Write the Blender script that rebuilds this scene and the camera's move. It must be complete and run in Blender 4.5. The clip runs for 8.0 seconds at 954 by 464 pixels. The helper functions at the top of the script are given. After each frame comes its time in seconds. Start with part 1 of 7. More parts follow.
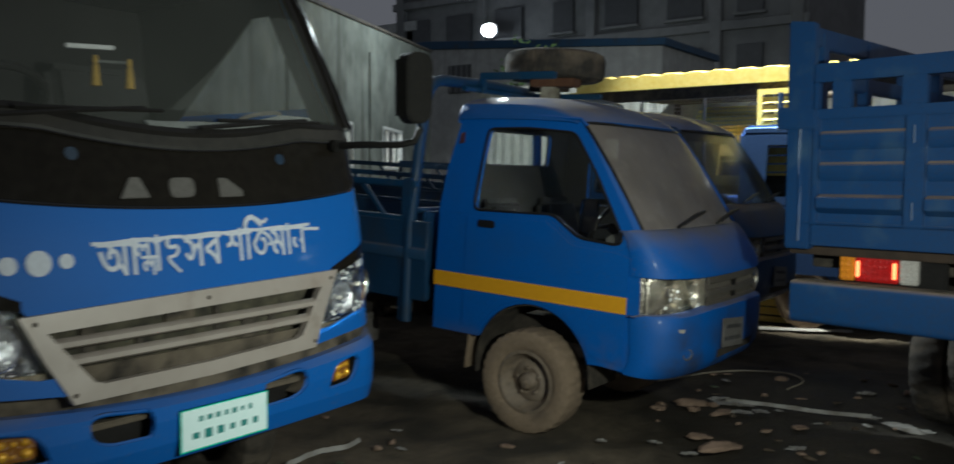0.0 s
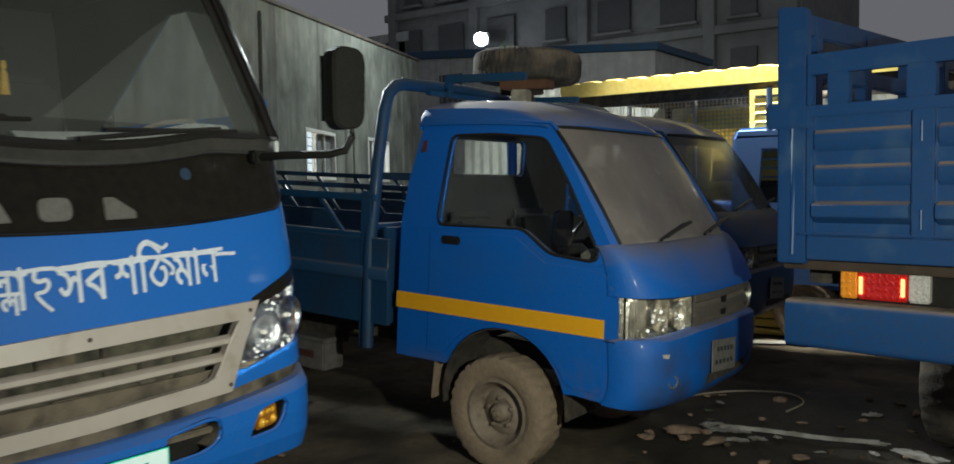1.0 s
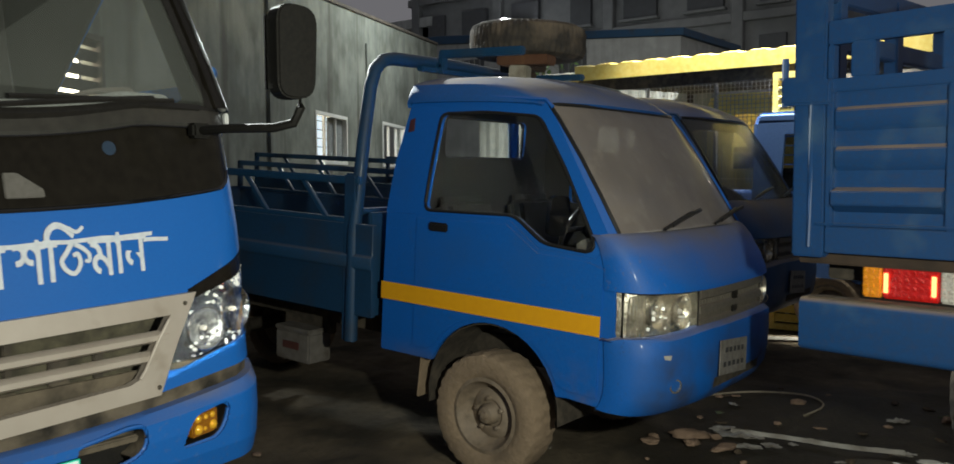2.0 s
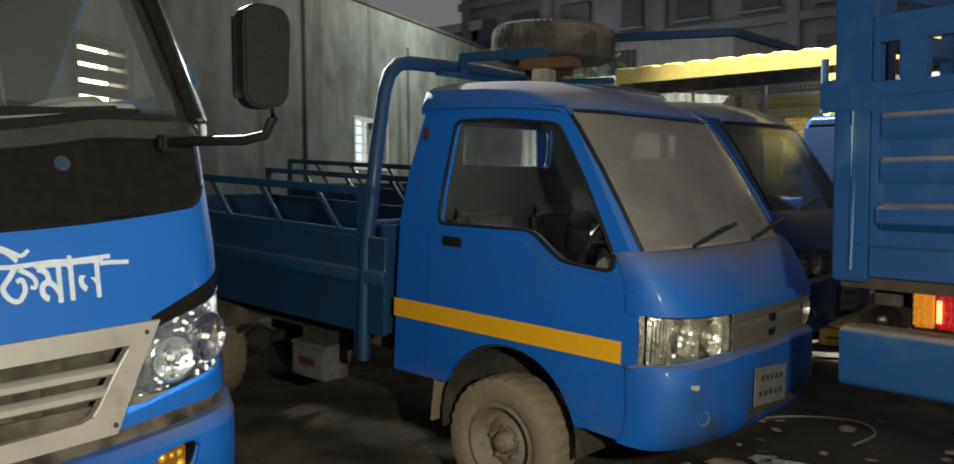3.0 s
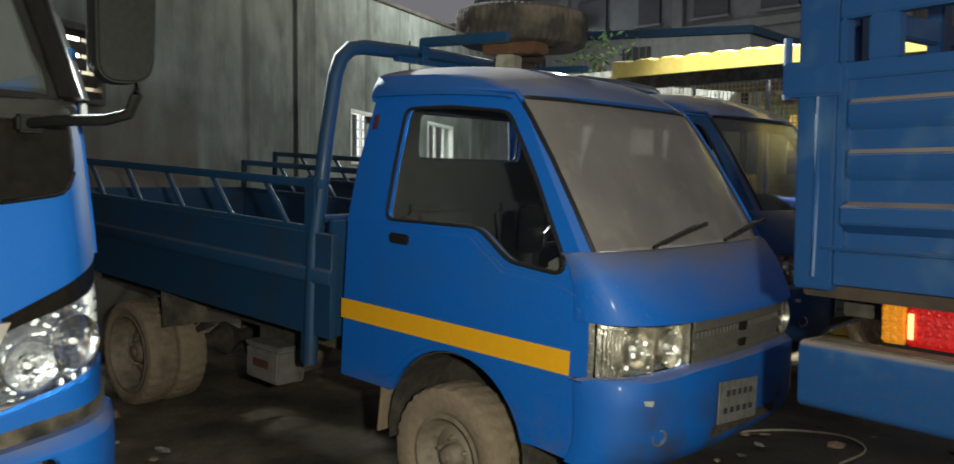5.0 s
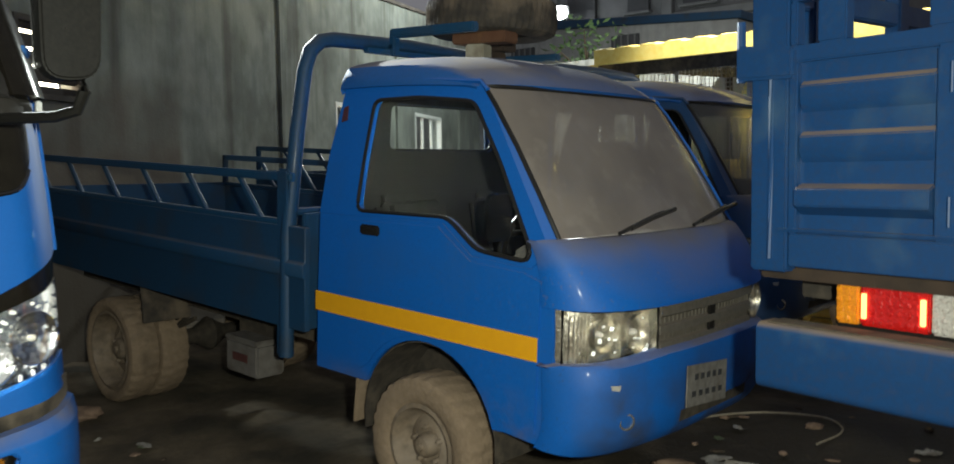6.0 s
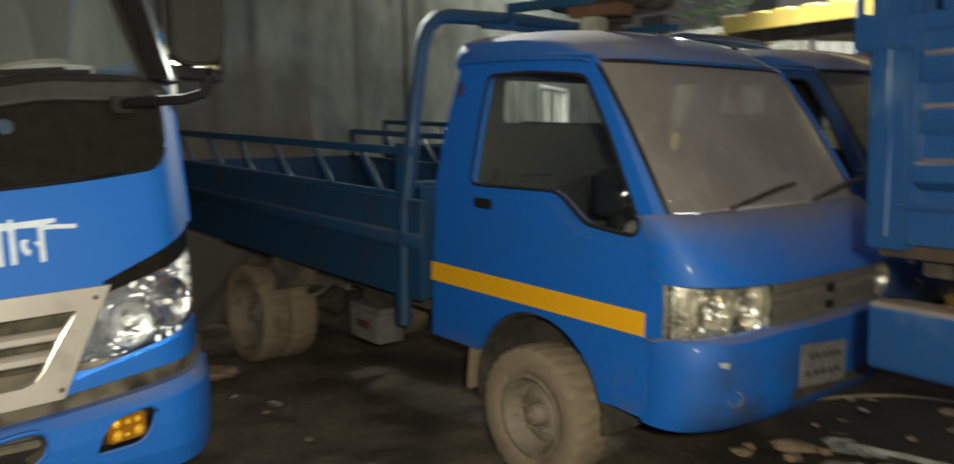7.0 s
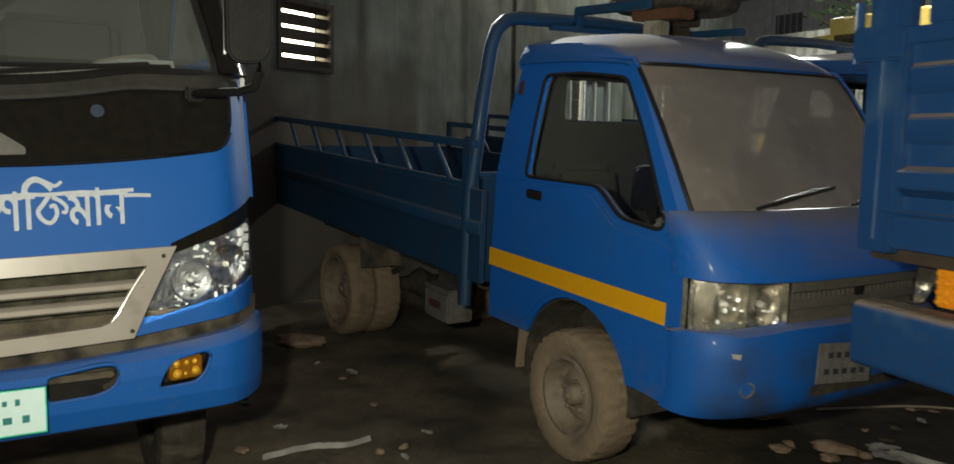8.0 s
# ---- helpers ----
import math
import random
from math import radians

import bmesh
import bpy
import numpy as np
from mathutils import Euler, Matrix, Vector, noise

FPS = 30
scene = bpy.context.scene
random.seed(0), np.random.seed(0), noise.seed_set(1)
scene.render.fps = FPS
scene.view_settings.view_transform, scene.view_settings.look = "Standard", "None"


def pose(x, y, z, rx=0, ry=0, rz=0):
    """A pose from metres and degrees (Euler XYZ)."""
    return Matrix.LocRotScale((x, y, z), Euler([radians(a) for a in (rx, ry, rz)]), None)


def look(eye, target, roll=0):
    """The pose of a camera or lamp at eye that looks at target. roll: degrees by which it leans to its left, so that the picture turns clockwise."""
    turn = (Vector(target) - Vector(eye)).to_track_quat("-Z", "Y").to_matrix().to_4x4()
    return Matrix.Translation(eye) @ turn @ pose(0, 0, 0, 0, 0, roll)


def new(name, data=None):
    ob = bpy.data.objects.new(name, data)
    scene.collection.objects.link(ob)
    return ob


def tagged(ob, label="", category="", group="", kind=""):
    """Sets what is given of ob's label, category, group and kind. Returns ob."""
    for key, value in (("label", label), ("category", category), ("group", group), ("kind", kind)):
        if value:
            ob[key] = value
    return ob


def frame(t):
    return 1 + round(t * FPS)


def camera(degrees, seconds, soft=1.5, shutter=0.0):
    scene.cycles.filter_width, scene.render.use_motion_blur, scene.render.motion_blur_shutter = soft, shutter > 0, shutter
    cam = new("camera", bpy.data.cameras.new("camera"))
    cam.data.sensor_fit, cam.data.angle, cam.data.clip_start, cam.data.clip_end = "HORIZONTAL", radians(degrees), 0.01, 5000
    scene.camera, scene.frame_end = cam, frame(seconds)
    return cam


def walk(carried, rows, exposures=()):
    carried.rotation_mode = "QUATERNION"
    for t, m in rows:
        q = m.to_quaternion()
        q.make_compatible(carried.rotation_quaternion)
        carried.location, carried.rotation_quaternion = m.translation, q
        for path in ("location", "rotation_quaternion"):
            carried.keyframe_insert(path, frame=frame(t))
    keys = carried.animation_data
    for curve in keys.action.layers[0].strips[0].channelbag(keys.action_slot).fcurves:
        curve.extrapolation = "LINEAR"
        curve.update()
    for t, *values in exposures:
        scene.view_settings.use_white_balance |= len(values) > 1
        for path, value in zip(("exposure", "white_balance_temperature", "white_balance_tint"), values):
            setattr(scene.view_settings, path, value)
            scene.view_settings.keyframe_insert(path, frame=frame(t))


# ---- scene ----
cam = camera(58.4, 8.0, soft=1.6, shutter=0.7)
PATH = [
    (0, (3.543, -4.412, 1.581), (2.370, -2.796, 1.460), 0.3),
    (0.2, (3.496, -4.333, 1.580), (2.363, -2.689, 1.467), 0.2),
    (0.5, (3.388, -4.202, 1.582), (2.277, -2.542, 1.476), -0.4),
    (0.7, (3.412, -4.096, 1.577), (2.260, -2.465, 1.471), -0.4),
    (1, (3.424, -3.897, 1.591), (2.251, -2.279, 1.493), -0.8),
    (1.2, (3.485, -3.808, 1.588), (2.294, -2.204, 1.495), -0.8),
    (1.5, (3.440, -3.685, 1.575), (2.244, -2.085, 1.462), -1.0),
    (1.7, (3.401, -3.597, 1.564), (2.196, -2.005, 1.443), -0.7),
    (2.8, (3.289, -3.207, 1.581), (2.015, -1.670, 1.463), -0.1),
    (3, (3.314, -3.134, 1.604), (2.001, -1.630, 1.486), -0.3),
    (3.2, (3.396, -3.029, 1.607), (2.044, -1.560, 1.489), -0.1),
    (3.5, (3.359, -2.926, 1.603), (2.040, -1.427, 1.485), 0.0),
    (3.7, (3.286, -2.911, 1.599), (2.026, -1.362, 1.474), 0.6),
    (4, (3.214, -2.791, 1.597), (1.913, -1.278, 1.474), 0.7),
    (4.2, (3.190, -2.758, 1.596), (1.808, -1.317, 1.474), 0.6),
    (4.5, (3.262, -2.626, 1.595), (1.829, -1.237, 1.467), 0.4),
    (4.7, (3.305, -2.699, 1.590), (1.941, -1.242, 1.464), 0.8),
    (5.8, (3.421, -2.594, 1.575), (2.089, -1.107, 1.451), -0.0),
    (6, (3.443, -2.613, 1.577), (2.105, -1.132, 1.432), -0.8),
    (6.2, (3.455, -2.674, 1.579), (2.121, -1.192, 1.420), -1.3),
    (6.5, (3.466, -2.710, 1.577), (2.108, -1.261, 1.337), -2.6),
    (6.8, (3.503, -2.636, 1.570), (2.045, -1.286, 1.345), -2.6),
    (7, (3.537, -2.597, 1.591), (1.997, -1.338, 1.384), -1.1),
    (7.3, (3.635, -2.502, 1.593), (1.977, -1.401, 1.396), 1.0),
    (7.5, (3.721, -2.470, 1.596), (2.039, -1.408, 1.388), 0.7),
    (7.8, (3.888, -2.461, 1.587), (2.182, -1.440, 1.369), 0.9),
    (8, (4.002, -2.474, 1.588), (2.293, -1.458, 1.369), 0.8),
]
walk(cam, [(t, look(eye, target, roll)) for t, eye, target, roll in PATH],
     exposures=[(0, 0.1, 5900, 7), (0.5, 0.36, 5950, 7), (1, 0.50, 6250, 9), (1.7, 0.56, 6500, 10), (3, 0.70, 6500, 10), (4.7, 0.86, 6400, 9),
                (6, 0.88, 6400, 9), (7, 0.86, 6800, 10), (7.5, 0.50, 6850, 10), (8, 0.36, 6800, 10)])

# ---- night sky and lamps ----
world = bpy.data.worlds.new("night_sky")
scene.world = world
world.use_nodes = True
wn = world.node_tree
wn.nodes["Background"].inputs[0].default_value = (0.365, 0.36, 0.385, 1)
wn.nodes["Background"].inputs[1].default_value = 0.255


def lamp(name, kind, power, colour, m, size=0.3, spot=None, blend=0.6):
    data = bpy.data.lights.new(name, kind)
    data.energy, data.color = power, colour
    if kind == "AREA":
        data.size = size
    else:
        data.shadow_soft_size = size
    if spot:
        data.spot_size, data.spot_blend = radians(spot), blend
    ob = new(name, data)
    ob.matrix_world = m
    return ob


# a still, unseen spot in place of the torch carried with the camera, the white street lamp far behind the trucks, an
# unseen flood lamp over the wall that rims the cab roofs
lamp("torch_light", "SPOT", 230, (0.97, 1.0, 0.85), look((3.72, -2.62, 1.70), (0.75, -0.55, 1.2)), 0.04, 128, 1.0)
lamp("street_lamp_light", "SPOT", 12000, (0.93, 1.0, 0.96), look((-25.0, 35.9, 10.3), (-1.0, 0.0, 1.0)), 0.25, 120)
# unseen fill light, added to brighten the wall and the yard's far end
lamp("wall_fill_light", "POINT", 600, (0.93, 1.0, 0.94), pose(-6.0, 9.3, 6.2), 0.15)
lamp("flood_lamp_light", "SPOT", 9000, (0.93, 1.0, 0.96), look((-9.5, 3.0, 6.7), (-0.1, 0.25, 2.0)), 0.15, 21, 0.5)
# unseen lights, added to brighten the canopy and the space under it
lamp("canopy_light", "SPOT", 2200, (1.0, 0.99, 0.86), look((0.3, 4.95, 5.0), (0.3, 7.6, 2.9)), 0.1, 112, 0.15)
lamp("shelter_light", "POINT", 45, (1.0, 0.98, 0.88), pose(0.9, 7.3, 2.5), 0.12)


# ---- materials ----
def mat(name, base, rough=0.5, metal=0.0, grain=None, stain=None, bump=0.0, bump_scale=60.0, coat=0.0, dust=0.0,
        dust_colour=(0.20, 0.155, 0.115), glass=0.0, alpha=1.0, emit=None, ior=1.5, streak=0.0, dust_from=0.30, dust_to=0.86, coat_rough=0.12):
    """A node material: base colour with fine grain, larger stains, dust on faces that look up, and fine relief."""
    m = bpy.data.materials.new(name)
    m.use_nodes = True
    t = m.node_tree
    n, l = t.nodes, t.links
    b = n["Principled BSDF"]
    b.inputs["Base Color"].default_value = (*base, 1)
    b.inputs["Roughness"].default_value = rough
    b.inputs["Metallic"].default_value = metal
    b.inputs["Coat Weight"].default_value = coat
    b.inputs["Coat Roughness"].default_value = coat_rough
    b.inputs["Transmission Weight"].default_value = glass
    b.inputs["Alpha"].default_value = alpha
    b.inputs["IOR"].default_value = ior
    co = n.new("ShaderNodeTexCoord")
    src = co.outputs["Object"]

    def tex(scale, detail=4, stretch=None):
        x = n.new("ShaderNodeTexNoise")
        x.inputs["Scale"].default_value = scale
        x.inputs["Detail"].default_value = detail
        if stretch:
            mp = n.new("ShaderNodeMapping")
            mp.inputs["Scale"].default_value = stretch
            l.new(src, mp.inputs[0])
            l.new(mp.outputs[0], x.inputs["Vector"])
        else:
            l.new(src, x.inputs["Vector"])
        return x.outputs["Fac"]

    def ramp(fac, lo, hi):
        r = n.new("ShaderNodeMapRange")
        r.inputs[1].default_value, r.inputs[2].default_value = lo, hi
        l.new(fac, r.inputs[0])
        return r.outputs[0]

    def mix(fac, a, bcol):
        x = n.new("ShaderNodeMix")
        x.data_type = "RGBA"
        l.new(fac, x.inputs[0])
        if isinstance(a, tuple):
            x.inputs[6].default_value = (*a, 1)
        else:
            l.new(a, x.inputs[6])
        x.inputs[7].default_value = (*bcol, 1)
        return x.outputs[2]

    col = base
    if grain:
        col = mix(ramp(tex(grain[0]), 0.35, 0.7), col, grain[1])
    if stain:
        col = mix(ramp(tex(stain[0], 6), stain[2], stain[2] + 0.22), col, stain[1])
    if streak:
        col = mix(ramp(tex(3.0, 5, (1.6, 1.6, 0.10)), 0.48, 0.75), col, tuple(c * (1 - streak) for c in base))
    rf = None
    if dust:
        g = n.new("ShaderNodeNewGeometry")
        s = n.new("ShaderNodeSeparateXYZ")
        l.new(g.outputs["Normal"], s.inputs[0])
        up = ramp(s.outputs[2], dust_from, dust_to)
        nz = ramp(tex(3.2, 8), 0.05, 0.62)
        mu = n.new("ShaderNodeMath")
        mu.operation = "MULTIPLY"
        l.new(up, mu.inputs[0])
        l.new(nz, mu.inputs[1])
        sp = n.new("ShaderNodeMath")
        sp.operation = "MULTIPLY"
        l.new(ramp(tex(70.0, 8), 0.48, 0.85), sp.inputs[0])
        sp.inputs[1].default_value = 0.06
        ad = n.new("ShaderNodeMath")
        ad.operation = "ADD"
        ad.use_clamp = True
        l.new(mu.outputs[0], ad.inputs[0])
        l.new(sp.outputs[0], ad.inputs[1])
        m2 = n.new("ShaderNodeMath")
        m2.operation = "MULTIPLY"
        l.new(ad.outputs[0], m2.inputs[0])
        m2.inputs[1].default_value = dust
        col = mix(m2.outputs[0], col, dust_colour)
        rf = n.new("ShaderNodeMapRange")
        rf.inputs[3].default_value, rf.inputs[4].default_value = rough, 0.9
        l.new(m2.outputs[0], rf.inputs[0])
        l.new(rf.outputs[0], b.inputs["Roughness"])
    if not isinstance(col, tuple):
        l.new(col, b.inputs["Base Color"])
    if rf is None:
        r2 = n.new("ShaderNodeMapRange")
        r2.inputs[3].default_value, r2.inputs[4].default_value = max(rough - 0.08, 0.02), min(rough + 0.12, 1)
        l.new(tex(14.0, 5), r2.inputs[0])
        if glass < 0.5 and metal < 0.95:
            l.new(r2.outputs[0], b.inputs["Roughness"])
    if bump:
        bp = n.new("ShaderNodeBump")
        bp.inputs["Strength"].default_value = bump
        bp.inputs["Distance"].default_value = 0.01
        l.new(tex(bump_scale, 6), bp.inputs["Height"])
        l.new(bp.outputs[0], b.inputs["Normal"])
    if emit:
        b.inputs["Emission Color"].default_value = (*emit[0], 1)
        b.inputs["Emission Strength"].default_value = emit[1]
    return m


def wall_material():
    """Grey render: streaks down the wall, a damp dark stretch at the near end with a ragged edge, darker brown towards
    the foot, cracks of grime.
    """
    m = mat("stained_wall_render", (0.185, 0.202, 0.184), 0.92, 0, (5, (0.140, 0.152, 0.135)), (1.1, (0.080, 0.085, 0.073), 0.44), 0.35, 30, streak=0.45)
    t = m.node_tree
    n, l = t.nodes, t.links
    b = n["Principled BSDF"]
    clean = b.inputs["Base Color"].links[0].from_socket
    co = n.new("ShaderNodeTexCoord")
    sep = n.new("ShaderNodeSeparateXYZ")
    l.new(co.outputs["Object"], sep.inputs[0])
    nz = n.new("ShaderNodeTexNoise")
    nz.inputs["Scale"].default_value, nz.inputs["Detail"].default_value = 1.4, 8
    l.new(co.outputs["Object"], nz.inputs["Vector"])

    def math_node(op, a, bval):
        x = n.new("ShaderNodeMath")
        x.operation = op
        for k, v in enumerate((a, bval)):
            if isinstance(v, (int, float)):
                x.inputs[k].default_value = v
            else:
                l.new(v, x.inputs[k])
        return x.outputs[0]

    def band(v, lo, hi):
        r = n.new("ShaderNodeMapRange")
        r.inputs[1].default_value, r.inputs[2].default_value = lo, hi
        l.new(v, r.inputs[0])
        return r.outputs[0]

    def runs(scale, stretch, lo, hi):
        """Water runs: noise drawn out down the wall."""
        mp = n.new("ShaderNodeMapping")
        mp.inputs["Scale"].default_value = stretch
        l.new(co.outputs["Object"], mp.inputs[0])
        x = n.new("ShaderNodeTexNoise")
        x.inputs["Scale"].default_value, x.inputs["Detail"].default_value = scale, 6
        l.new(mp.outputs[0], x.inputs["Vector"])
        return band(x.outputs["Fac"], lo, hi)

    def blend(fac, under, colour):
        x = n.new("ShaderNodeMix")
        x.data_type = "RGBA"
        l.new(fac, x.inputs[0])
        l.new(under, x.inputs[6])
        x.inputs[7].default_value = (*colour, 1)
        return x.outputs[2]

    clean = blend(math_node("MULTIPLY", runs(1.5, (1.0, 1.0, 0.7), 0.48, 0.66), 0.60), clean, (0.27, 0.285, 0.255))
    clean = blend(math_node("MULTIPLY", runs(1.0, (9.0, 9.0, 0.6), 0.52, 0.80), 0.40), clean, (0.085, 0.088, 0.074))
    clean = blend(math_node("MULTIPLY", runs(1.0, (2.6, 2.6, 0.16), 0.56, 0.70), 0.80), clean, (0.052, 0.050, 0.040))

    rag = math_node("MULTIPLY", math_node("SUBTRACT", nz.outputs["Fac"], 0.5), 1.6)
    along = band(math_node("ADD", sep.outputs[0], math_node("MULTIPLY", rag, 0.12)), 2.30, 2.20)
    low = band(math_node("ADD", sep.outputs[2], rag), 2.55, 1.75)
    base = band(math_node("ADD", sep.outputs[2], math_node("MULTIPLY", rag, 0.7)), 1.5, 0.9)
    fac = math_node("MAXIMUM", math_node("MULTIPLY", along, low), math_node("MULTIPLY", base, 0.95))
    mx = n.new("ShaderNodeMix")
    mx.data_type = "RGBA"
    l.new(math_node("MULTIPLY", fac, 0.9), mx.inputs[0])
    l.new(clean, mx.inputs[6])
    mx.inputs[7].default_value = (0.105, 0.084, 0.066, 1)
    l.new(mx.outputs[2], b.inputs["Base Color"])
    return m


def soiled_shaded(base, colour, lo, hi, amount, drip, specks, patch, fore=None):
    """A copy of a paint with a coat of dirt, on the bumper with painted shade too: between the heights lo (none) and hi
    (full), with a ragged dripping edge, only forward of fore where given, and scattered specks.
    """
    m = base.copy()
    t = m.node_tree
    n, l = t.nodes, t.links
    b = n["Principled BSDF"]
    clean = b.inputs["Base Color"].links[0].from_socket
    co = n.new("ShaderNodeTexCoord")

    def tex(scale, stretch):
        mp = n.new("ShaderNodeMapping")
        mp.inputs["Scale"].default_value = stretch
        l.new(co.outputs["Object"], mp.inputs[0])
        x = n.new("ShaderNodeTexNoise")
        x.inputs["Scale"].default_value, x.inputs["Detail"].default_value = scale, 7
        l.new(mp.outputs[0], x.inputs["Vector"])
        return x.outputs["Fac"]

    def op(kind, a, c):
        x = n.new("ShaderNodeMath")
        x.operation, x.use_clamp = kind, kind in ("MAXIMUM", "MULTIPLY")
        for k, v in enumerate((a, c)):
            if isinstance(v, (int, float)):
                x.inputs[k].default_value = v
            else:
                l.new(v, x.inputs[k])
        return x.outputs[0]

    def span(v, a, c):
        r = n.new("ShaderNodeMapRange")
        r.inputs[1].default_value, r.inputs[2].default_value = a, c
        l.new(v, r.inputs[0])
        return r.outputs[0]

    sep = n.new("ShaderNodeSeparateXYZ")
    l.new(co.outputs["Object"], sep.inputs[0])
    height = n.new("ShaderNodeMath")
    height.operation = "ADD"
    l.new(sep.outputs[2], height.inputs[0])
    ragged = n.new("ShaderNodeMath")
    ragged.operation = "MULTIPLY_ADD"
    l.new(tex(6.0, (1.0, 1.0, 0.18)), ragged.inputs[0])
    ragged.inputs[1].default_value, ragged.inputs[2].default_value = drip, -0.5 * drip
    l.new(ragged.outputs[0], height.inputs[1])
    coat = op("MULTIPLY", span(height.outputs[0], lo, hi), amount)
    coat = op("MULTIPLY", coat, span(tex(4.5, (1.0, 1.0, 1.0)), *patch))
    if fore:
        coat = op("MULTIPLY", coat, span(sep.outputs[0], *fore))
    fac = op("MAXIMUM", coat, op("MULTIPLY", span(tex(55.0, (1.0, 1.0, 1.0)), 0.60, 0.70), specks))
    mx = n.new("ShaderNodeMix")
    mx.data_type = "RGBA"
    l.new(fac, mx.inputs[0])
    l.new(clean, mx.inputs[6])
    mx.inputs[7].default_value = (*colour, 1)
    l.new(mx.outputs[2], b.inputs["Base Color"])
    old = b.inputs["Roughness"].links[0].from_socket
    l.new(op("MAXIMUM", old, op("MULTIPLY", fac, 0.92)), b.inputs["Roughness"])
    return m


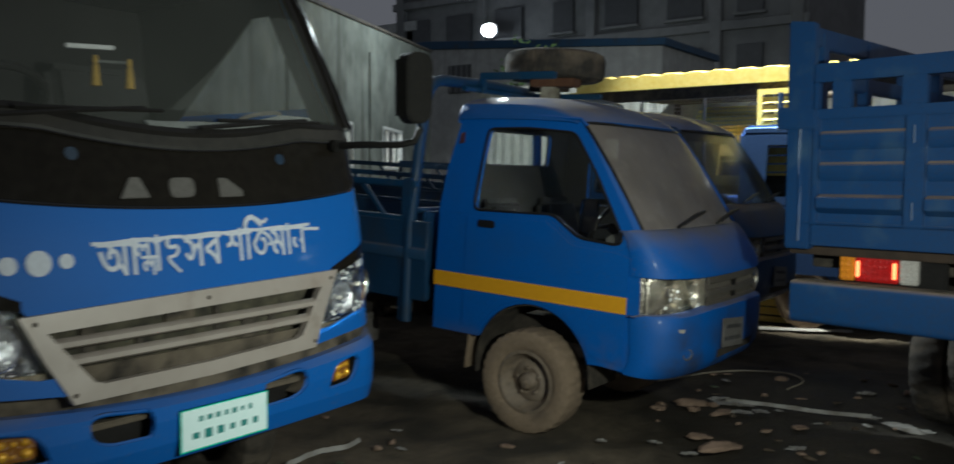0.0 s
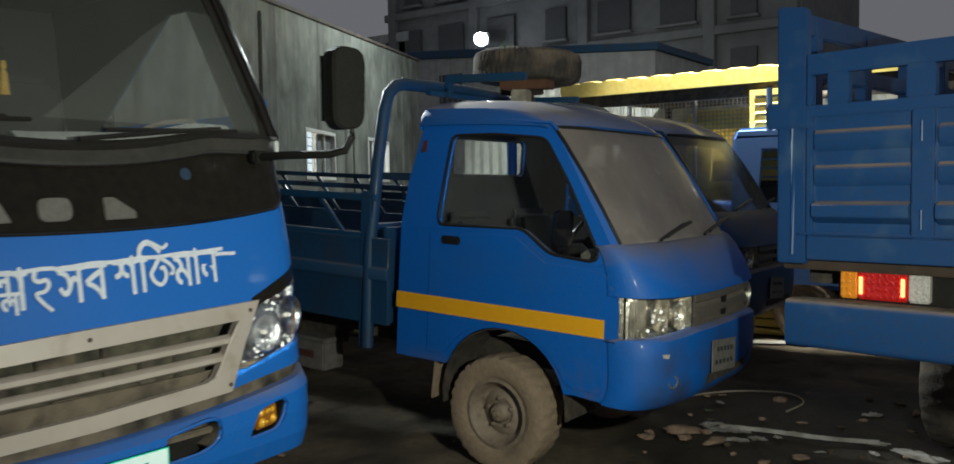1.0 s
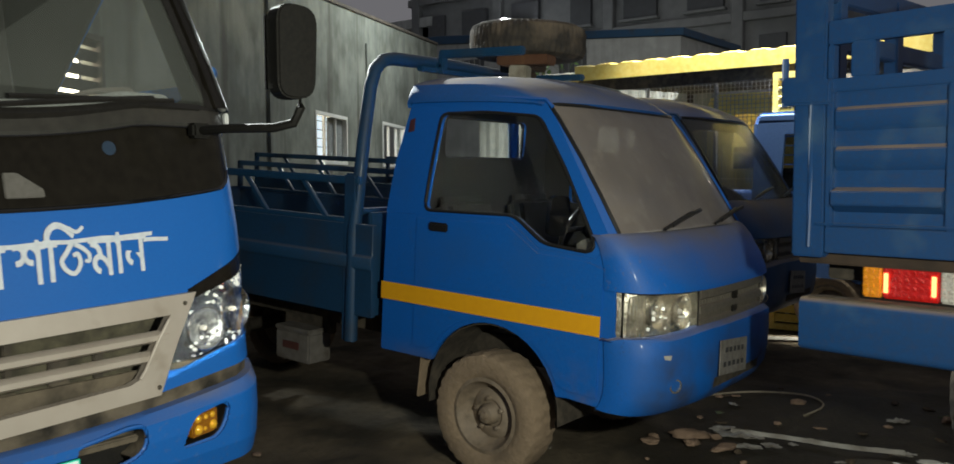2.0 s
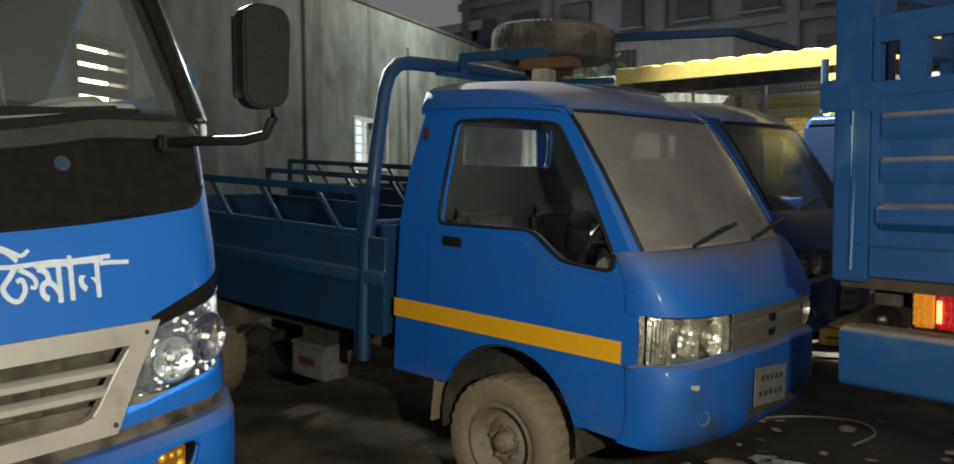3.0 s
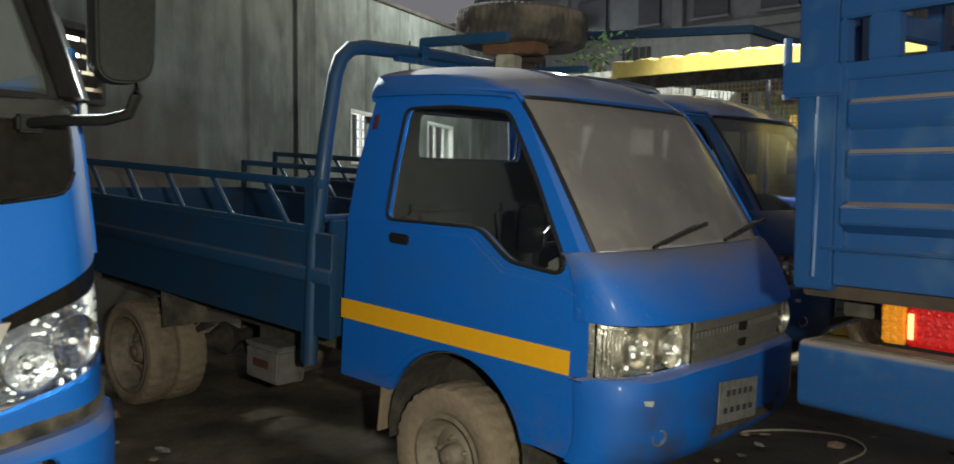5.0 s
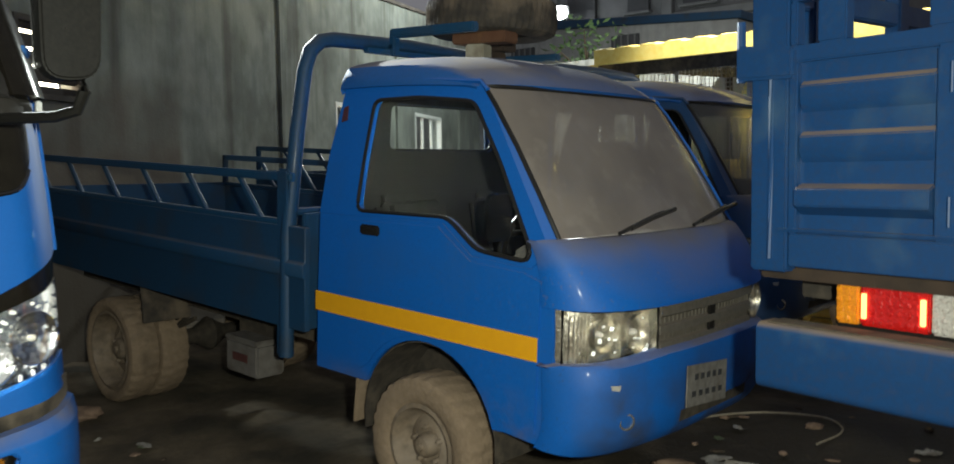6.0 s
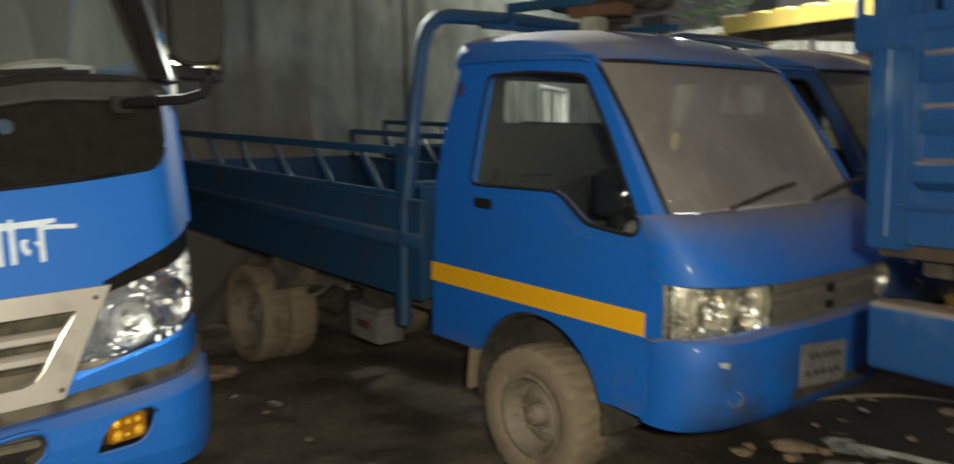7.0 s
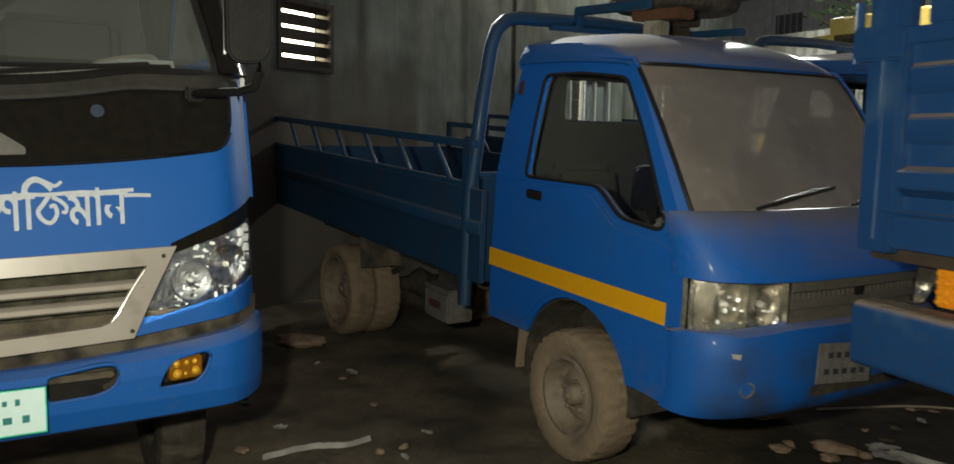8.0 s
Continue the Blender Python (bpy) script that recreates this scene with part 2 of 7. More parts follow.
M = {
    "paint": mat("blue_paint", (0.004, 0.115, 0.455), 0.56, 0, (90, (0.004, 0.104, 0.42)), (2.2, (0.012, 0.106, 0.38), 0.52), 0.05, 22, 0.03, 0.68, ior=1.4),
    "paint_big": mat("bright_blue_paint", (0.004, 0.104, 0.40), 0.60, 0, (120, (0.004, 0.097, 0.38)), (1.6, (0.008, 0.093, 0.345), 0.55), 0.01, 30, 0.30, 0.25, ior=1.38, coat_rough=0.06),
    "paint_bed": mat("dull_blue_paint", (0.006, 0.046, 0.108), 0.60, 0, (50, (0.006, 0.039, 0.092)), (3.0, (0.020, 0.034, 0.055), 0.52), 0.06, 40, 0.04, 0.4),
    "paint_cargo": mat("worn_blue_paint", (0.006, 0.050, 0.158), 0.48, 0, (70, (0.006, 0.041, 0.13)), (5.0, (0.034, 0.082, 0.16), 0.54), 0.05, 45, 0.2, 1.0, (0.26, 0.19, 0.13)),
    # the near pickup's blue again, darkened with shade put into the colour
    "paint_shaded": mat("shaded_dusty_blue_paint", (0.006, 0.052, 0.15), 0.5, 0, (60, (0.008, 0.046, 0.13)), (2.2, (0.03, 0.05, 0.10), 0.5), 0.03, 30, 0.1, 0.8),
    "amber_dark": mat("dark_amber_lens", (0.30, 0.12, 0.008), 0.2, 0, (90, (0.22, 0.08, 0.006)), None, 0.5, 90, 0.6),
    "paint_light": mat("light_blue_paint", (0.18, 0.34, 0.74), 0.4, 0, (40, (0.15, 0.30, 0.68)), None, 0.02, 30, 0.2, 0.3),
    "roof": mat("dusty_roof_paint", (0.006, 0.10, 0.36), 0.45, 0, (60, (0.008, 0.09, 0.31)), (2.2, (0.014, 0.09, 0.29), 0.52), 0.04, 60, 0.3, 1.0, (0.29, 0.25, 0.215), dust_from=0.64, dust_to=0.97),
    "black": mat("black_plastic", (0.013, 0.012, 0.011), 0.36, 0, (80, (0.019, 0.017, 0.015)), None, 0.02, 120, ior=1.36),
    "black_gloss": mat("black_glass_panel", (0.010, 0.0085, 0.0065), 0.16, 0, (30, (0.014, 0.012, 0.009)), None, 0, 30, 0.0, ior=1.24),
    "rubber": mat("dusty_rubber", (0.035, 0.030, 0.025), 0.85, 0, (18, (0.075, 0.06, 0.044)), (5.0, (0.17, 0.13, 0.09), 0.50), 0.3, 90),
    "mud_rubber": mat("mud_coated_rubber", (0.23, 0.168, 0.108), 0.9, 0, (30, (0.28, 0.205, 0.135)), (4.0, (0.10, 0.075, 0.052), 0.58), 0.5, 50),
    "rim": mat("muddy_steel_rim", (0.25, 0.19, 0.13), 0.7, 0.1, (22, (0.15, 0.118, 0.085)), (6, (0.30, 0.24, 0.18), 0.52), 0.2, 70),
    "steel": mat("grey_steel", (0.35, 0.35, 0.36), 0.35, 0.9, (60, (0.22, 0.22, 0.22)), None, 0.05, 80),
    "silver": mat("silver_grille_paint", (0.42, 0.368, 0.318), 0.40, 0.15, (9, (0.38, 0.33, 0.28)), (7, (0.25, 0.205, 0.155), 0.58), 0.015, 60, 0.35, 0.3),
    "bright_cup": mat("bright_lamp_cup", (0.74, 0.76, 0.78), 0.13, 1.0, None, None, 0.7, 60),
    "pale_cup": mat("satin_lamp_cup", (0.78, 0.79, 0.80), 0.24, 0.95, None, None, 0.8, 60),
    "haze_glass": mat("hazy_windscreen", (0.150, 0.160, 0.140), 0.16, 0, (2.5, (0.11, 0.118, 0.102)), None, 0, 30, 0.3, alpha=0.14),
    "haze_film": mat("pale_glass_haze", (0.50, 0.53, 0.48), 0.8, 0, (4, (0.38, 0.41, 0.37)), None, 0, 30, alpha=0.030),
    "chrome": mat("chrome", (0.75, 0.75, 0.75), 0.10, 1.0),
    "reflector": mat("lamp_reflector", (0.68, 0.63, 0.53), 0.22, 0.85, (20, (0.36, 0.32, 0.24)), None, 0.45, 45),
    "dark_chrome": mat("smoked_chrome", (0.46, 0.47, 0.49), 0.10, 1.0, None, None, 1.0, 60),
    "lens": mat("clear_lens", (1, 1, 1), 0.03, 0, glass=1.0, ior=1.45),
    "amber": mat("amber_lens", (0.85, 0.32, 0.01), 0.22, 0, (160, (0.70, 0.22, 0.01)), None, 0.6, 110, 0.5),
    "red": mat("red_lens", (0.62, 0.01, 0.006), 0.22, 0, (160, (0.40, 0.005, 0.004)), None, 0.6, 110, 0.5),
    "clear_white": mat("white_lens", (0.55, 0.52, 0.47), 0.25, 0, (160, (0.38, 0.35, 0.31)), None, 0.6, 110, 0.5),
    "yellow": mat("yellow_stripe_paint", (0.82, 0.385, 0.005), 0.55, 0, (30, (0.79, 0.365, 0.006)), (5, (0.62, 0.30, 0.02), 0.64), 0.02, 60),
    "rail": mat("worn_rail_paint", (0.010, 0.062, 0.135), 0.36, 0, (50, (0.009, 0.050, 0.112)), (4, (0.03, 0.06, 0.10), 0.55), 0.06, 40, 0.35, 0.3),
    "grime": mat("caked_brown_grime", (0.135, 0.108, 0.074), 0.9, 0, (16, (0.085, 0.066, 0.046)), (7, (0.016, 0.013, 0.009), 0.46), 0.5, 40),
    "grille_dirt": mat("olive_grille_dirt", (0.082, 0.072, 0.044), 0.9, 0, (26, (0.046, 0.040, 0.025)), (9, (0.015, 0.013, 0.009), 0.45), 0.6, 40),
    "glass": mat("window_glass", (0.94, 0.965, 0.955), 0.03, 0, glass=1.0, ior=1.12),
    "dirty_glass": mat("dusty_windscreen", (0.240, 0.202, 0.170), 0.5, 0, (3, (0.175, 0.148, 0.128)), (9, (0.275, 0.236, 0.202), 0.55), 0, 30, 0.25, alpha=0.66),
    # grey half-opaque tint, put in so the far windscreen looks dark inside
    "dim_glass": mat("darkened_glass", (0.060, 0.062, 0.060), 0.3, 0, (3, (0.045, 0.047, 0.046)), None, 0, 30, 0.2, alpha=0.50),
    "cloth": mat("dark_seat_cloth", (0.026, 0.026, 0.025), 0.9, 0, (120, (0.038, 0.036, 0.033)), None, 0.3, 150),
    "dash": mat("dusty_dashboard", (0.09, 0.085, 0.075), 0.7, 0, (40, (0.13, 0.115, 0.10)), None, 0.1, 80, 0, 0.5),
    "grille_grey": mat("dusty_grey_grille", (0.095, 0.084, 0.067), 0.6, 0, (40, (0.13, 0.112, 0.088)), None, 0.1, 80, 0, 0.5),
    "wet_black": mat("glossy_black_trim", (0.006, 0.006, 0.006), 0.08, 0, None, None, 0.03, 40, 1.0),
    # near-white and mostly unmetallic: the pale colour stands in for lamp glints
    "facet": mat("pale_glint_facet", (0.95, 0.95, 0.93), 0.16, 0.35, None, None, 0.5, 70),
    "dash_pale": mat("pale_dash_cover", (0.11, 0.115, 0.105), 0.7, 0, (30, (0.08, 0.085, 0.078)), None, 0.1, 60),
    "dash_strip": mat("pale_dash_strip", (0.30, 0.315, 0.30), 0.9, 0, (40, (0.24, 0.25, 0.23)), None, 0.2, 60),
    "cowl_dust": mat("dusty_black_cowl", (0.016, 0.015, 0.012), 0.6, 0, (30, (0.028, 0.026, 0.021)), (6, (0.036, 0.032, 0.026), 0.56), 0.1, 60, 0, 0.12),
    "black_matt": mat("matt_black_plastic", (0.008, 0.0075, 0.0065), 0.55, 0, (80, (0.012, 0.011, 0.009)), None, 0.05, 120, ior=1.26),
    "seam_grey": mat("grey_sealant", (0.16, 0.16, 0.15), 0.5, 0, (60, (0.12, 0.12, 0.11)), None, 0.05, 60),
    "marker_blue": mat("light_blue_marker", (0.035, 0.15, 0.42), 0.5, 0, (60, (0.03, 0.12, 0.36)), None, 0.05, 60),
    "bead": mat("yellow_lamp_bead", (0.95, 0.52, 0.03), 0.12, 0.3, (90, (0.9, 0.45, 0.02)), None, 0.2, 60, 0.8),
    "undercarriage": mat("dirty_chassis", (0.034, 0.028, 0.021), 0.9, 0, (20, (0.065, 0.052, 0.038)), (5, (0.11, 0.088, 0.062), 0.52), 0.3, 50),
    "letter": mat("white_hand_paint", (0.58, 0.61, 0.65), 0.6, 0, (60, (0.50, 0.52, 0.56)), (8, (0.35, 0.45, 0.62), 0.66), 0.05, 80),
    "letter_grey": mat("raised_silver_letters", (0.12, 0.11, 0.098), 0.5, 0.3, (60, (0.09, 0.083, 0.072)), None, 0.05, 80),
    # green tint and green edge paint in the glow the plate throws back
    "plate": mat("white_number_plate", (0.80, 0.98, 0.94), 0.35, 0, (40, (0.74, 0.95, 0.90)), None, 0.02, 60),
    "plate_glow_edge": mat("green_plate_glow", (0.04, 0.78, 0.58), 0.4, 0, (40, (0.02, 0.45, 0.28)), None, 0.02, 60),
    "plate_dirty": mat("dirty_number_plate", (0.22, 0.205, 0.185), 0.6, 0, (30, (0.13, 0.12, 0.105)), (9, (0.12, 0.10, 0.08), 0.55), 0.05, 60),
    "plate_ink": mat("teal_plate_ink", (0.02, 0.20, 0.18), 0.5, 0, (60, (0.03, 0.26, 0.23)), None, 0.02, 60),
    "ink": mat("dark_ink", (0.03, 0.03, 0.035), 0.6, 0, (60, (0.05, 0.05, 0.05)), None, 0.02, 60),
    "sticker": mat("blue_sticker", (0.008, 0.026, 0.055), 0.5, 0, (60, (0.008, 0.022, 0.045)), None, 0.02, 60),
    "badge": mat("red_badge", (0.085, 0.022, 0.028), 0.6, 0, (60, (0.05, 0.02, 0.03)), None, 0.02, 60),
    "tassel": mat("yellow_tassel_thread", (0.48, 0.31, 0.05), 0.8, 0, (90, (0.36, 0.22, 0.03)), None, 0.3, 120),
    "timber": mat("weathered_timber", (0.050, 0.032, 0.020), 0.85, 0, (12, (0.03, 0.02, 0.014)), (6, (0.15, 0.075, 0.035), 0.62), 0.3, 40),
    "rust_plank": mat("rust_brown_timber", (0.12, 0.055, 0.026), 0.85, 0, (14, (0.10, 0.042, 0.02)), (6, (0.30, 0.17, 0.06), 0.62), 0.3, 40),
    "pale_block": mat("pale_chipped_block", (0.34, 0.32, 0.25), 0.85, 0, (16, (0.26, 0.23, 0.17)), (7, (0.14, 0.11, 0.08), 0.55), 0.3, 40),
    "concrete": wall_material(),
    "brick_dark": mat("dark_damp_wall", (0.095, 0.08, 0.068), 0.92, 0, (9, (0.06, 0.05, 0.043)), (1.2, (0.04, 0.035, 0.03), 0.5), 0.4, 30, streak=0.4),
    "far_wall": mat("grey_building_render", (0.34, 0.35, 0.35), 0.9, 0, (3, (0.26, 0.27, 0.27)), (0.3, (0.20, 0.20, 0.20), 0.5), 0.1, 6, streak=0.3),
    "far_dark": mat("dark_building_concrete", (0.185, 0.19, 0.195), 0.9, 0, (2, (0.15, 0.155, 0.16)), (0.2, (0.105, 0.11, 0.115), 0.5), 0.1, 6),
    "far_opening": mat("unlit_opening", (0.055, 0.058, 0.064), 0.6, 0, (3, (0.065, 0.068, 0.075)), None, 0.02, 6),
    "ground": mat("muddy_yard_ground", (0.120, 0.093, 0.060), 0.95, 0, (13, (0.170, 0.131, 0.084)), (1.7, (0.042, 0.034, 0.022), 0.42), 1.0, 26),
    "yellow_sheet": mat("yellow_roof_sheet", (0.88, 0.71, 0.22), 0.5, 0, (20, (0.82, 0.61, 0.13)), (2, (0.62, 0.44, 0.14), 0.62), 0.05, 30),
    "white_sheet": mat("pale_corrugated_sheet", (0.34, 0.36, 0.36), 0.55, 0.2, (8, (0.26, 0.28, 0.28)), (1.2, (0.18, 0.18, 0.17), 0.55), 0.05, 20, streak=0.3),
    "wire": mat("fence_wire", (0.40, 0.40, 0.40), 0.45, 0.7, (60, (0.30, 0.28, 0.26)), None, 0.05, 60),
    "leaf": mat("lamp_lit_leaves", (0.045, 0.085, 0.028), 0.6, 0, (20, (0.07, 0.12, 0.04)), None, 0.1, 30),
    "bark": mat("bark", (0.10, 0.075, 0.05), 0.9, 0, (20, (0.06, 0.045, 0.03)), None, 0.5, 40),
    "carton": mat("printed_carton", (0.17, 0.155, 0.14), 0.75, 0, (15, (0.12, 0.108, 0.095)), (6, (0.07, 0.055, 0.042), 0.52), 0.05, 40),
    "carton_red": mat("red_carton_print", (0.075, 0.026, 0.022), 0.7, 0, (15, (0.10, 0.034, 0.028)), None, 0.05, 40),
    "litter_white": mat("torn_white_plastic", (0.42, 0.40, 0.36), 0.6, 0, (12, (0.28, 0.255, 0.22)), (5, (0.14, 0.115, 0.085), 0.50), 0.4, 50),
    "litter_brown": mat("brown_rubbish", (0.32, 0.215, 0.15), 0.85, 0, (14, (0.20, 0.135, 0.09)), None, 0.4, 50),
    "litter_dark": mat("dark_leaf_litter", (0.10, 0.07, 0.045), 0.9, 0, (14, (0.06, 0.045, 0.03)), None, 0.4, 50),
    "litter_green": mat("dull_green_plastic", (0.12, 0.15, 0.08), 0.6, 0, (12, (0.08, 0.10, 0.06)), None, 0.3, 50),
    "rope": mat("pale_rope", (0.42, 0.36, 0.26), 0.85, 0, (40, (0.30, 0.25, 0.18)), None, 0.4, 150),
    # room walls that glow by themselves in place of unseen room lamps
    "room_glow": mat("glowing_room_wall", (0.75, 0.70, 0.55), 0.8, 0, (5, (0.65, 0.58, 0.45)), None, 0.05, 30, emit=((1.0, 0.88, 0.66), 6.0)),
    "lit_blue": mat("glowing_cool_wall", (0.70, 0.76, 0.80), 0.8, 0, (5, (0.60, 0.66, 0.72)), None, 0.05, 30, emit=((0.75, 0.88, 1.0), 0.7)),
    "white_frame": mat("white_window_paint", (0.70, 0.70, 0.68), 0.5, 0, (30, (0.60, 0.60, 0.58)), None, 0.05, 60),
    "tail_glow": mat("lit_tail_lamp", (0.9, 0.25, 0.1), 0.4, emit=((1.0, 0.22, 0.07), 3.0)),
    "led": mat("led_face", (1, 1, 1), 0.4, emit=((0.95, 0.98, 1.0), 60.0)),
}


def dark_patch(m, cx, cy, r, colour):
    """Darkens the ground's own colour over a ragged patch round (cx, cy) to keep it from rendering too bright, and
    makes it glossier.
    """
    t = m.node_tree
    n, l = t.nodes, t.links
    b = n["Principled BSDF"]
    ground_tone = b.inputs["Base Color"].links[0].from_socket
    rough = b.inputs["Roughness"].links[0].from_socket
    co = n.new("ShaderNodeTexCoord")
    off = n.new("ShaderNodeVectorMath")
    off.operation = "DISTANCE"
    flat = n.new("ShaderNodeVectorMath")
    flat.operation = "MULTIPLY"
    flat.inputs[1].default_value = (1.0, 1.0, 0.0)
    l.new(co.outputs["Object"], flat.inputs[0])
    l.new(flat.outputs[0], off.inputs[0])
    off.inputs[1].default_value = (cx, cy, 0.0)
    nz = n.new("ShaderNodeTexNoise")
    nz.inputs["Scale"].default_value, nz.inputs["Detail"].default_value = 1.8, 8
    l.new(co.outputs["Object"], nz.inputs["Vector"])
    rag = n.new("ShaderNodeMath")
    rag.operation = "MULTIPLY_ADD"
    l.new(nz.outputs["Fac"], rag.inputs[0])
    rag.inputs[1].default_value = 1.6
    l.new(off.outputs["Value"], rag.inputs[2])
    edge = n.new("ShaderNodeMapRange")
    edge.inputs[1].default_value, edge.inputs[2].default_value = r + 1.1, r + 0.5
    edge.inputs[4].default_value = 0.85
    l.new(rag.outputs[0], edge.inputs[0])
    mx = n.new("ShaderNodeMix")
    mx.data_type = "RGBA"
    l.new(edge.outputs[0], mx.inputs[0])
    l.new(ground_tone, mx.inputs[6])
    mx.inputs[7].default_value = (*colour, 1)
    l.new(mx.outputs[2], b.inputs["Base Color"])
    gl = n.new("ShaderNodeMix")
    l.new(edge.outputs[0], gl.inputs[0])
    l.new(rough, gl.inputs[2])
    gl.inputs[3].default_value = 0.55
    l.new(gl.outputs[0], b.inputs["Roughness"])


# darkness put into the ground's colour beside the cargo truck
dark_patch(M["ground"], 2.4, 1.7, 1.7, (0.030, 0.025, 0.018))
M["paint_nose"] = soiled_shaded(M["paint"], (0.16, 0.140, 0.120), 1.19, 1.32, 0.70, 0.10, 0.25, (0.12, 0.45))
# near-black coat on the bumper's front: mud, and its shaded side painted in
M["paint_bumper"] = soiled_shaded(M["paint"], (0.040, 0.040, 0.042), 0.90, 0.58, 0.75, 0.30, 0.25, (0.34, 0.60), (1.54, 1.68))
M["paint_side"] = soiled_shaded(M["paint"], (0.125, 0.100, 0.072), 0.70, 0.47, 0.60, 0.16, 0.10, (0.42, 0.60))
M["paint_scuffed"] = soiled_shaded(M["paint_big"], (0.17, 0.14, 0.105), 0.845, 0.885, 0.85, 0.05, 0.15, (0.36, 0.60), (0.80, 0.90))


# ---- mesh helpers ----
def bm_prism(pts, vec, bevel=0.0, segs=2):
    """A solid from a planar outline, pushed along vec."""
    bm = bmesh.new()
    v = Vector(vec)
    a = [bm.verts.new(p) for p in pts]
    b = [bm.verts.new(Vector(p) + v) for p in pts]
    bm.faces.new(a)
    bm.faces.new(b[::-1])
    n = len(a)
    for i in range(n):
        bm.faces.new((a[i], b[i], b[(i + 1) % n], a[(i + 1) % n]))
    bmesh.ops.recalc_face_normals(bm, faces=bm.faces)
    if bevel:
        bmesh.ops.bevel(bm, geom=list(bm.edges), offset=bevel, segments=segs, affect="EDGES", clamp_overlap=True)
    return bm


def bm_box(size, centre=(0, 0, 0), rot=(0, 0, 0), bevel=0.0, segs=2):
    bm = bmesh.new()
    bmesh.ops.create_cube(bm, size=1.0)
    bmesh.ops.scale(bm, vec=size, verts=bm.verts)
    if bevel:
        bmesh.ops.bevel(bm, geom=list(bm.edges), offset=bevel, segments=segs, affect="EDGES", clamp_overlap=True)
    bmesh.ops.transform(bm, matrix=pose(*centre, *rot), verts=bm.verts)
    return bm


def bm_ring(outer, inner, vec):
    """A frame between two outlines with as many points each, pushed along vec."""
    bm = bmesh.new()
    v = Vector(vec)
    o = [bm.verts.new(p) for p in outer]
    i = [bm.verts.new(p) for p in inner]
    o2 = [bm.verts.new(Vector(p) + v) for p in outer]
    i2 = [bm.verts.new(Vector(p) + v) for p in inner]
    n = len(o)
    for k in range(n):
        j = (k + 1) % n
        bm.faces.new((o[k], o[j], i[j], i[k]))
        bm.faces.new((o2[k], i2[k], i2[j], o2[j]))
        bm.faces.new((o[k], o2[k], o2[j], o[j]))
        bm.faces.new((i[k], i[j], i2[j], i2[k]))
    bmesh.ops.recalc_face_normals(bm, faces=bm.faces)
    return bm


def bm_tube(pts, r, n=8, closed=False):
    bm = bmesh.new()
    P = [Vector(p) for p in pts]
    rings = []
    m = len(P)
    for k, p in enumerate(P):
        if closed:
            d = P[(k + 1) % m] - P[k - 1]
        else:
            d = P[min(k + 1, m - 1)] - P[max(k - 1, 0)]
        q = d.normalized().to_track_quat("Z", "Y")
        rr = r[k] if isinstance(r, (list, tuple)) else r
        rings.append([bm.verts.new(p + q @ Vector((rr * math.cos(a), rr * math.sin(a), 0)))
                      for a in (2 * math.pi * i / n for i in range(n))])
    for k in range(m if closed else m - 1):
        a, b = rings[k], rings[(k + 1) % m]
        for i in range(n):
            bm.faces.new((a[i], a[(i + 1) % n], b[(i + 1) % n], b[i]))
    if not closed:
        bm.faces.new(rings[0][::-1])
        bm.faces.new(rings[-1])
    bmesh.ops.recalc_face_normals(bm, faces=bm.faces)
    return bm


def bm_lathe(prof, n=32, m=None, closed=False):
    """A turned solid: prof holds (radius, height) along z."""
    bm = bmesh.new()
    rings = []
    for r, z in prof:
        if r < 1e-5:
            rings.append([bm.verts.new((0, 0, z))])
        else:
            rings.append([bm.verts.new((r * math.cos(2 * math.pi * i / n), r * math.sin(2 * math.pi * i / n), z)) for i in range(n)])
    pairs = list(zip(rings, rings[1:])) + ([(rings[-1], rings[0])] if closed else [])
    for a, b in pairs:
        for i in range(n):
            j = (i + 1) % n
            if len(a) == 1 and len(b) > 1:
                bm.faces.new((a[0], b[j], b[i]))
            elif len(b) == 1 and len(a) > 1:
                bm.faces.new((a[i], a[j], b[0]))
            elif len(a) > 1:
                bm.faces.new((a[i], a[j], b[j], b[i]))
    bmesh.ops.recalc_face_normals(bm, faces=bm.faces)
    if m:
        bmesh.ops.transform(bm, matrix=m, verts=bm.verts)
    return bm


def bm_skin(rows, thick=0.0):
    """A sheet through rows of points; with thick, a closed shell pushed inwards along the vertex normals."""
    bm = bmesh.new()
    g = [[bm.verts.new(p) for p in row] for row in rows]
    for a, b in zip(g, g[1:]):
        for i in range(len(a) - 1):
            bm.faces.new((a[i], a[i + 1], b[i + 1], b[i]))
    bm.normal_update()
    if thick:
        bmesh.ops.solidify(bm, geom=list(bm.faces), thickness=thick)
        bmesh.ops.recalc_face_normals(bm, faces=bm.faces)
    return bm


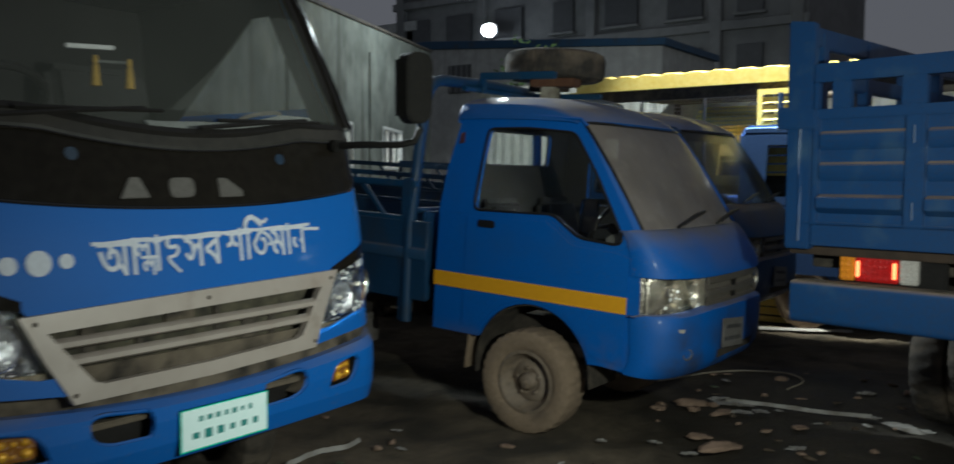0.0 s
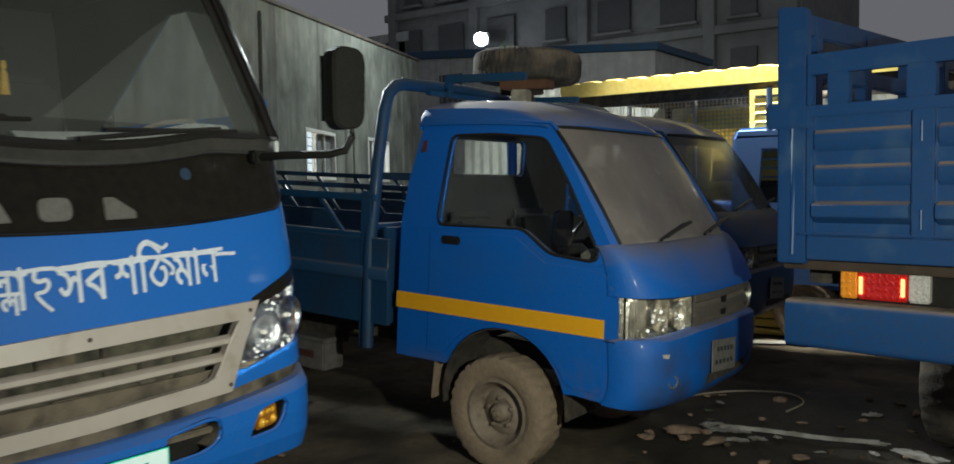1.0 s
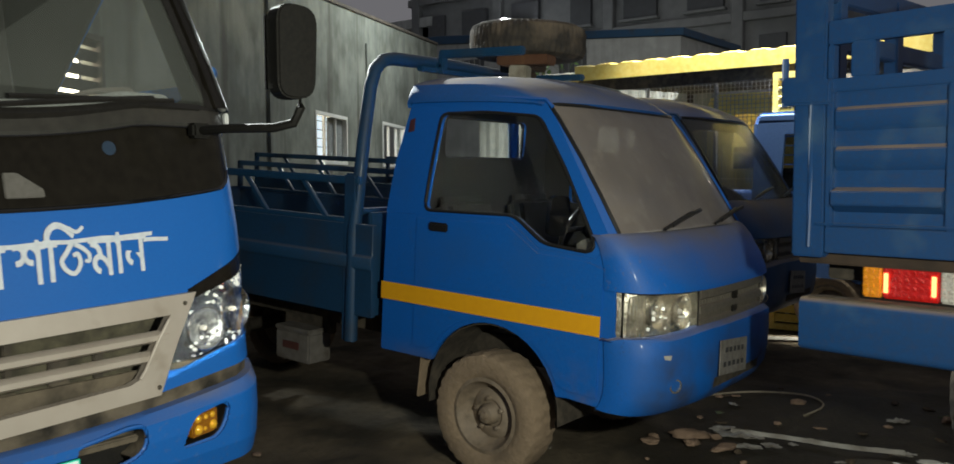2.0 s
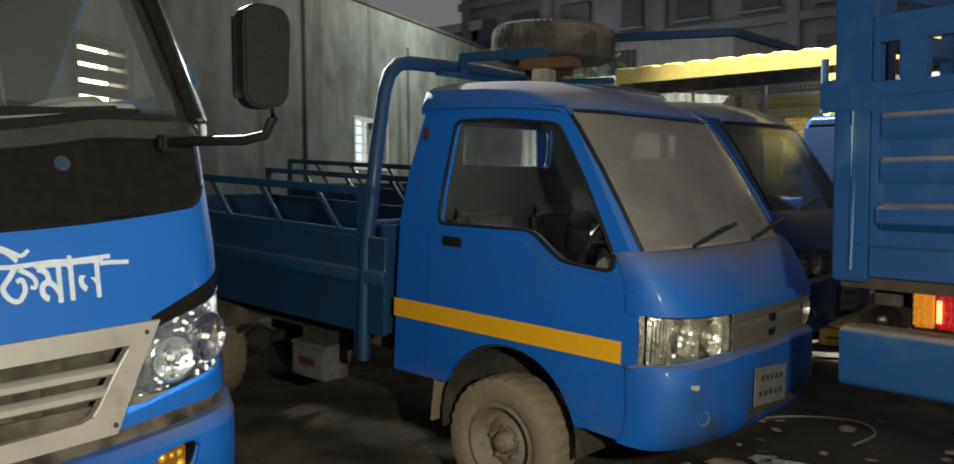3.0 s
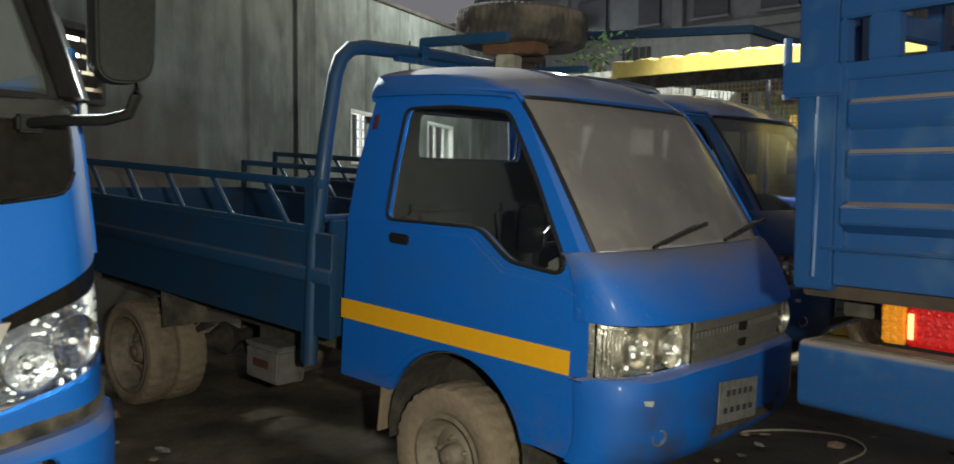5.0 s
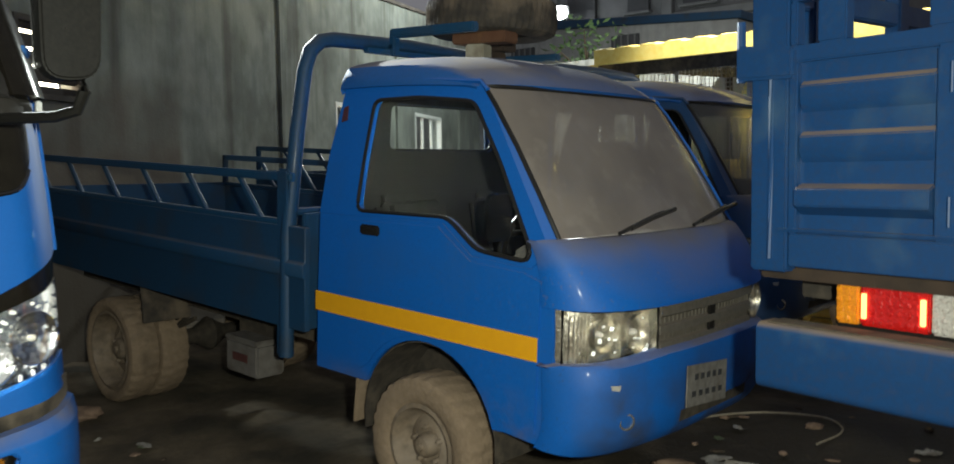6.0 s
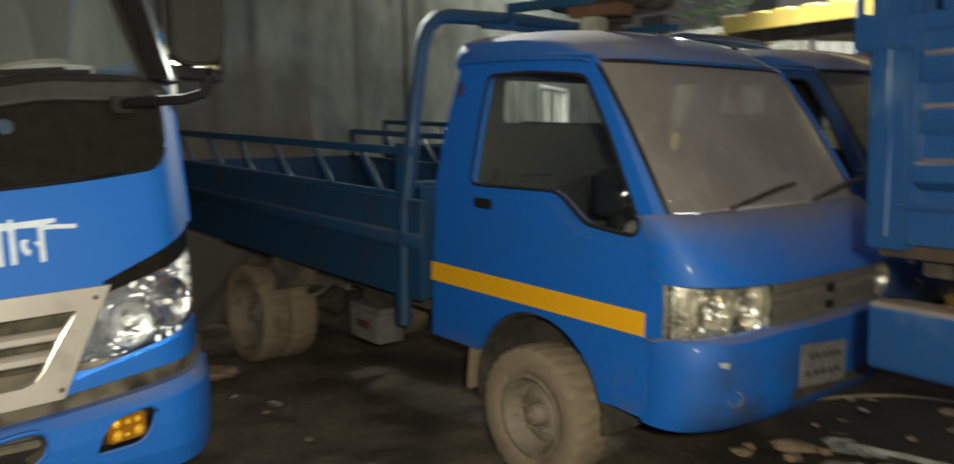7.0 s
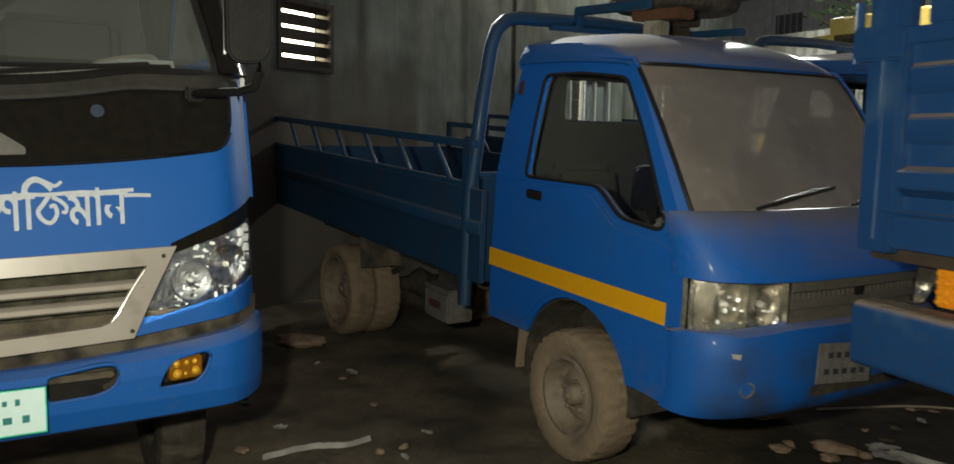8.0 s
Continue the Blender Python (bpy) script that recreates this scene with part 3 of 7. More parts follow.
def bm_skin_cut(rows, thick, hole):
    """A shell like bm_skin, without the faces whose middle lies in a hole."""
    bm = bmesh.new()
    g = [[bm.verts.new(p) for p in row] for row in rows]
    for a, b in zip(g, g[1:]):
        for i in range(len(a) - 1):
            q = (a[i], a[i + 1], b[i + 1], b[i])
            if not hole(sum((v.co for v in q), Vector()) / 4):
                bm.faces.new(q)
    bmesh.ops.delete(bm, geom=[v for v in bm.verts if not v.link_faces], context="VERTS")
    bm.normal_update()
    bmesh.ops.solidify(bm, geom=list(bm.faces), thickness=thick)
    bmesh.ops.recalc_face_normals(bm, faces=bm.faces)
    return bm


def within(p, loop):
    """Whether the flat point p lies inside a closed outline."""
    hit = False
    for (x0, y0), (x1, y1) in zip(loop, loop[1:] + loop[:1]):
        if (y0 > p[1]) != (y1 > p[1]) and p[0] < x0 + (p[1] - y0) / (y1 - y0) * (x1 - x0):
            hit = not hit
    return hit


def rounded(pts, r, n=4):
    """A closed flat outline with each corner cut round; n + 1 points a corner."""
    out = []
    for a, b, c in zip(pts[-1:] + pts[:-1], pts, pts[1:] + pts[:1]):
        a, b, c = Vector(a), Vector(b), Vector(c)
        p = b + (a - b).normalized() * min(r, (a - b).length * 0.45)
        q = b + (c - b).normalized() * min(r, (c - b).length * 0.45)
        for k in range(n + 1):
            t = k / n
            out.append(tuple(p * (1 - t) ** 2 + b * 2 * t * (1 - t) + q * t * t))
    return out


def smooth_line(pts, n=6):
    """Points of a curve that passes through pts."""
    P = [Vector(p) for p in pts]
    P = [2 * P[0] - P[1]] + P + [2 * P[-1] - P[-2]]
    out = []
    for a, b, c, d in zip(P, P[1:], P[2:], P[3:]):
        for k in range(n):
            t = k / n
            out.append(0.5 * (2 * b + (c - a) * t + (2 * a - 5 * b + 4 * c - d) * t * t + (3 * b - a - 3 * c + d) * t ** 3))
    return out + [P[-2]]


def bm_join(*bms):
    out = bmesh.new()
    me = bpy.data.meshes.new("joining")
    for b in bms:
        b.to_mesh(me)
        out.from_mesh(me)
        b.free()
    bpy.data.meshes.remove(me)
    return out


def finish(bm, name, material, sharp=38.0):
    for f in bm.faces:
        f.smooth = True
    for e in bm.edges:
        if len(e.link_faces) == 2 and e.calc_face_angle(0) > radians(sharp):
            e.smooth = False
    me = bpy.data.meshes.new(name)
    bm.to_mesh(me)
    bm.free()
    me.materials.append(material)
    return me


def part(name, bm, material, parent=None, label="", m=None):
    if m is not None:
        bmesh.ops.transform(bm, matrix=m, verts=bm.verts)
    ob = new(name, finish(bm, name, M[material]))
    if parent is not None:
        ob.parent = parent
    return tagged(ob, label)


def thing(name, label, category, m=None, group="", kind=""):
    ob = new(name)
    ob.empty_display_size = 0.2
    if m is not None:
        ob.matrix_world = m
    return tagged(ob, label, category, group, kind)


def single(name, bm, material, label, category, group="", kind="", m=None):
    ob = part(name, bm, material)
    if m is not None:
        ob.matrix_world = m
    return tagged(ob, label, category, group, kind)


def arc(cx, cz, r, a0, a1, n):
    return [(cx + r * math.cos(radians(a0 + (a1 - a0) * i / n)), cz + r * math.sin(radians(a0 + (a1 - a0) * i / n))) for i in range(n + 1)]


# ---- ground: one uneven muddy sheet ----
def ticks(lo, hi, step, far):
    mid = list(np.arange(lo, hi + 1e-6, step))
    out, d, left, right = [], step, [], []
    x = lo
    while x > -far:
        d *= 1.5
        x -= d
        left.append(x)
    x, d = hi, step
    while x < far:
        d *= 1.5
        x += d
        right.append(x)
    return left[::-1] + mid + right


CONTACTS = [(0.685, 0.1), (-2.38, 0.18), (0.685, 1.44), (-2.38, 1.36), (0.05, 2.95), (0.05, 4.37), (-3.2, 3.0), (-3.2, 4.3), (-0.05, -3.33), (-0.05, -1.73)]
gx, gy = ticks(-7.0, 5.0, 0.08, 420), ticks(-5.5, 7.0, 0.08, 420)
verts, faces = [], []
for y in gy:
    for x in gx:
        near = min(1.0, min((x - a) ** 2 + (y - b) ** 2 for a, b in CONTACTS) / 0.16)
        h = 0.030 * (noise.noise((x * 0.9, y * 0.9, 0)) - 0.35) + 0.030 * (noise.noise((x * 3.1, y * 3.1, 2)) - 0.2) + 0.018 * (noise.noise((x * 8, y * 8, 4)) - 0.2)
        verts.append((x, y, min(h, 0.02) * near if abs(x) < 30 and abs(y) < 30 else -0.01))
n = len(gx)
for j in range(len(gy) - 1):
    for i in range(n - 1):
        faces.append((j * n + i, j * n + i + 1, (j + 1) * n + i + 1, (j + 1) * n + i))
me = bpy.data.meshes.new("ground")
me.from_pydata(verts, [], faces)
me.materials.append(M["ground"])
for p in me.polygons:
    p.use_smooth = True
tagged(new("ground", me), "dark trampled muddy yard ground with ruts and litter", "ground", kind="structure")

# ---- long yard wall behind the pickups; u runs along it ----
WM = Matrix.Translation((-3.76, 0, 0)) @ pose(0, 0, 0, 0, 0, 90 + math.degrees(math.atan2(0.4806, 0.877)))


def wall_top(u):
    return 3.93 + 0.072 * u


def wall_piece(u0, u1, z0, z1=None):
    """A stretch of wall in its own plane: local x along the wall, y away from the yard."""
    t0, t1 = (wall_top(u0), wall_top(u1)) if z1 is None else (z1, z1)
    return bm_prism([(u0, 0, z0), (u1, 0, z0), (u1, 0, t1), (u0, 0, t0)], (0, 0.22, 0))


wall = single("wall_west", bm_join(wall_piece(-9, -0.02, -0.1), wall_piece(0.76, 6.40, -0.1), wall_piece(8.05, 10.40, -0.1), wall_piece(12.3, 16, -0.1),
                                   wall_piece(-0.02, 0.76, -0.1, 2.20), wall_piece(-0.02, 0.76, 2.86),
                                   wall_piece(6.40, 8.05, -0.1, 1.80), wall_piece(6.40, 8.05, 2.64), wall_piece(10.40, 12.3, -0.1, 1.80), wall_piece(10.40, 12.3, 2.72)),
              "concrete", "tall grey rendered yard wall with dark water streaks", "wall", kind="structure", m=WM)
part("wall_coping", bm_prism([(-9, -0.03, wall_top(-9)), (16, -0.03, wall_top(16)), (16, -0.03, wall_top(16) + 0.07), (-9, -0.03, wall_top(-9) + 0.07)], (0, 0.28, 0), 0.01), "brick_dark", wall)
for u, z in ((4.2, 3.9), (8.9, 3.9), (13.4, 4.2)):
    part("pilaster", bm_box((0.16, 0.05, z + 0.3), (u + 0.4, -0.012, (z + 0.3) / 2 - 0.1), (0, 0, 0), 0.012), "concrete", wall)


def window(name, u0, u1, z0, z1, room, bars, label):
    w = thing(name, label, "window", WM, kind="structure")
    for a, b, c, d in ((u0, u1, z0, z0 + 0.06), (u0, u1, z1 - 0.06, z1), (u0, u0 + 0.06, z0 + 0.06, z1 - 0.06), (u1 - 0.06, u1, z0 + 0.06, z1 - 0.06)):
        part("window_frame", bm_box((b - a, 0.10, d - c), ((a + b) / 2, 0.04, (c + d) / 2), (0, 0, 0), 0.004), "white_frame", w)
    for k in range(1, bars):
        u = u0 + (u1 - u0) * k / bars
        part("mullion", bm_box((0.05, 0.05, z1 - z0 - 0.12), (u, 0.05, (z0 + z1) / 2), (0, 0, 0), 0.004), "white_frame", w)
    p = part("pane", bm_box((u1 - u0 - 0.12, 0.006, z1 - z0 - 0.12), ((u0 + u1) / 2, 0.06, (z0 + z1) / 2)), "glass", w)
    p.visible_shadow = False
    part("room_wall", bm_box((u1 - u0 + 1.2, 0.05, z1 - z0 + 1.4), ((u0 + u1) / 2 + 0.2, 1.3, (z0 + z1) / 2)), room, w, "glowing wall in place of a lit room")
    return w


win = window("window_1", 6.40, 8.05, 1.80, 2.64, "room_glow", 3, "barred window with a warm lit room behind it")
for k in range(1, 6):
    part("bar", bm_tube([(6.46, 0.10, 1.80 + 0.14 * k), (8.0, 0.10, 1.80 + 0.14 * k)], 0.008, 6), "black", win)
part("shutter", bm_box((0.80, 0.03, 0.72), (7.62, 0.085, 2.22), (0, 0, 0), 0.006), "far_dark", win, "dark closed shutter")
window("window_2", 10.40, 12.3, 1.80, 2.72, "lit_blue", 3, "white framed window with a cool lit room behind it")
vent = thing("vent_1", "louvred wall vent with a bright glow showing between dark slats", "vent", WM, kind="structure")
for a, b, c, d in ((-0.02, 0.76, 2.20, 2.25), (-0.02, 0.76, 2.81, 2.86), (-0.02, 0.03, 2.25, 2.81), (0.71, 0.76, 2.25, 2.81)):
    part("vent_frame", bm_box((b - a, 0.09, d - c), ((a + b) / 2, 0.025, (c + d) / 2), (0, 0, 0), 0.004), "brick_dark", vent)
for z0, z1 in ((2.25, 2.314), (2.346, 2.449), (2.481, 2.584), (2.616, 2.719), (2.751, 2.81)):
    part("slat", bm_box((0.68, 0.016, z1 - z0), (0.37, 0.035, (z0 + z1) / 2), (7, 0, 0), 0.003), "brick_dark", vent, "dark slat")
# self-lit panel, added to brighten the gaps between the slats
part("vent_back", bm_box((0.9, 0.02, 0.8), (0.37, 0.30, 2.53)), "room_glow", vent, "glowing panel behind the slats")

# ---- distance: shed, tall unfinished building, street lamp, tree ----
shed = single("shed", bm_prism([(-40, 24, -0.1), (-9.05, 24, -0.1), (-9.05, 24, 6.35), (-19.8, 24, 7.1), (-40, 24, 7.1)], (0, 5, 0)), "far_wall", "long grey shed with a blue roof edge behind the yard", "building")
part("roof_edge", bm_prism([(-40, 23.9, 7.1), (-19.8, 23.9, 7.1), (-8.9, 23.9, 6.36), (-8.9, 23.9, 6.62), (-19.8, 23.9, 7.45), (-40, 23.9, 7.45)], (0, 5.3, 0), 0.02, 1), "paint_bed", shed, "dark blue roof edge")
for x in (-13.9, -18.6, -23.5):
    w = part("window", bm_box((1.15, 0.12, 1.15), (x + 0.6, 23.98, 5.75), (0, 0, 0), 0.02), "far_opening", shed)
    for k in range(4):
        part("bar", bm_box((0.05, 0.06, 1.1), (x + 0.2 + 0.28 * k, 23.90, 5.75)), "far_dark", w)

tower = single("tall_building", bm_box((25.8, 12, 34), (-20.8, 44, 17), (0, 0, 0), 0.05, 1), "far_dark", "dark multi-storey concrete building with unlit openings", "building")
for f in range(9):
    z = 4.1 + 3.3 * f
    part("floor_band", bm_box((26.1, 0.5, 0.45), (-20.8, 37.9, z - 1.35), (0, 0, 0), 0.03, 1), "far_dark", tower)
    for k, x in enumerate((-31.6, -28.6, -24.9, -21.2, -17.6, -14.0, -10.6)):
        w = part("window", bm_box((1.9 if k % 3 else 1.3, 0.3, 1.75), (x, 37.92, z + 0.1), (0, 0, 0), 0.02, 1), "far_opening", tower)
        part("sill", bm_box((2.2 if k % 3 else 1.6, 0.4, 0.14), (x, 37.75, z - 0.85), (0, 0, 0), 0.02, 1), "far_dark", w)
for x in (-33.2, -26.8, -19.4, -12.3, -8.3):
    part("column", bm_box((0.6, 0.5, 34), (x, 37.85, 17), (0, 0, 0), 0.04, 1), "far_dark", tower)
annex = single("annex_building", bm_box((9, 8, 11.3), (-36.5, 42, 5.65), (0, 0, 0), 0.05, 1), "far_dark", "low dark concrete wing beside the tall building", "building")
part("parapet", bm_box((9.2, 0.4, 0.6), (-36.5, 37.9, 11.4), (0, 0, 0), 0.04, 1), "far_wall", annex)

post = thing("street_lamp", "tall pole with a glaring white flood lamp", "lamp", pose(-25.66, 37.2, 0) @ Matrix.Scale(1.43, 4))
part("pole", bm_tube([(0, 0, -0.05), (0, 0, 5), (0, 0, 7.36)], [0.09, 0.07, 0.05], 10), "black", post)
part("bracket", bm_tube([(0, 0, 7.14), (0.2, -0.3, 7.20), (0.25, -0.5, 7.19)], 0.035, 8), "steel", post)
part("lamp_head", bm_box((0.62, 0.20, 0.46), (0.25, -0.52, 7.19), (20, 0, 25), 0.04, 2), "steel", post)
part("lamp_face", bm_lathe([(0.26, 0), (0.26, 0.03), (0.21, 0.06), (0, 0.07)], 24, pose(0.29, -0.64, 7.15, 110, 0, 25)), "led", post, "glaring white lamp face")

# ---- yellow canopy, fence, yellow louvre post ----
can = thing("canopy", "yellow corrugated sheet canopy on a steel frame", "canopy")
cx0, cx1, wl = -1.95, 4.2, 0.30
rows = [[], [], [], []]
steps = int((cx1 - cx0) / wl * 8)
for k in range(steps + 1):
    x = cx0 + (cx1 - cx0) * k / steps
    ph = (x - cx0) / wl % 1.0
    h = 0.015 if ph < 0.62 else 0.0
    rows[0].append((x, 5.32, 2.70))
    rows[1].append((x, 5.31, 2.855 + h))
    rows[2].append((x, 5.40, 2.875 + h))
    rows[3].append((x, 8.6, 3.02 + h))
part("roof_sheet", bm_skin(rows, 0.006), "yellow_sheet", can, "yellow ribbed roof sheet")
part("edge_beam", bm_box((cx1 - cx0, 0.06, 0.14), ((cx0 + cx1) / 2, 5.42, 2.64), (0, 0, 0), 0.006), "undercarriage", can)
part("end_flashing", bm_prism([(-2.22, 5.36, 2.62), (-1.95, 5.36, 2.63), (-1.95, 5.36, 2.72), (-2.24, 5.36, 2.71)], (0, 0.9, 0), 0.006, 1), "yellow_sheet", can)
for k in range(8):
    part("rafter", bm_box((0.05, 3.2, 0.10), (-1.8 + 0.84 * k, 7.0, 2.80), (2.6, 0, 0), 0.006), "undercarriage", can)
part("ceiling_lining", bm_box((cx1 - cx0 - 0.1, 3.1, 0.015), ((cx0 + cx1) / 2, 7.0, 2.73), (2.6, 0, 0)), "undercarriage", can)
for x in (-1.9, 1.4, 4.1):
    part("post", bm_box((0.08, 0.08, 2.7), (x, 5.46, 1.35), (0, 0, 0), 0.006), "undercarriage", can)
    part("post", bm_box((0.08, 0.08, 2.9), (x, 8.5, 1.45), (0, 0, 0), 0.006), "undercarriage", can)

lou = thing("louvred_panel", "yellow painted steel panel with pressed louvres", "panel", pose(0.40, 5.29, 0))
part("panel_frame", bm_ring([(0, 0, 0), (0.62, 0, 0), (0.62, 0, 2.62), (0, 0, 2.62)], [(0.05, 0, 0.06), (0.57, 0, 0.06), (0.57, 0, 2.56), (0.05, 0, 2.56)], (0, 0.06, 0)), "yellow_sheet", lou)
for k in range(26):
    part("louvre", bm_box((0.53, 0.012, 0.085), (0.31, 0.03, 0.12 + 0.095 * k), (-28, 0, 0), 0.003, 1), "yellow_sheet", lou)

back = thing("sheet_wall", "pale corrugated metal sheet wall behind the fence", "wall", kind="structure")
rows = [[(-6 + 0.05 * k, 8.75 + (0.022 if (k // 2) % 2 else 0.0), z) for k in range(241)] for z in (0.0, 3.3)]
part("sheet", bm_skin(rows, 0.004), "white_sheet", back)

fence = thing("wire_fence", "grey welded wire mesh fence on steel posts", "fence", pose(-2.4, 6.35, 0))
mesh = []
for k in range(54):
    mesh.append(bm_box((0.006, 0.006, 1.5), (0.05 * k, 0, 1.95)))
for k in range(30):
    mesh.append(bm_box((2.7, 0.006, 0.006), (1.33, 0.007, 1.21 + 0.05 * k)))
tagged(part("wire_mesh", bm_join(*mesh), "wire", fence), kind="stuff")
for k in range(4):
    part("post", bm_tube([(0.88 * k, 0.02, -0.02), (0.88 * k, 0.02, 2.72)], 0.025, 8), "steel", fence)


# ---- small delivery pickup, nose slightly down on the uneven yard ----
CW = 1.54  # cab width
NOSE = pose(0.65, 0, 0.3) @ pose(0, 0, 0, 0, 3.0, 0) @ pose(-0.65, 0, -0.3)


def tumble(z):
    return 0.0 if z < 1.25 else 0.10 * ((z - 1.25) / 0.8) ** 1.2


def side(pts, far=False, off=0.0):
    """Points (x, z) on the cab's flank, near or far; off pushes outwards."""
    return [(x, (CW - tumble(z) + off) if far else (tumble(z) - off), z) for x, z in pts]


def setback(y, amount):
    """How far the rounded front falls back towards its corners."""
    u = min(1.0, abs((y - CW / 2) / (CW / 2)))
    return amount * (1 - (1 - u ** 3.4) ** (1 / 2.2))


def nose_rows(profile, y0, y1, n=14, out=0.0):
    """Rows across the front, closer together at the corners: profile holds (x at the middle, z, setback at the corners)."""
    a0, a1 = (math.asin(max(-1, min(1, (y - CW / 2) / (CW / 2)))) for y in (y0, y1))
    ys = [CW / 2 * (1 + math.sin(a0 + (a1 - a0) * i / n)) for i in range(n + 1)]
    rows = [[(x + out - setback(y, s), y, z) for y in ys] for x, z, s in profile]
    if y0 == 0 and y1 == CW:
        rows = [[(r[0][0] - 0.05, 0.003, r[0][2]), (r[0][0], -0.0045, r[0][2])] + r[1:-1] + [(r[-1][0], CW + 0.0045, r[-1][2]), (r[-1][0] - 0.05, CW - 0.003, r[-1][2])] for r in rows]
    return rows


def rise(rows, k0, k1):
    """Lift chosen rows of the nose from the corners to the middle."""
    return [[(x, y, z + (0.045 * min(1.0, max(0.0, min(y, CW - y)) / 0.36) if k0 <= k <= k1 else 0.0)) for x, y, z in r] for k, r in enumerate(rows)]


def wheel(name, parent, centre, r, width, rim_r, outward, tyre_mat="mud_rubber", deep=False, lugs=30):
    """A wheel on axis y: tyre with tread blocks, rim with holes and hub, wheel nuts."""
    m = pose(*centre, 90 if outward < 0 else -90, 0, 0)
    w = new(name)
    w.parent = parent
    h = width / 2
    tyre = bm_lathe([(rim_r, -h * 0.8), (rim_r + 0.03, -h), (r * 0.86, -h), (r * 0.955, -h * 0.9), (r * 0.985, -h * 0.62), (r * 0.985, -h * 0.08), (r * 0.985, h * 0.08), (r * 0.985, h * 0.62), (r * 0.955, h * 0.9),
                     (r * 0.87, h), (rim_r + 0.045, h * 0.98), (rim_r + 0.02, h * 0.9), (rim_r, h * 0.75)], lugs * 4, None, True)
    for v in tyre.verts:
        q = math.hypot(v.co.x, v.co.y)
        if q > r * 0.94:
            k = int(round(math.atan2(v.co.y, v.co.x) / (2 * math.pi) * lugs * 4)) + (2 if v.co.z > 0 else 0)
            g = r * (0.009 if k % 4 < 2 else -0.012) * max(0.0, 0.7 + 1.3 * noise.noise((v.co.x * 7, v.co.y * 7, v.co.z * 7 + r)))
            v.co.x, v.co.y = v.co.x * (1 + g / q), v.co.y * (1 + g / q)
    part("tyre", tyre, tyre_mat, w, m=m)
    d = -0.35 * h if deep else 0.12 * h
    rim = bm_lathe([(rim_r + 0.012, h * 0.86), (rim_r - 0.008, h * 0.9), (rim_r - 0.025, h * 0.6), (rim_r - 0.04, d + 0.02), (rim_r * 0.72, d),
                    (rim_r * 0.55, d + 0.025), (rim_r * 0.42, d + 0.03), (rim_r * 0.36, d + 0.012), (0.0, d + 0.012)], 36, m)
    part("rim", rim, "rim", w)
    part("hub", bm_lathe([(rim_r * 0.30, d), (rim_r * 0.30, d + 0.05), (rim_r * 0.22, d + 0.075), (rim_r * 0.10, d + 0.08), (rim_r * 0.09, d + 0.095), (0, d + 0.097)], 20, m), "rim", w)
    for i in range(5):
        a = math.radians(72 * i + 20)
        part("wheel_nut", bm_lathe([(0.013, d), (0.013, d + 0.045), (0.009, d + 0.052), (0, d + 0.053)], 6, m @ pose(rim_r * 0.44 * math.cos(a), rim_r * 0.44 * math.sin(a), 0)), "rim", w)
    return w


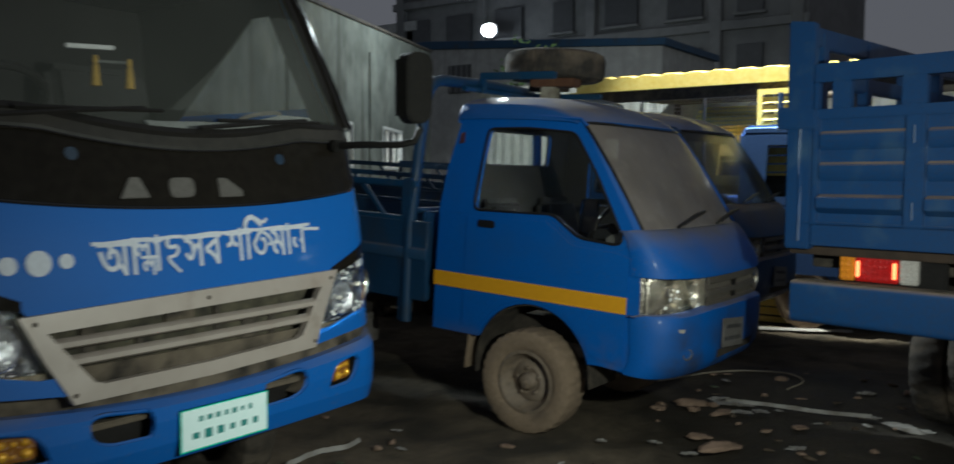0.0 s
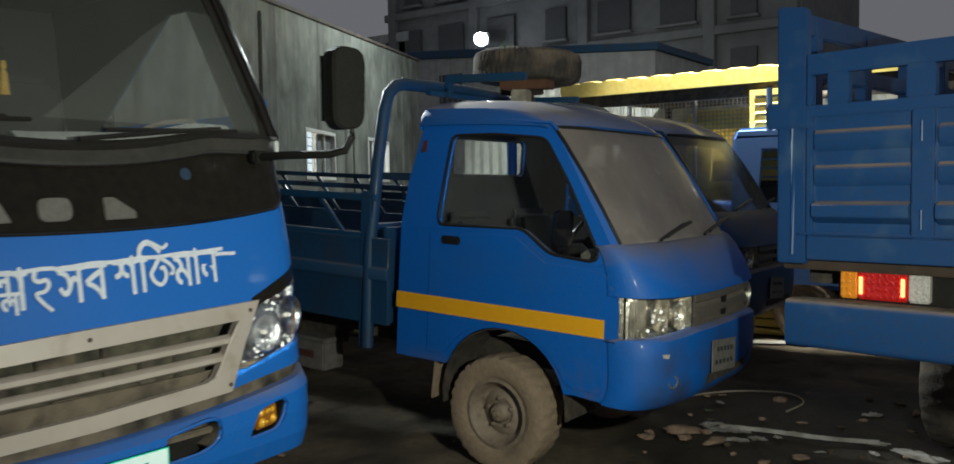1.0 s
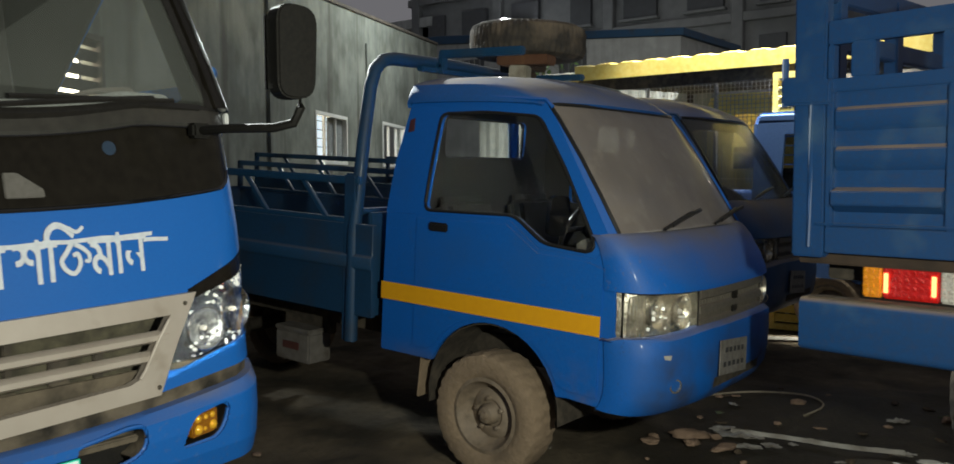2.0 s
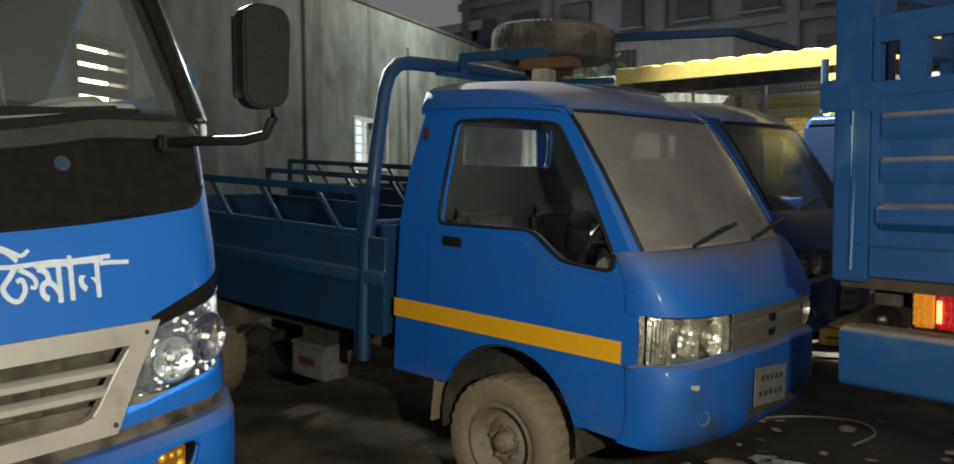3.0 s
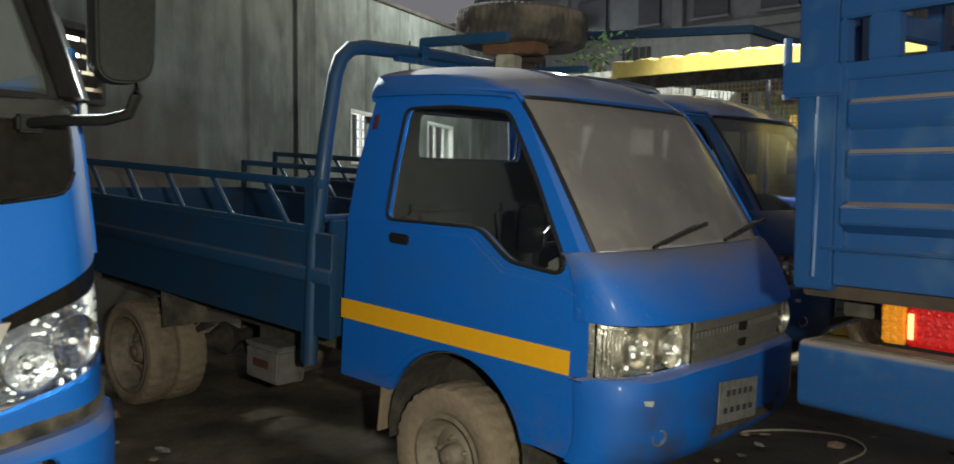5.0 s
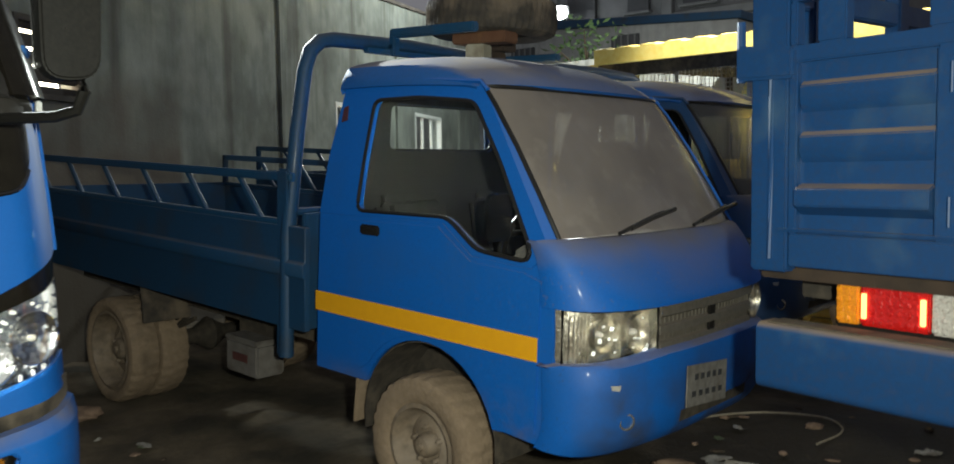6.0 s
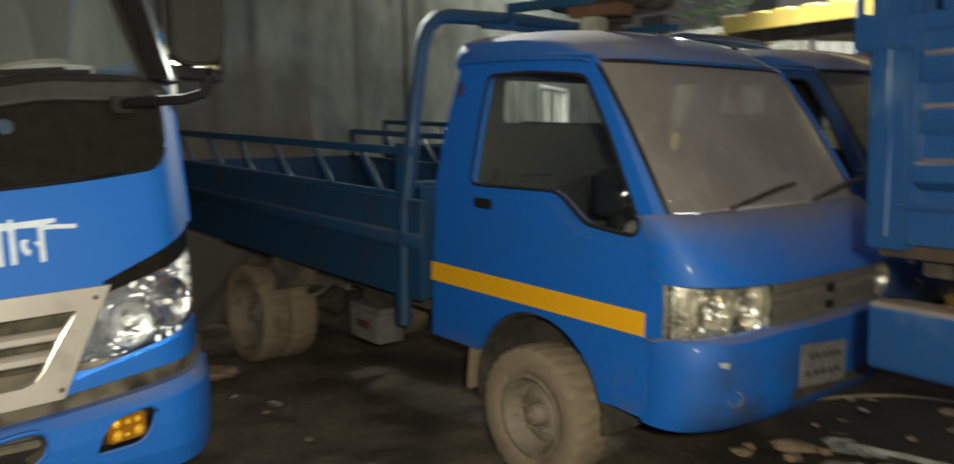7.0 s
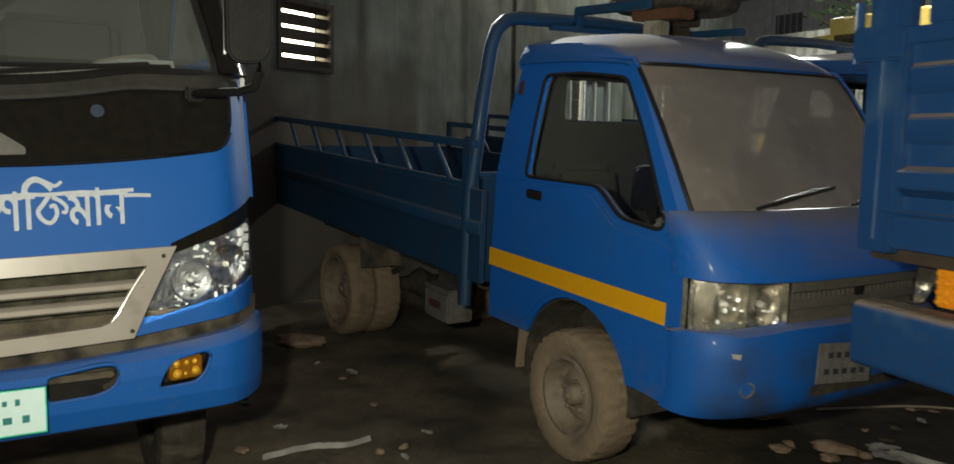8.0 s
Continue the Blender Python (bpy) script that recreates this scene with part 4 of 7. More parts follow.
def pickup(label, group="parked pickups", spare=True, screen="dirty_glass", paint="paint"):
    t = thing("pickup_truck", label, "truck", group=group)
    B = NOSE
    flank = "paint_side" if spare else paint
    arch = arc(0.73, 0.40, 0.425, 157, 17, 14)
    outer = [(-0.03, 1.345), (0.0, 1.62), (0.075, 1.965), (0.5, 1.985), (0.965, 1.955), (1.17, 1.66), (1.405, 1.30), (1.32, 1.225), (1.0, 1.242), (0.82, 1.365)]
    inner = [(0.253, 1.375), (0.27, 1.62), (0.30, 1.895), (0.6, 1.905), (0.93, 1.885), (1.115, 1.63), (1.318, 1.29), (1.295, 1.248), (1.03, 1.268), (0.845, 1.39)]
    outer, inner = rounded(outer, 0.003, 3), rounded(inner, 0.045, 3)
    low = [(-0.04, 0.565)] + [(0.26, 0.565)] + arch + [(1.20, 0.53), (1.44, 0.515), (1.455, 0.80), (1.44, 0.90), (1.435, 1.08), (1.42, 1.2), (1.405, 1.30),
                                                         (1.32, 1.225), (1.0, 1.242), (0.82, 1.365), (-0.03, 1.345), (-0.035, 0.98)]
    door_arch = arc(0.73, 0.40, 0.448, 145, 24, 12)
    door = [(0.20, 0.62)] + [(0.30, 0.62)] + door_arch + [(1.20, 0.565), (1.365, 0.56), (1.375, 1.18), (1.29, 1.205), (1.0, 1.220), (0.80, 1.345), (0.20, 1.33)]
    for far in (False, True):
        s = 1 if not far else -1
        part("side_panel", bm_prism(side(low, far), (0, 0.03 * s, 0), 0.004), flank, t, m=B)
        d = part("door", bm_prism(side(door, far, 0.006), (0, 0.012 * s, 0), 0.004), flank, t, m=B)
        part("door_handle", bm_box((0.13, 0.02, 0.048), (0.365, -0.008 if not far else CW + 0.008, 1.292), (0, 0, 0), 0.008), "black", d, "recessed black door handle", B)
        part("handle_grip", bm_box((0.085, 0.012, 0.018), (0.365, -0.020 if not far else CW + 0.020, 1.300), (0, 0, 0), 0.005), "black", d, m=B)
        part("window_frame", bm_ring(side(outer, far), side(inner, far), (0, 0.03 * s, 0)), paint, t, m=B)
        part("window_seal", bm_tube(side([(x, z) for x, z in inner], far, 0.004), 0.009, 6, True), "black", t, "black rubber window seal", B)
        p = part("side_window", bm_prism(side(inner, far, -0.014), (0, 0.004 * s, 0)), "glass", t, "door window glass", B)
        p.visible_shadow = False
        part("door_lining", bm_prism(side([(x, z) for x, z in low if z < 1.4], far, -0.036), (0, 0.004 * s, 0)), "cloth", t, "dark door lining", B)
        part("frame_lining", bm_ring(side(outer, far, -0.036), side(inner, far, -0.036), (0, 0.004 * s, 0)), "cloth", t, m=B)
        part("stripe", bm_prism(side([(-0.037, 0.955), (1.368, 0.955), (1.368, 0.858), (-0.037, 0.858)], far, 0.0105), (0, 0.003 * s, 0)), "yellow", t, "orange-yellow painted stripe", B)
        part("drip_rail", bm_tube(side([(0.10, 1.972), (0.25, 1.985), (0.5, 1.992), (0.96, 1.966), (1.0, 1.93)], far, 0.006), 0.011, 6), paint, t, m=B)
        part("wheel_arch_liner", bm_skin([[(x, (0.02 if not far else CW - 0.02), z) for x, z in arc(0.73, 0.40, 0.420, 190, -4, 14)],
                                          [(x, (0.36 if not far else CW - 0.36), z) for x, z in arc(0.73, 0.40, 0.420, 190, -4, 14)]], 0.006), "undercarriage", t, m=B)
        part("mud_flap", bm_box((0.016, 0.23, 0.27), (0.235, 0.14 if not far else CW - 0.14, 0.465), (0, 5, 0), 0.006), "mud_rubber", t, "muddy rubber mud flap", B)
        part("badge", bm_prism(side([(0.072, 1.79), (0.115, 1.80), (0.112, 1.87), (0.078, 1.86)], far, 0.006), (0, 0.004 * s, 0), 0.001, 1), "badge", t, "small dull red badge", B)
        # headlight: chrome bowl, two reflectors, bulb and a clear outer lens
        y0, y1 = (0.012, 0.352) if not far else (CW - 0.352, CW - 0.012)
        prof = [(1.700, 1.078, 0.285), (1.708, 0.97, 0.287), (1.704, 0.862, 0.285)]
        h = part("headlight", bm_skin(rise(nose_rows(prof, y0, y1, 10, -0.055), 2, 2), 0.004), "reflector", t, "clear headlight with a chrome reflector", B)
        for yy, rr in ((0.105, 0.070), (0.250, 0.078)):
            y = yy if not far else CW - yy
            x = 1.704 - setback(y, 0.286) - 0.045
            part("reflector_cup", bm_lathe([(rr, 0.045), (rr * 0.9, 0.015), (rr * 0.6, -0.01), (rr * 0.2, -0.02), (0, -0.02)], 24, pose(x, y, 0.988, 0, 90, 0)), "reflector", h, m=B)
            part("bulb", bm_lathe([(0.012, -0.02), (0.014, 0.02), (0.008, 0.032), (0, 0.034)], 12, pose(x, y, 0.988, 0, 90, 0)), "clear_white", h, m=B)
        part("lamp_divider", bm_box((0.05, 0.006, 0.19), (1.660 - setback(0.2, 0.286), 0.175 if not far else CW - 0.175, 0.98), (0, 0, 0), 0.002), "reflector", h, m=B)
        for k in range(6):
            y = 0.020 + 0.0085 * k
            part("lens_rib", bm_box((0.010, 0.0035, 0.19), (1.704 - setback(y, 0.286) - 0.012, y if not far else CW - y, 0.968), (0, 0, 0), 0.001, 1), "reflector", h, m=B)
        # scattered near-white pieces, added as glints in the reflector
        spark = random.Random(9)
        for k in range(22):
            y, z = spark.uniform(0.05, 0.33), spark.uniform(0.90, 1.06)
            part("glint_facet", bm_box((0.004, spark.uniform(0.008, 0.022), spark.uniform(0.006, 0.020)), (1.704 - setback(y, 0.286) - 0.028, y if not far else CW - y, z), (spark.uniform(-20, 20), spark.uniform(-22, 22), (1 if far else -1) * spark.uniform(10, 60)), 0.001, 1), "facet", h, m=B)
        ye = y1 if not far else y0
        part("lamp_wall", bm_skin([[(1.704 - setback(ye, 0.286) - d, ye, z) for z in (0.908, 0.98, 1.076)] for d in (0.0, 0.03, 0.058)], 0.003), "reflector", h, m=B)
        ln = part("lens", bm_skin(rise(nose_rows(prof, y0, y1, 10, 0.004), 2, 2), 0.003), "lens", h, "clear lens", B)
        ln.visible_shadow = False
        part("lamp_surround", bm_tube([nose_rows([(1.702, 1.083, 0.285)], y0 - 0.006, y1, 8, 0.002)[0][i] for i in range(9)]
                                      + [rise(nose_rows([(1.706, 0.857, 0.285)], y0 - 0.006, y1, 8, 0.002), 0, 0)[0][8 - i] for i in range(9)], 0.006, 6, True), "black", h, m=B)
        fy = 0.16 if not far else CW - 0.16
        part("fog_lamp", bm_lathe([(0.034, -0.03), (0.034, 0.004), (0.027, 0.006), (0.023, -0.006), (0.012, -0.012), (0.0, -0.012)], 20, pose(1.740 - setback(fy, 0.285) + 0.012, fy, 0.655, 0, 90, -30 if not far else 30)), "reflector", t, "small round fog lamp in the bumper", B)
    # nose panel, grille, bumper
    part("front_panel", bm_skin(nose_rows([(1.498, 1.336, 0.150), (1.530, 1.325, 0.160), (1.588, 1.275, 0.190), (1.660, 1.185, 0.235), (1.705, 1.11, 0.275), (1.715, 1.083, 0.285)], 0, CW, 24), 0.012), "paint_nose" if spare else paint, t, "dusty blue front panel", B)
    part("grille", bm_skin(rise(nose_rows([(1.680, 1.083, 0.285), (1.690, 0.97, 0.285), (1.685, 0.858, 0.285)], 0.355, CW - 0.355, 16), 2, 2), 0.01), "grille_grey", t, "dusty grey plastic grille", B)
    for z, h in ((1.060, 0.020), (0.986, 0.014), (0.918, 0.014)):
        rows = nose_rows([(1.690, z + h, 0.285), (1.706, z + h * 0.6, 0.285), (1.708, z - h * 0.5, 0.285), (1.690, z - h, 0.285)], 0.36, CW - 0.36, 14)
        part("grille_bar", bm_skin(rows, 0.010), "grille_grey", t, "dusty grey grille bar", B)
    for k in range(27):
        y = 0.38 + (CW - 0.76) * k / 26
        part("grille_rib", bm_box((0.008, 0.006, 0.15), (1.696 - setback(y, 0.285), y, 0.985), (0, 0, 0), 0.001, 1), "grille_grey", t, m=B)
    part("grille_badge", bm_box((0.010, 0.06, 0.125), (1.709, CW / 2, 0.985), (0, 0, 0), 0.004, 2), "black", t, "upright black badge", B)
    part("bumper", bm_skin(rise(nose_rows([(1.690, 0.858, 0.285), (1.724, 0.856, 0.290), (1.737, 0.846, 0.292), (1.744, 0.76, 0.292), (1.742, 0.68, 0.285), (1.730, 0.60, 0.275), (1.70, 0.55, 0.26), (1.64, 0.515, 0.22)], 0.0, CW, 30), 0, 2), 0.015), "paint_bumper" if spare else paint, t, "blue painted front bumper with splashed mud and painted shade", B)
    part("bumper_slot", bm_skin(nose_rows([(1.752, 0.69, 0.288), (1.744, 0.60, 0.28)], 0.47, CW - 0.47, 10), 0.004), "undercarriage", t, m=B)
    part("bumper_scrape", bm_prism([(0, -0.052, 0.004), (0, -0.02, -0.004), (0, 0.05, -0.010), (0, 0.055, 0.012), (0, 0.01, 0.010), (0, -0.01, 0.020), (0, -0.048, 0.022)], (0.004, 0, 0)), "litter_white", t, "bare scraped patch on the bumper", B @ pose(1.742 - setback(0.085, 0.292) + 0.010, 0.085, 0.792, 0, 0, -46))
    pl = part("number_plate", bm_box((0.006, 0.35, 0.17), (1.772, 0.635, 0.736), (-5, -3, 0), 0.002), "plate_dirty", t, "dirty white number plate", B)
    for zz, ww in ((0.778, 0.26), (0.708, 0.29)):
        for k in range(5):
            part("plate_bar", bm_box((0.003, ww / 5 - 0.024, 0.024), (1.776, 0.635 - ww / 2 + (k + 0.5) * ww / 5 - 0.09 * (0.742 - zz), zz - 0.006 - 0.087 * (-ww / 2 + (k + 0.5) * ww / 5)), (-5, -3, 0)), "ink", pl, m=B)
    # windscreen, pillars' inner line, wipers, cowl
    ws = nose_rows([(1.500, 1.338, 0.165), (1.385, 1.52, 0.175), (1.265, 1.70, 0.185), (1.14, 1.87, 0.195), (1.075, 1.945, 0.20)], 0.05, CW - 0.05, 20)
    ws = [[(x, CW / 2 + (y - CW / 2) * (1 - 0.055 * k / 4), z) for x, y, z in row] for k, row in enumerate(ws)]
    w = part("windscreen", bm_skin(ws, 0.005), screen, t, "dusty or darkened windscreen glass", B)
    w.visible_shadow = False
    edge = ws[0] + [r[-1] for r in ws[1:]] + ws[-1][::-1][1:] + [r[0] for r in ws[::-1][1:-1]]
    part("windscreen_seal", bm_tube(edge, 0.011, 6, True), "black", t, "black windscreen seal", B)
    for far in (False, True):
        k = 0 if not far else -1
        rows = [[(ws[i][k][0] + 0.004, ws[i][k][1], ws[i][k][2]) for i in range(5)],
                side([(1.405, 1.30), (1.30, 1.465), (1.17, 1.66), (1.04, 1.85), (0.965, 1.955)], far, 0.0)]
        part("windscreen_pillar", bm_skin(rows, 0.02), paint, t, m=B)
    for y in (0.30, 0.92):
        wp = part("wiper", bm_tube([(1.515, y + 0.02, 1.36), (1.49, y + 0.22, 1.392), (1.455, y + 0.46, 1.425)], 0.008, 6), "black", t, "black wiper arm and blade", B)
        part("wiper_blade", bm_tube([(1.505, y + 0.12, 1.374), (1.478, y + 0.34, 1.405), (1.450, y + 0.58, 1.432)], 0.010, 6), "black", wp, m=B)
    # roof: steep painted rims, a crease, then a gently crowned top
    def crown(u):
        return 0.64 + 0.44 * (1 - (u / 0.93) ** 3) if u < 0.93 else 0.64 * (1 - ((u - 0.93) / 0.07) ** 2.5)
    rows = []
    for x, z, dz in ((0.062, 1.925, 0.02), (0.063, 1.945, 0.140), (0.072, 1.95, 0.153), (0.25, 1.955, 0.151), (0.45, 1.957, 0.146), (0.65, 1.956, 0.135), (0.84, 1.952, 0.105), (0.97, 1.947, 0.066), (1.04, 1.942, 0.036), (1.085, 1.933, 0.014)):
        row = []
        for i in range(33):
            u = math.sin(math.pi / 2 * (-1 + i / 16))
            hw = CW / 2 - tumble(1.95) + 0.004
            row.append((x - (0.15 * abs(u) ** 4 * min(1.0, max(0.0, (x - 0.5) / 0.5))), CW / 2 + hw * u, z + dz * crown(abs(u))))
        rows.append(row)
    part("roof", bm_skin(rows, 0.015), "roof", t, "blue cab roof under grey dust", B)
    # back wall with the rear window
    o = rounded([(0.0, 0.06, 0.60), (0.0, CW - 0.06, 0.60), (0.075, CW - 0.12, 1.97), (0.075, 0.12, 1.97)], 0.02)
    i = rounded([(0.058, 0.36, 1.655), (0.058, CW - 0.36, 1.655), (0.070, CW - 0.36, 1.895), (0.070, 0.36, 1.895)], 0.05)
    part("back_wall", bm_ring(o, i, (0.02, 0, 0)), paint, t, m=B)
    part("back_lining", bm_ring([(x + 0.026, y, z) for x, y, z in o], [(x + 0.026, y, z) for x, y, z in i], (0.004, 0, 0)), "cloth", t, m=B)
    part("rear_window_seal", bm_tube(i, 0.012, 6, True), "black", t, m=B)
    rw = part("rear_window", bm_prism(i, (0.004, 0, 0)), "glass", t, m=B)
    rw.visible_shadow = False
    # cab inside
    part("cab_floor", bm_box((1.5, CW - 0.1, 0.03), (0.72, CW / 2, 0.84), (0, 0, 0), 0.004), "undercarriage", t, m=B)
    for y in (0.42, 1.12):
        st = part("seat", bm_box((0.48, 0.50, 0.16), (0.50, y, 1.00), (0, -6, 0), 0.05, 3), "cloth", t, "dark cloth seat", B)
        part("backrest", bm_box((0.14, 0.48, 0.46), (0.225, y, 1.21), (0, -12, 0), 0.06, 3), "cloth", st, m=B)
    part("dashboard", bm_prism([(1.16, 0.08, 1.02), (1.14, 0.08, 1.26), (1.22, 0.08, 1.31), (1.40, 0.08, 1.325), (1.42, 0.08, 1.02)], (0, CW - 0.16, 0), 0.02), "dash", t, "grey dusty dashboard", B)
    sw = part("steering_wheel", bm_tube([(1.02 + 0.17 * math.cos(a) * 0.45, 0.40 + 0.19 * math.sin(a), 1.32 + 0.17 * math.cos(a) * 0.9) for a in (2 * math.pi * k / 24 for k in range(24))], 0.014, 8, True), "black", t, "black steering wheel", B)
    part("steering_column", bm_tube([(1.02, 0.40, 1.32), (1.20, 0.40, 1.18)], 0.028, 8), "black", sw, m=B)
    part("steering_spoke", bm_tube([(1.02, 0.22, 1.32), (1.02, 0.58, 1.32)], 0.014, 6), "black", sw, m=B)
    part("gear_lever", bm_tube([(0.86, 0.74, 0.86), (0.84, 0.74, 1.10), (0.86, 0.74, 1.14)], [0.01, 0.01, 0.022], 8), "black", t, m=B)
    # running gear
    for y in (0.36, CW - 0.36):
        part("chassis_rail", bm_box((5.0, 0.07, 0.13), (-1.0, y, 0.62), (0, 0, 0), 0.008), "undercarriage", t, m=B)
    for x in (-2.38, -1.5, -0.5, 0.1, 1.3):
        part("cross_member", bm_box((0.08, CW - 0.75, 0.09), (x, CW / 2, 0.62), (0, 0, 0), 0.01), "undercarriage", t, m=B)
    part("front_axle", bm_tube([(0.68, 0.12, 0.30), (0.68, CW - 0.12, 0.30)], 0.045, 10), "undercarriage", t)
    part("rear_axle", bm_tube([(-2.38, 0.12, 0.37), (-2.38, CW / 2 - 0.12, 0.37), (-2.38, CW / 2, 0.37), (-2.38, CW / 2 + 0.12, 0.37), (-2.38, CW - 0.12, 0.37)], [0.05, 0.06, 0.13, 0.06, 0.05], 12), "undercarriage", t)
    for y in (0.36, CW - 0.36):
        part("leaf_spring", bm_join(*[bm_tube([(-2.38 - l, y, 0.60), (-2.38 - l / 2, y, 0.50 - 0.02 * k), (-2.38, y, 0.46 - 0.02 * k), (-2.38 + l / 2, y, 0.50 - 0.02 * k), (-2.38 + l, y, 0.60)], 0.016, 6) for k, l in enumerate((0.55, 0.45, 0.33))]), "undercarriage", t)
        part("spring_shackle", bm_tube([(0.68, y, 0.32), (0.68, y, 0.62)], 0.03, 8), "undercarriage", t)
    wheel("front_wheel", t, (0.70, 0.112, 0.326), 0.332, 0.222, 0.19, -1)
    wheel("front_wheel", t, (0.70, CW - 0.112, 0.326), 0.332, 0.222, 0.19, 1)
    for y, o in ((0.10, -1), (0.318, -1), (CW - 0.318, 1), (CW - 0.10, 1)):
        wheel("rear_wheel", t, (-2.38, y, 0.365), 0.368, 0.212, 0.265, o, deep=True)
    for y in (0.10, CW - 0.10):
        part("rear_mud_flap", bm_box((0.012, 0.34, 0.25), (-1.90, y + (0.08 if y < 1 else -0.08), 0.60), (0, -8, 0), 0.004), "rubber", t, m=B)
    bb = part("battery_box", bm_box((0.33, 0.20, 0.200), (-1.04, 0.30, 0.375), (0, 0, 0), 0.012), "carton", t, "off-white battery box with a faded print", B)
    part("lid", bm_box((0.34, 0.21, 0.028), (-1.04, 0.30, 0.487), (0, 0, 0), 0.008), "carton", bb, "dull stained lid", B)
    part("print", bm_box((0.16, 0.004, 0.05), (-1.05, 0.199, 0.38), (0, 0, 0), 0.001), "carton_red", bb, m=B)
    part("bracket", bm_box((0.46, 0.05, 0.16), (-1.04, 0.36, 0.55), (0, 0, 0), 0.006), "undercarriage", bb, m=B)
    part("stowed_mirror", bm_prism(rounded([(0, -0.058, -0.105), (0, 0.058, -0.10), (0, 0.056, 0.105), (0, -0.054, 0.10)], 0.035, 5), (0.045, 0, 0), 0.012, 2), "wet_black", t, "dark mirror housing stowed inside the door", B @ pose(0.985, 0.17, 1.395, 0, 4, -28))
    # load bed
    y0, y1 = -0.045, CW + 0.045
    part("bed_floor", bm_box((3.30, y1 - y0 - 0.02, 0.05), (-1.79, CW / 2, 0.80), (0, 0, 0), 0.006), "paint_bed", t, m=B)
    for far in (False, True):
        y = y0 if not far else y1
        s = 1 if not far else -1
        pr = [(y, 0.735), (y, 1.00), (y - 0.016 * s, 1.015), (y - 0.016 * s, 1.075), (y, 1.09), (y, 1.264), (y + 0.035 * s, 1.264), (y + 0.035 * s, 0.735)]
        part("side_board", bm_prism([(-3.42 - (0.0 if far else 0.45), a, b) for a, b in pr], (3.34 + (0.0 if far else 0.45), 0, 0), 0.004, 1), "paint_bed", t, "dull dark blue steel side board", B)
        rear = 0.0 if far else 0.45
        part("top_rail", bm_box((3.24 + rear, 0.04, 0.045), (-1.82 - rear / 2, y + 0.018 * s, 1.510), (0, 0, 0), 0.008), "rail", t, m=B)
        part("lower_rail", bm_box((3.16 + rear, 0.045, 0.03), (-1.86 - rear / 2, y + 0.018 * s, 1.278), (0, 0, 0), 0.006), "rail", t, m=B)
        for k in range(5 if far else 6):
            x = -0.69 - 0.545 * k
            part("strut", bm_prism([(x - 0.022, y + 0.006 * s, 1.495), (x + 0.022, y + 0.006 * s, 1.495), (x + 0.226, y + 0.006 * s, 1.29), (x + 0.182, y + 0.006 * s, 1.29)], (0, 0.022 * s, 0), 0.004, 1), "rail", t, m=B)
        part("end_post", bm_box((0.045, 0.04, 0.80), (-3.42 - rear, y + 0.018 * s, 1.13), (0, 0, 0), 0.006), "paint_bed", t, m=B)
        part("front_post", bm_box((0.10, 0.05, 0.98), (-0.27, y + 0.02 * s, 1.06), (0, 0, 0), 0.012), "paint_bed", t, m=B)
        part("bed_crossbar", bm_box((3.1, 0.05, 0.08), (-1.86, y + 0.10 * s, 0.745), (0, 0, 0), 0.008), "paint_bed", t, m=B)
    part("head_panel", bm_box((0.03, y1 - y0 - 0.08, 0.60), (-0.15, CW / 2, 1.03), (0, 0, 0), 0.006), "paint_bed", t, "dark steel panel at the head of the bed", B)
    part("tail_board", bm_box((0.04, y1 - y0 - 0.05, 0.50), (-3.42, CW / 2, 1.04), (0, 0, 0), 0.008), "paint_bed", t, m=B)
    hoop = [(-0.25, y0 + 0.01, 0.58), (-0.25, y0 + 0.02, 1.2), (-0.24, y0 + 0.07, 1.75), (-0.235, y0 + 0.11, 2.05), (-0.23, y0 + 0.14, 2.15), (-0.228, y0 + 0.20, 2.205), (-0.225, y0 + 0.28, 2.222), (-0.225, CW / 2, 2.235)]
    hoop += [(x, CW - y, z) for x, y, z in hoop[::-1][1:]]
    hp = part("headboard_hoop", bm_tube(hoop, 0.040, 10), "paint_bed", t, "bent blue steel tube hoop behind the cab", B)
    part("hoop_bar", bm_tube([(-0.245, y0 + 0.03, 1.33), (-0.245, y1 - 0.03, 1.33)], 0.022, 8), "paint_bed", hp, m=B)
    part("hoop_bar", bm_tube([(-0.245, y0 + 0.03, 0.86), (-0.245, y1 - 0.03, 0.86)], 0.022, 8), "paint_bed", hp, m=B)
    if spare:
        part("rack_bar", bm_box((0.62, 0.05, 0.05), (0.14, 0.60, 2.285), (0, 0, 0), 0.008), "rail", hp, m=B)
        part("rack_bar", bm_box((0.66, 0.05, 0.04), (0.07, 1.36, 2.20), (0, 0, 0), 0.008), "rail", hp, m=B)
        part("rack_leg", bm_box((0.045, 0.045, 0.12), (-0.15, 0.60, 2.225), (0, 0, 0), 0.006), "rail", hp, m=B)
        part("rack_link", bm_box((0.12, 0.045, 0.03), (-0.20, 0.60, 2.215), (0, 0, 0), 0.006), "rail", hp, m=B)
        part("rack_crossbar", bm_box((0.05, 0.94, 0.03), (-0.19, 0.90, 2.185), (0, 0, 0), 0.006), "rail", hp, m=B)
    return t


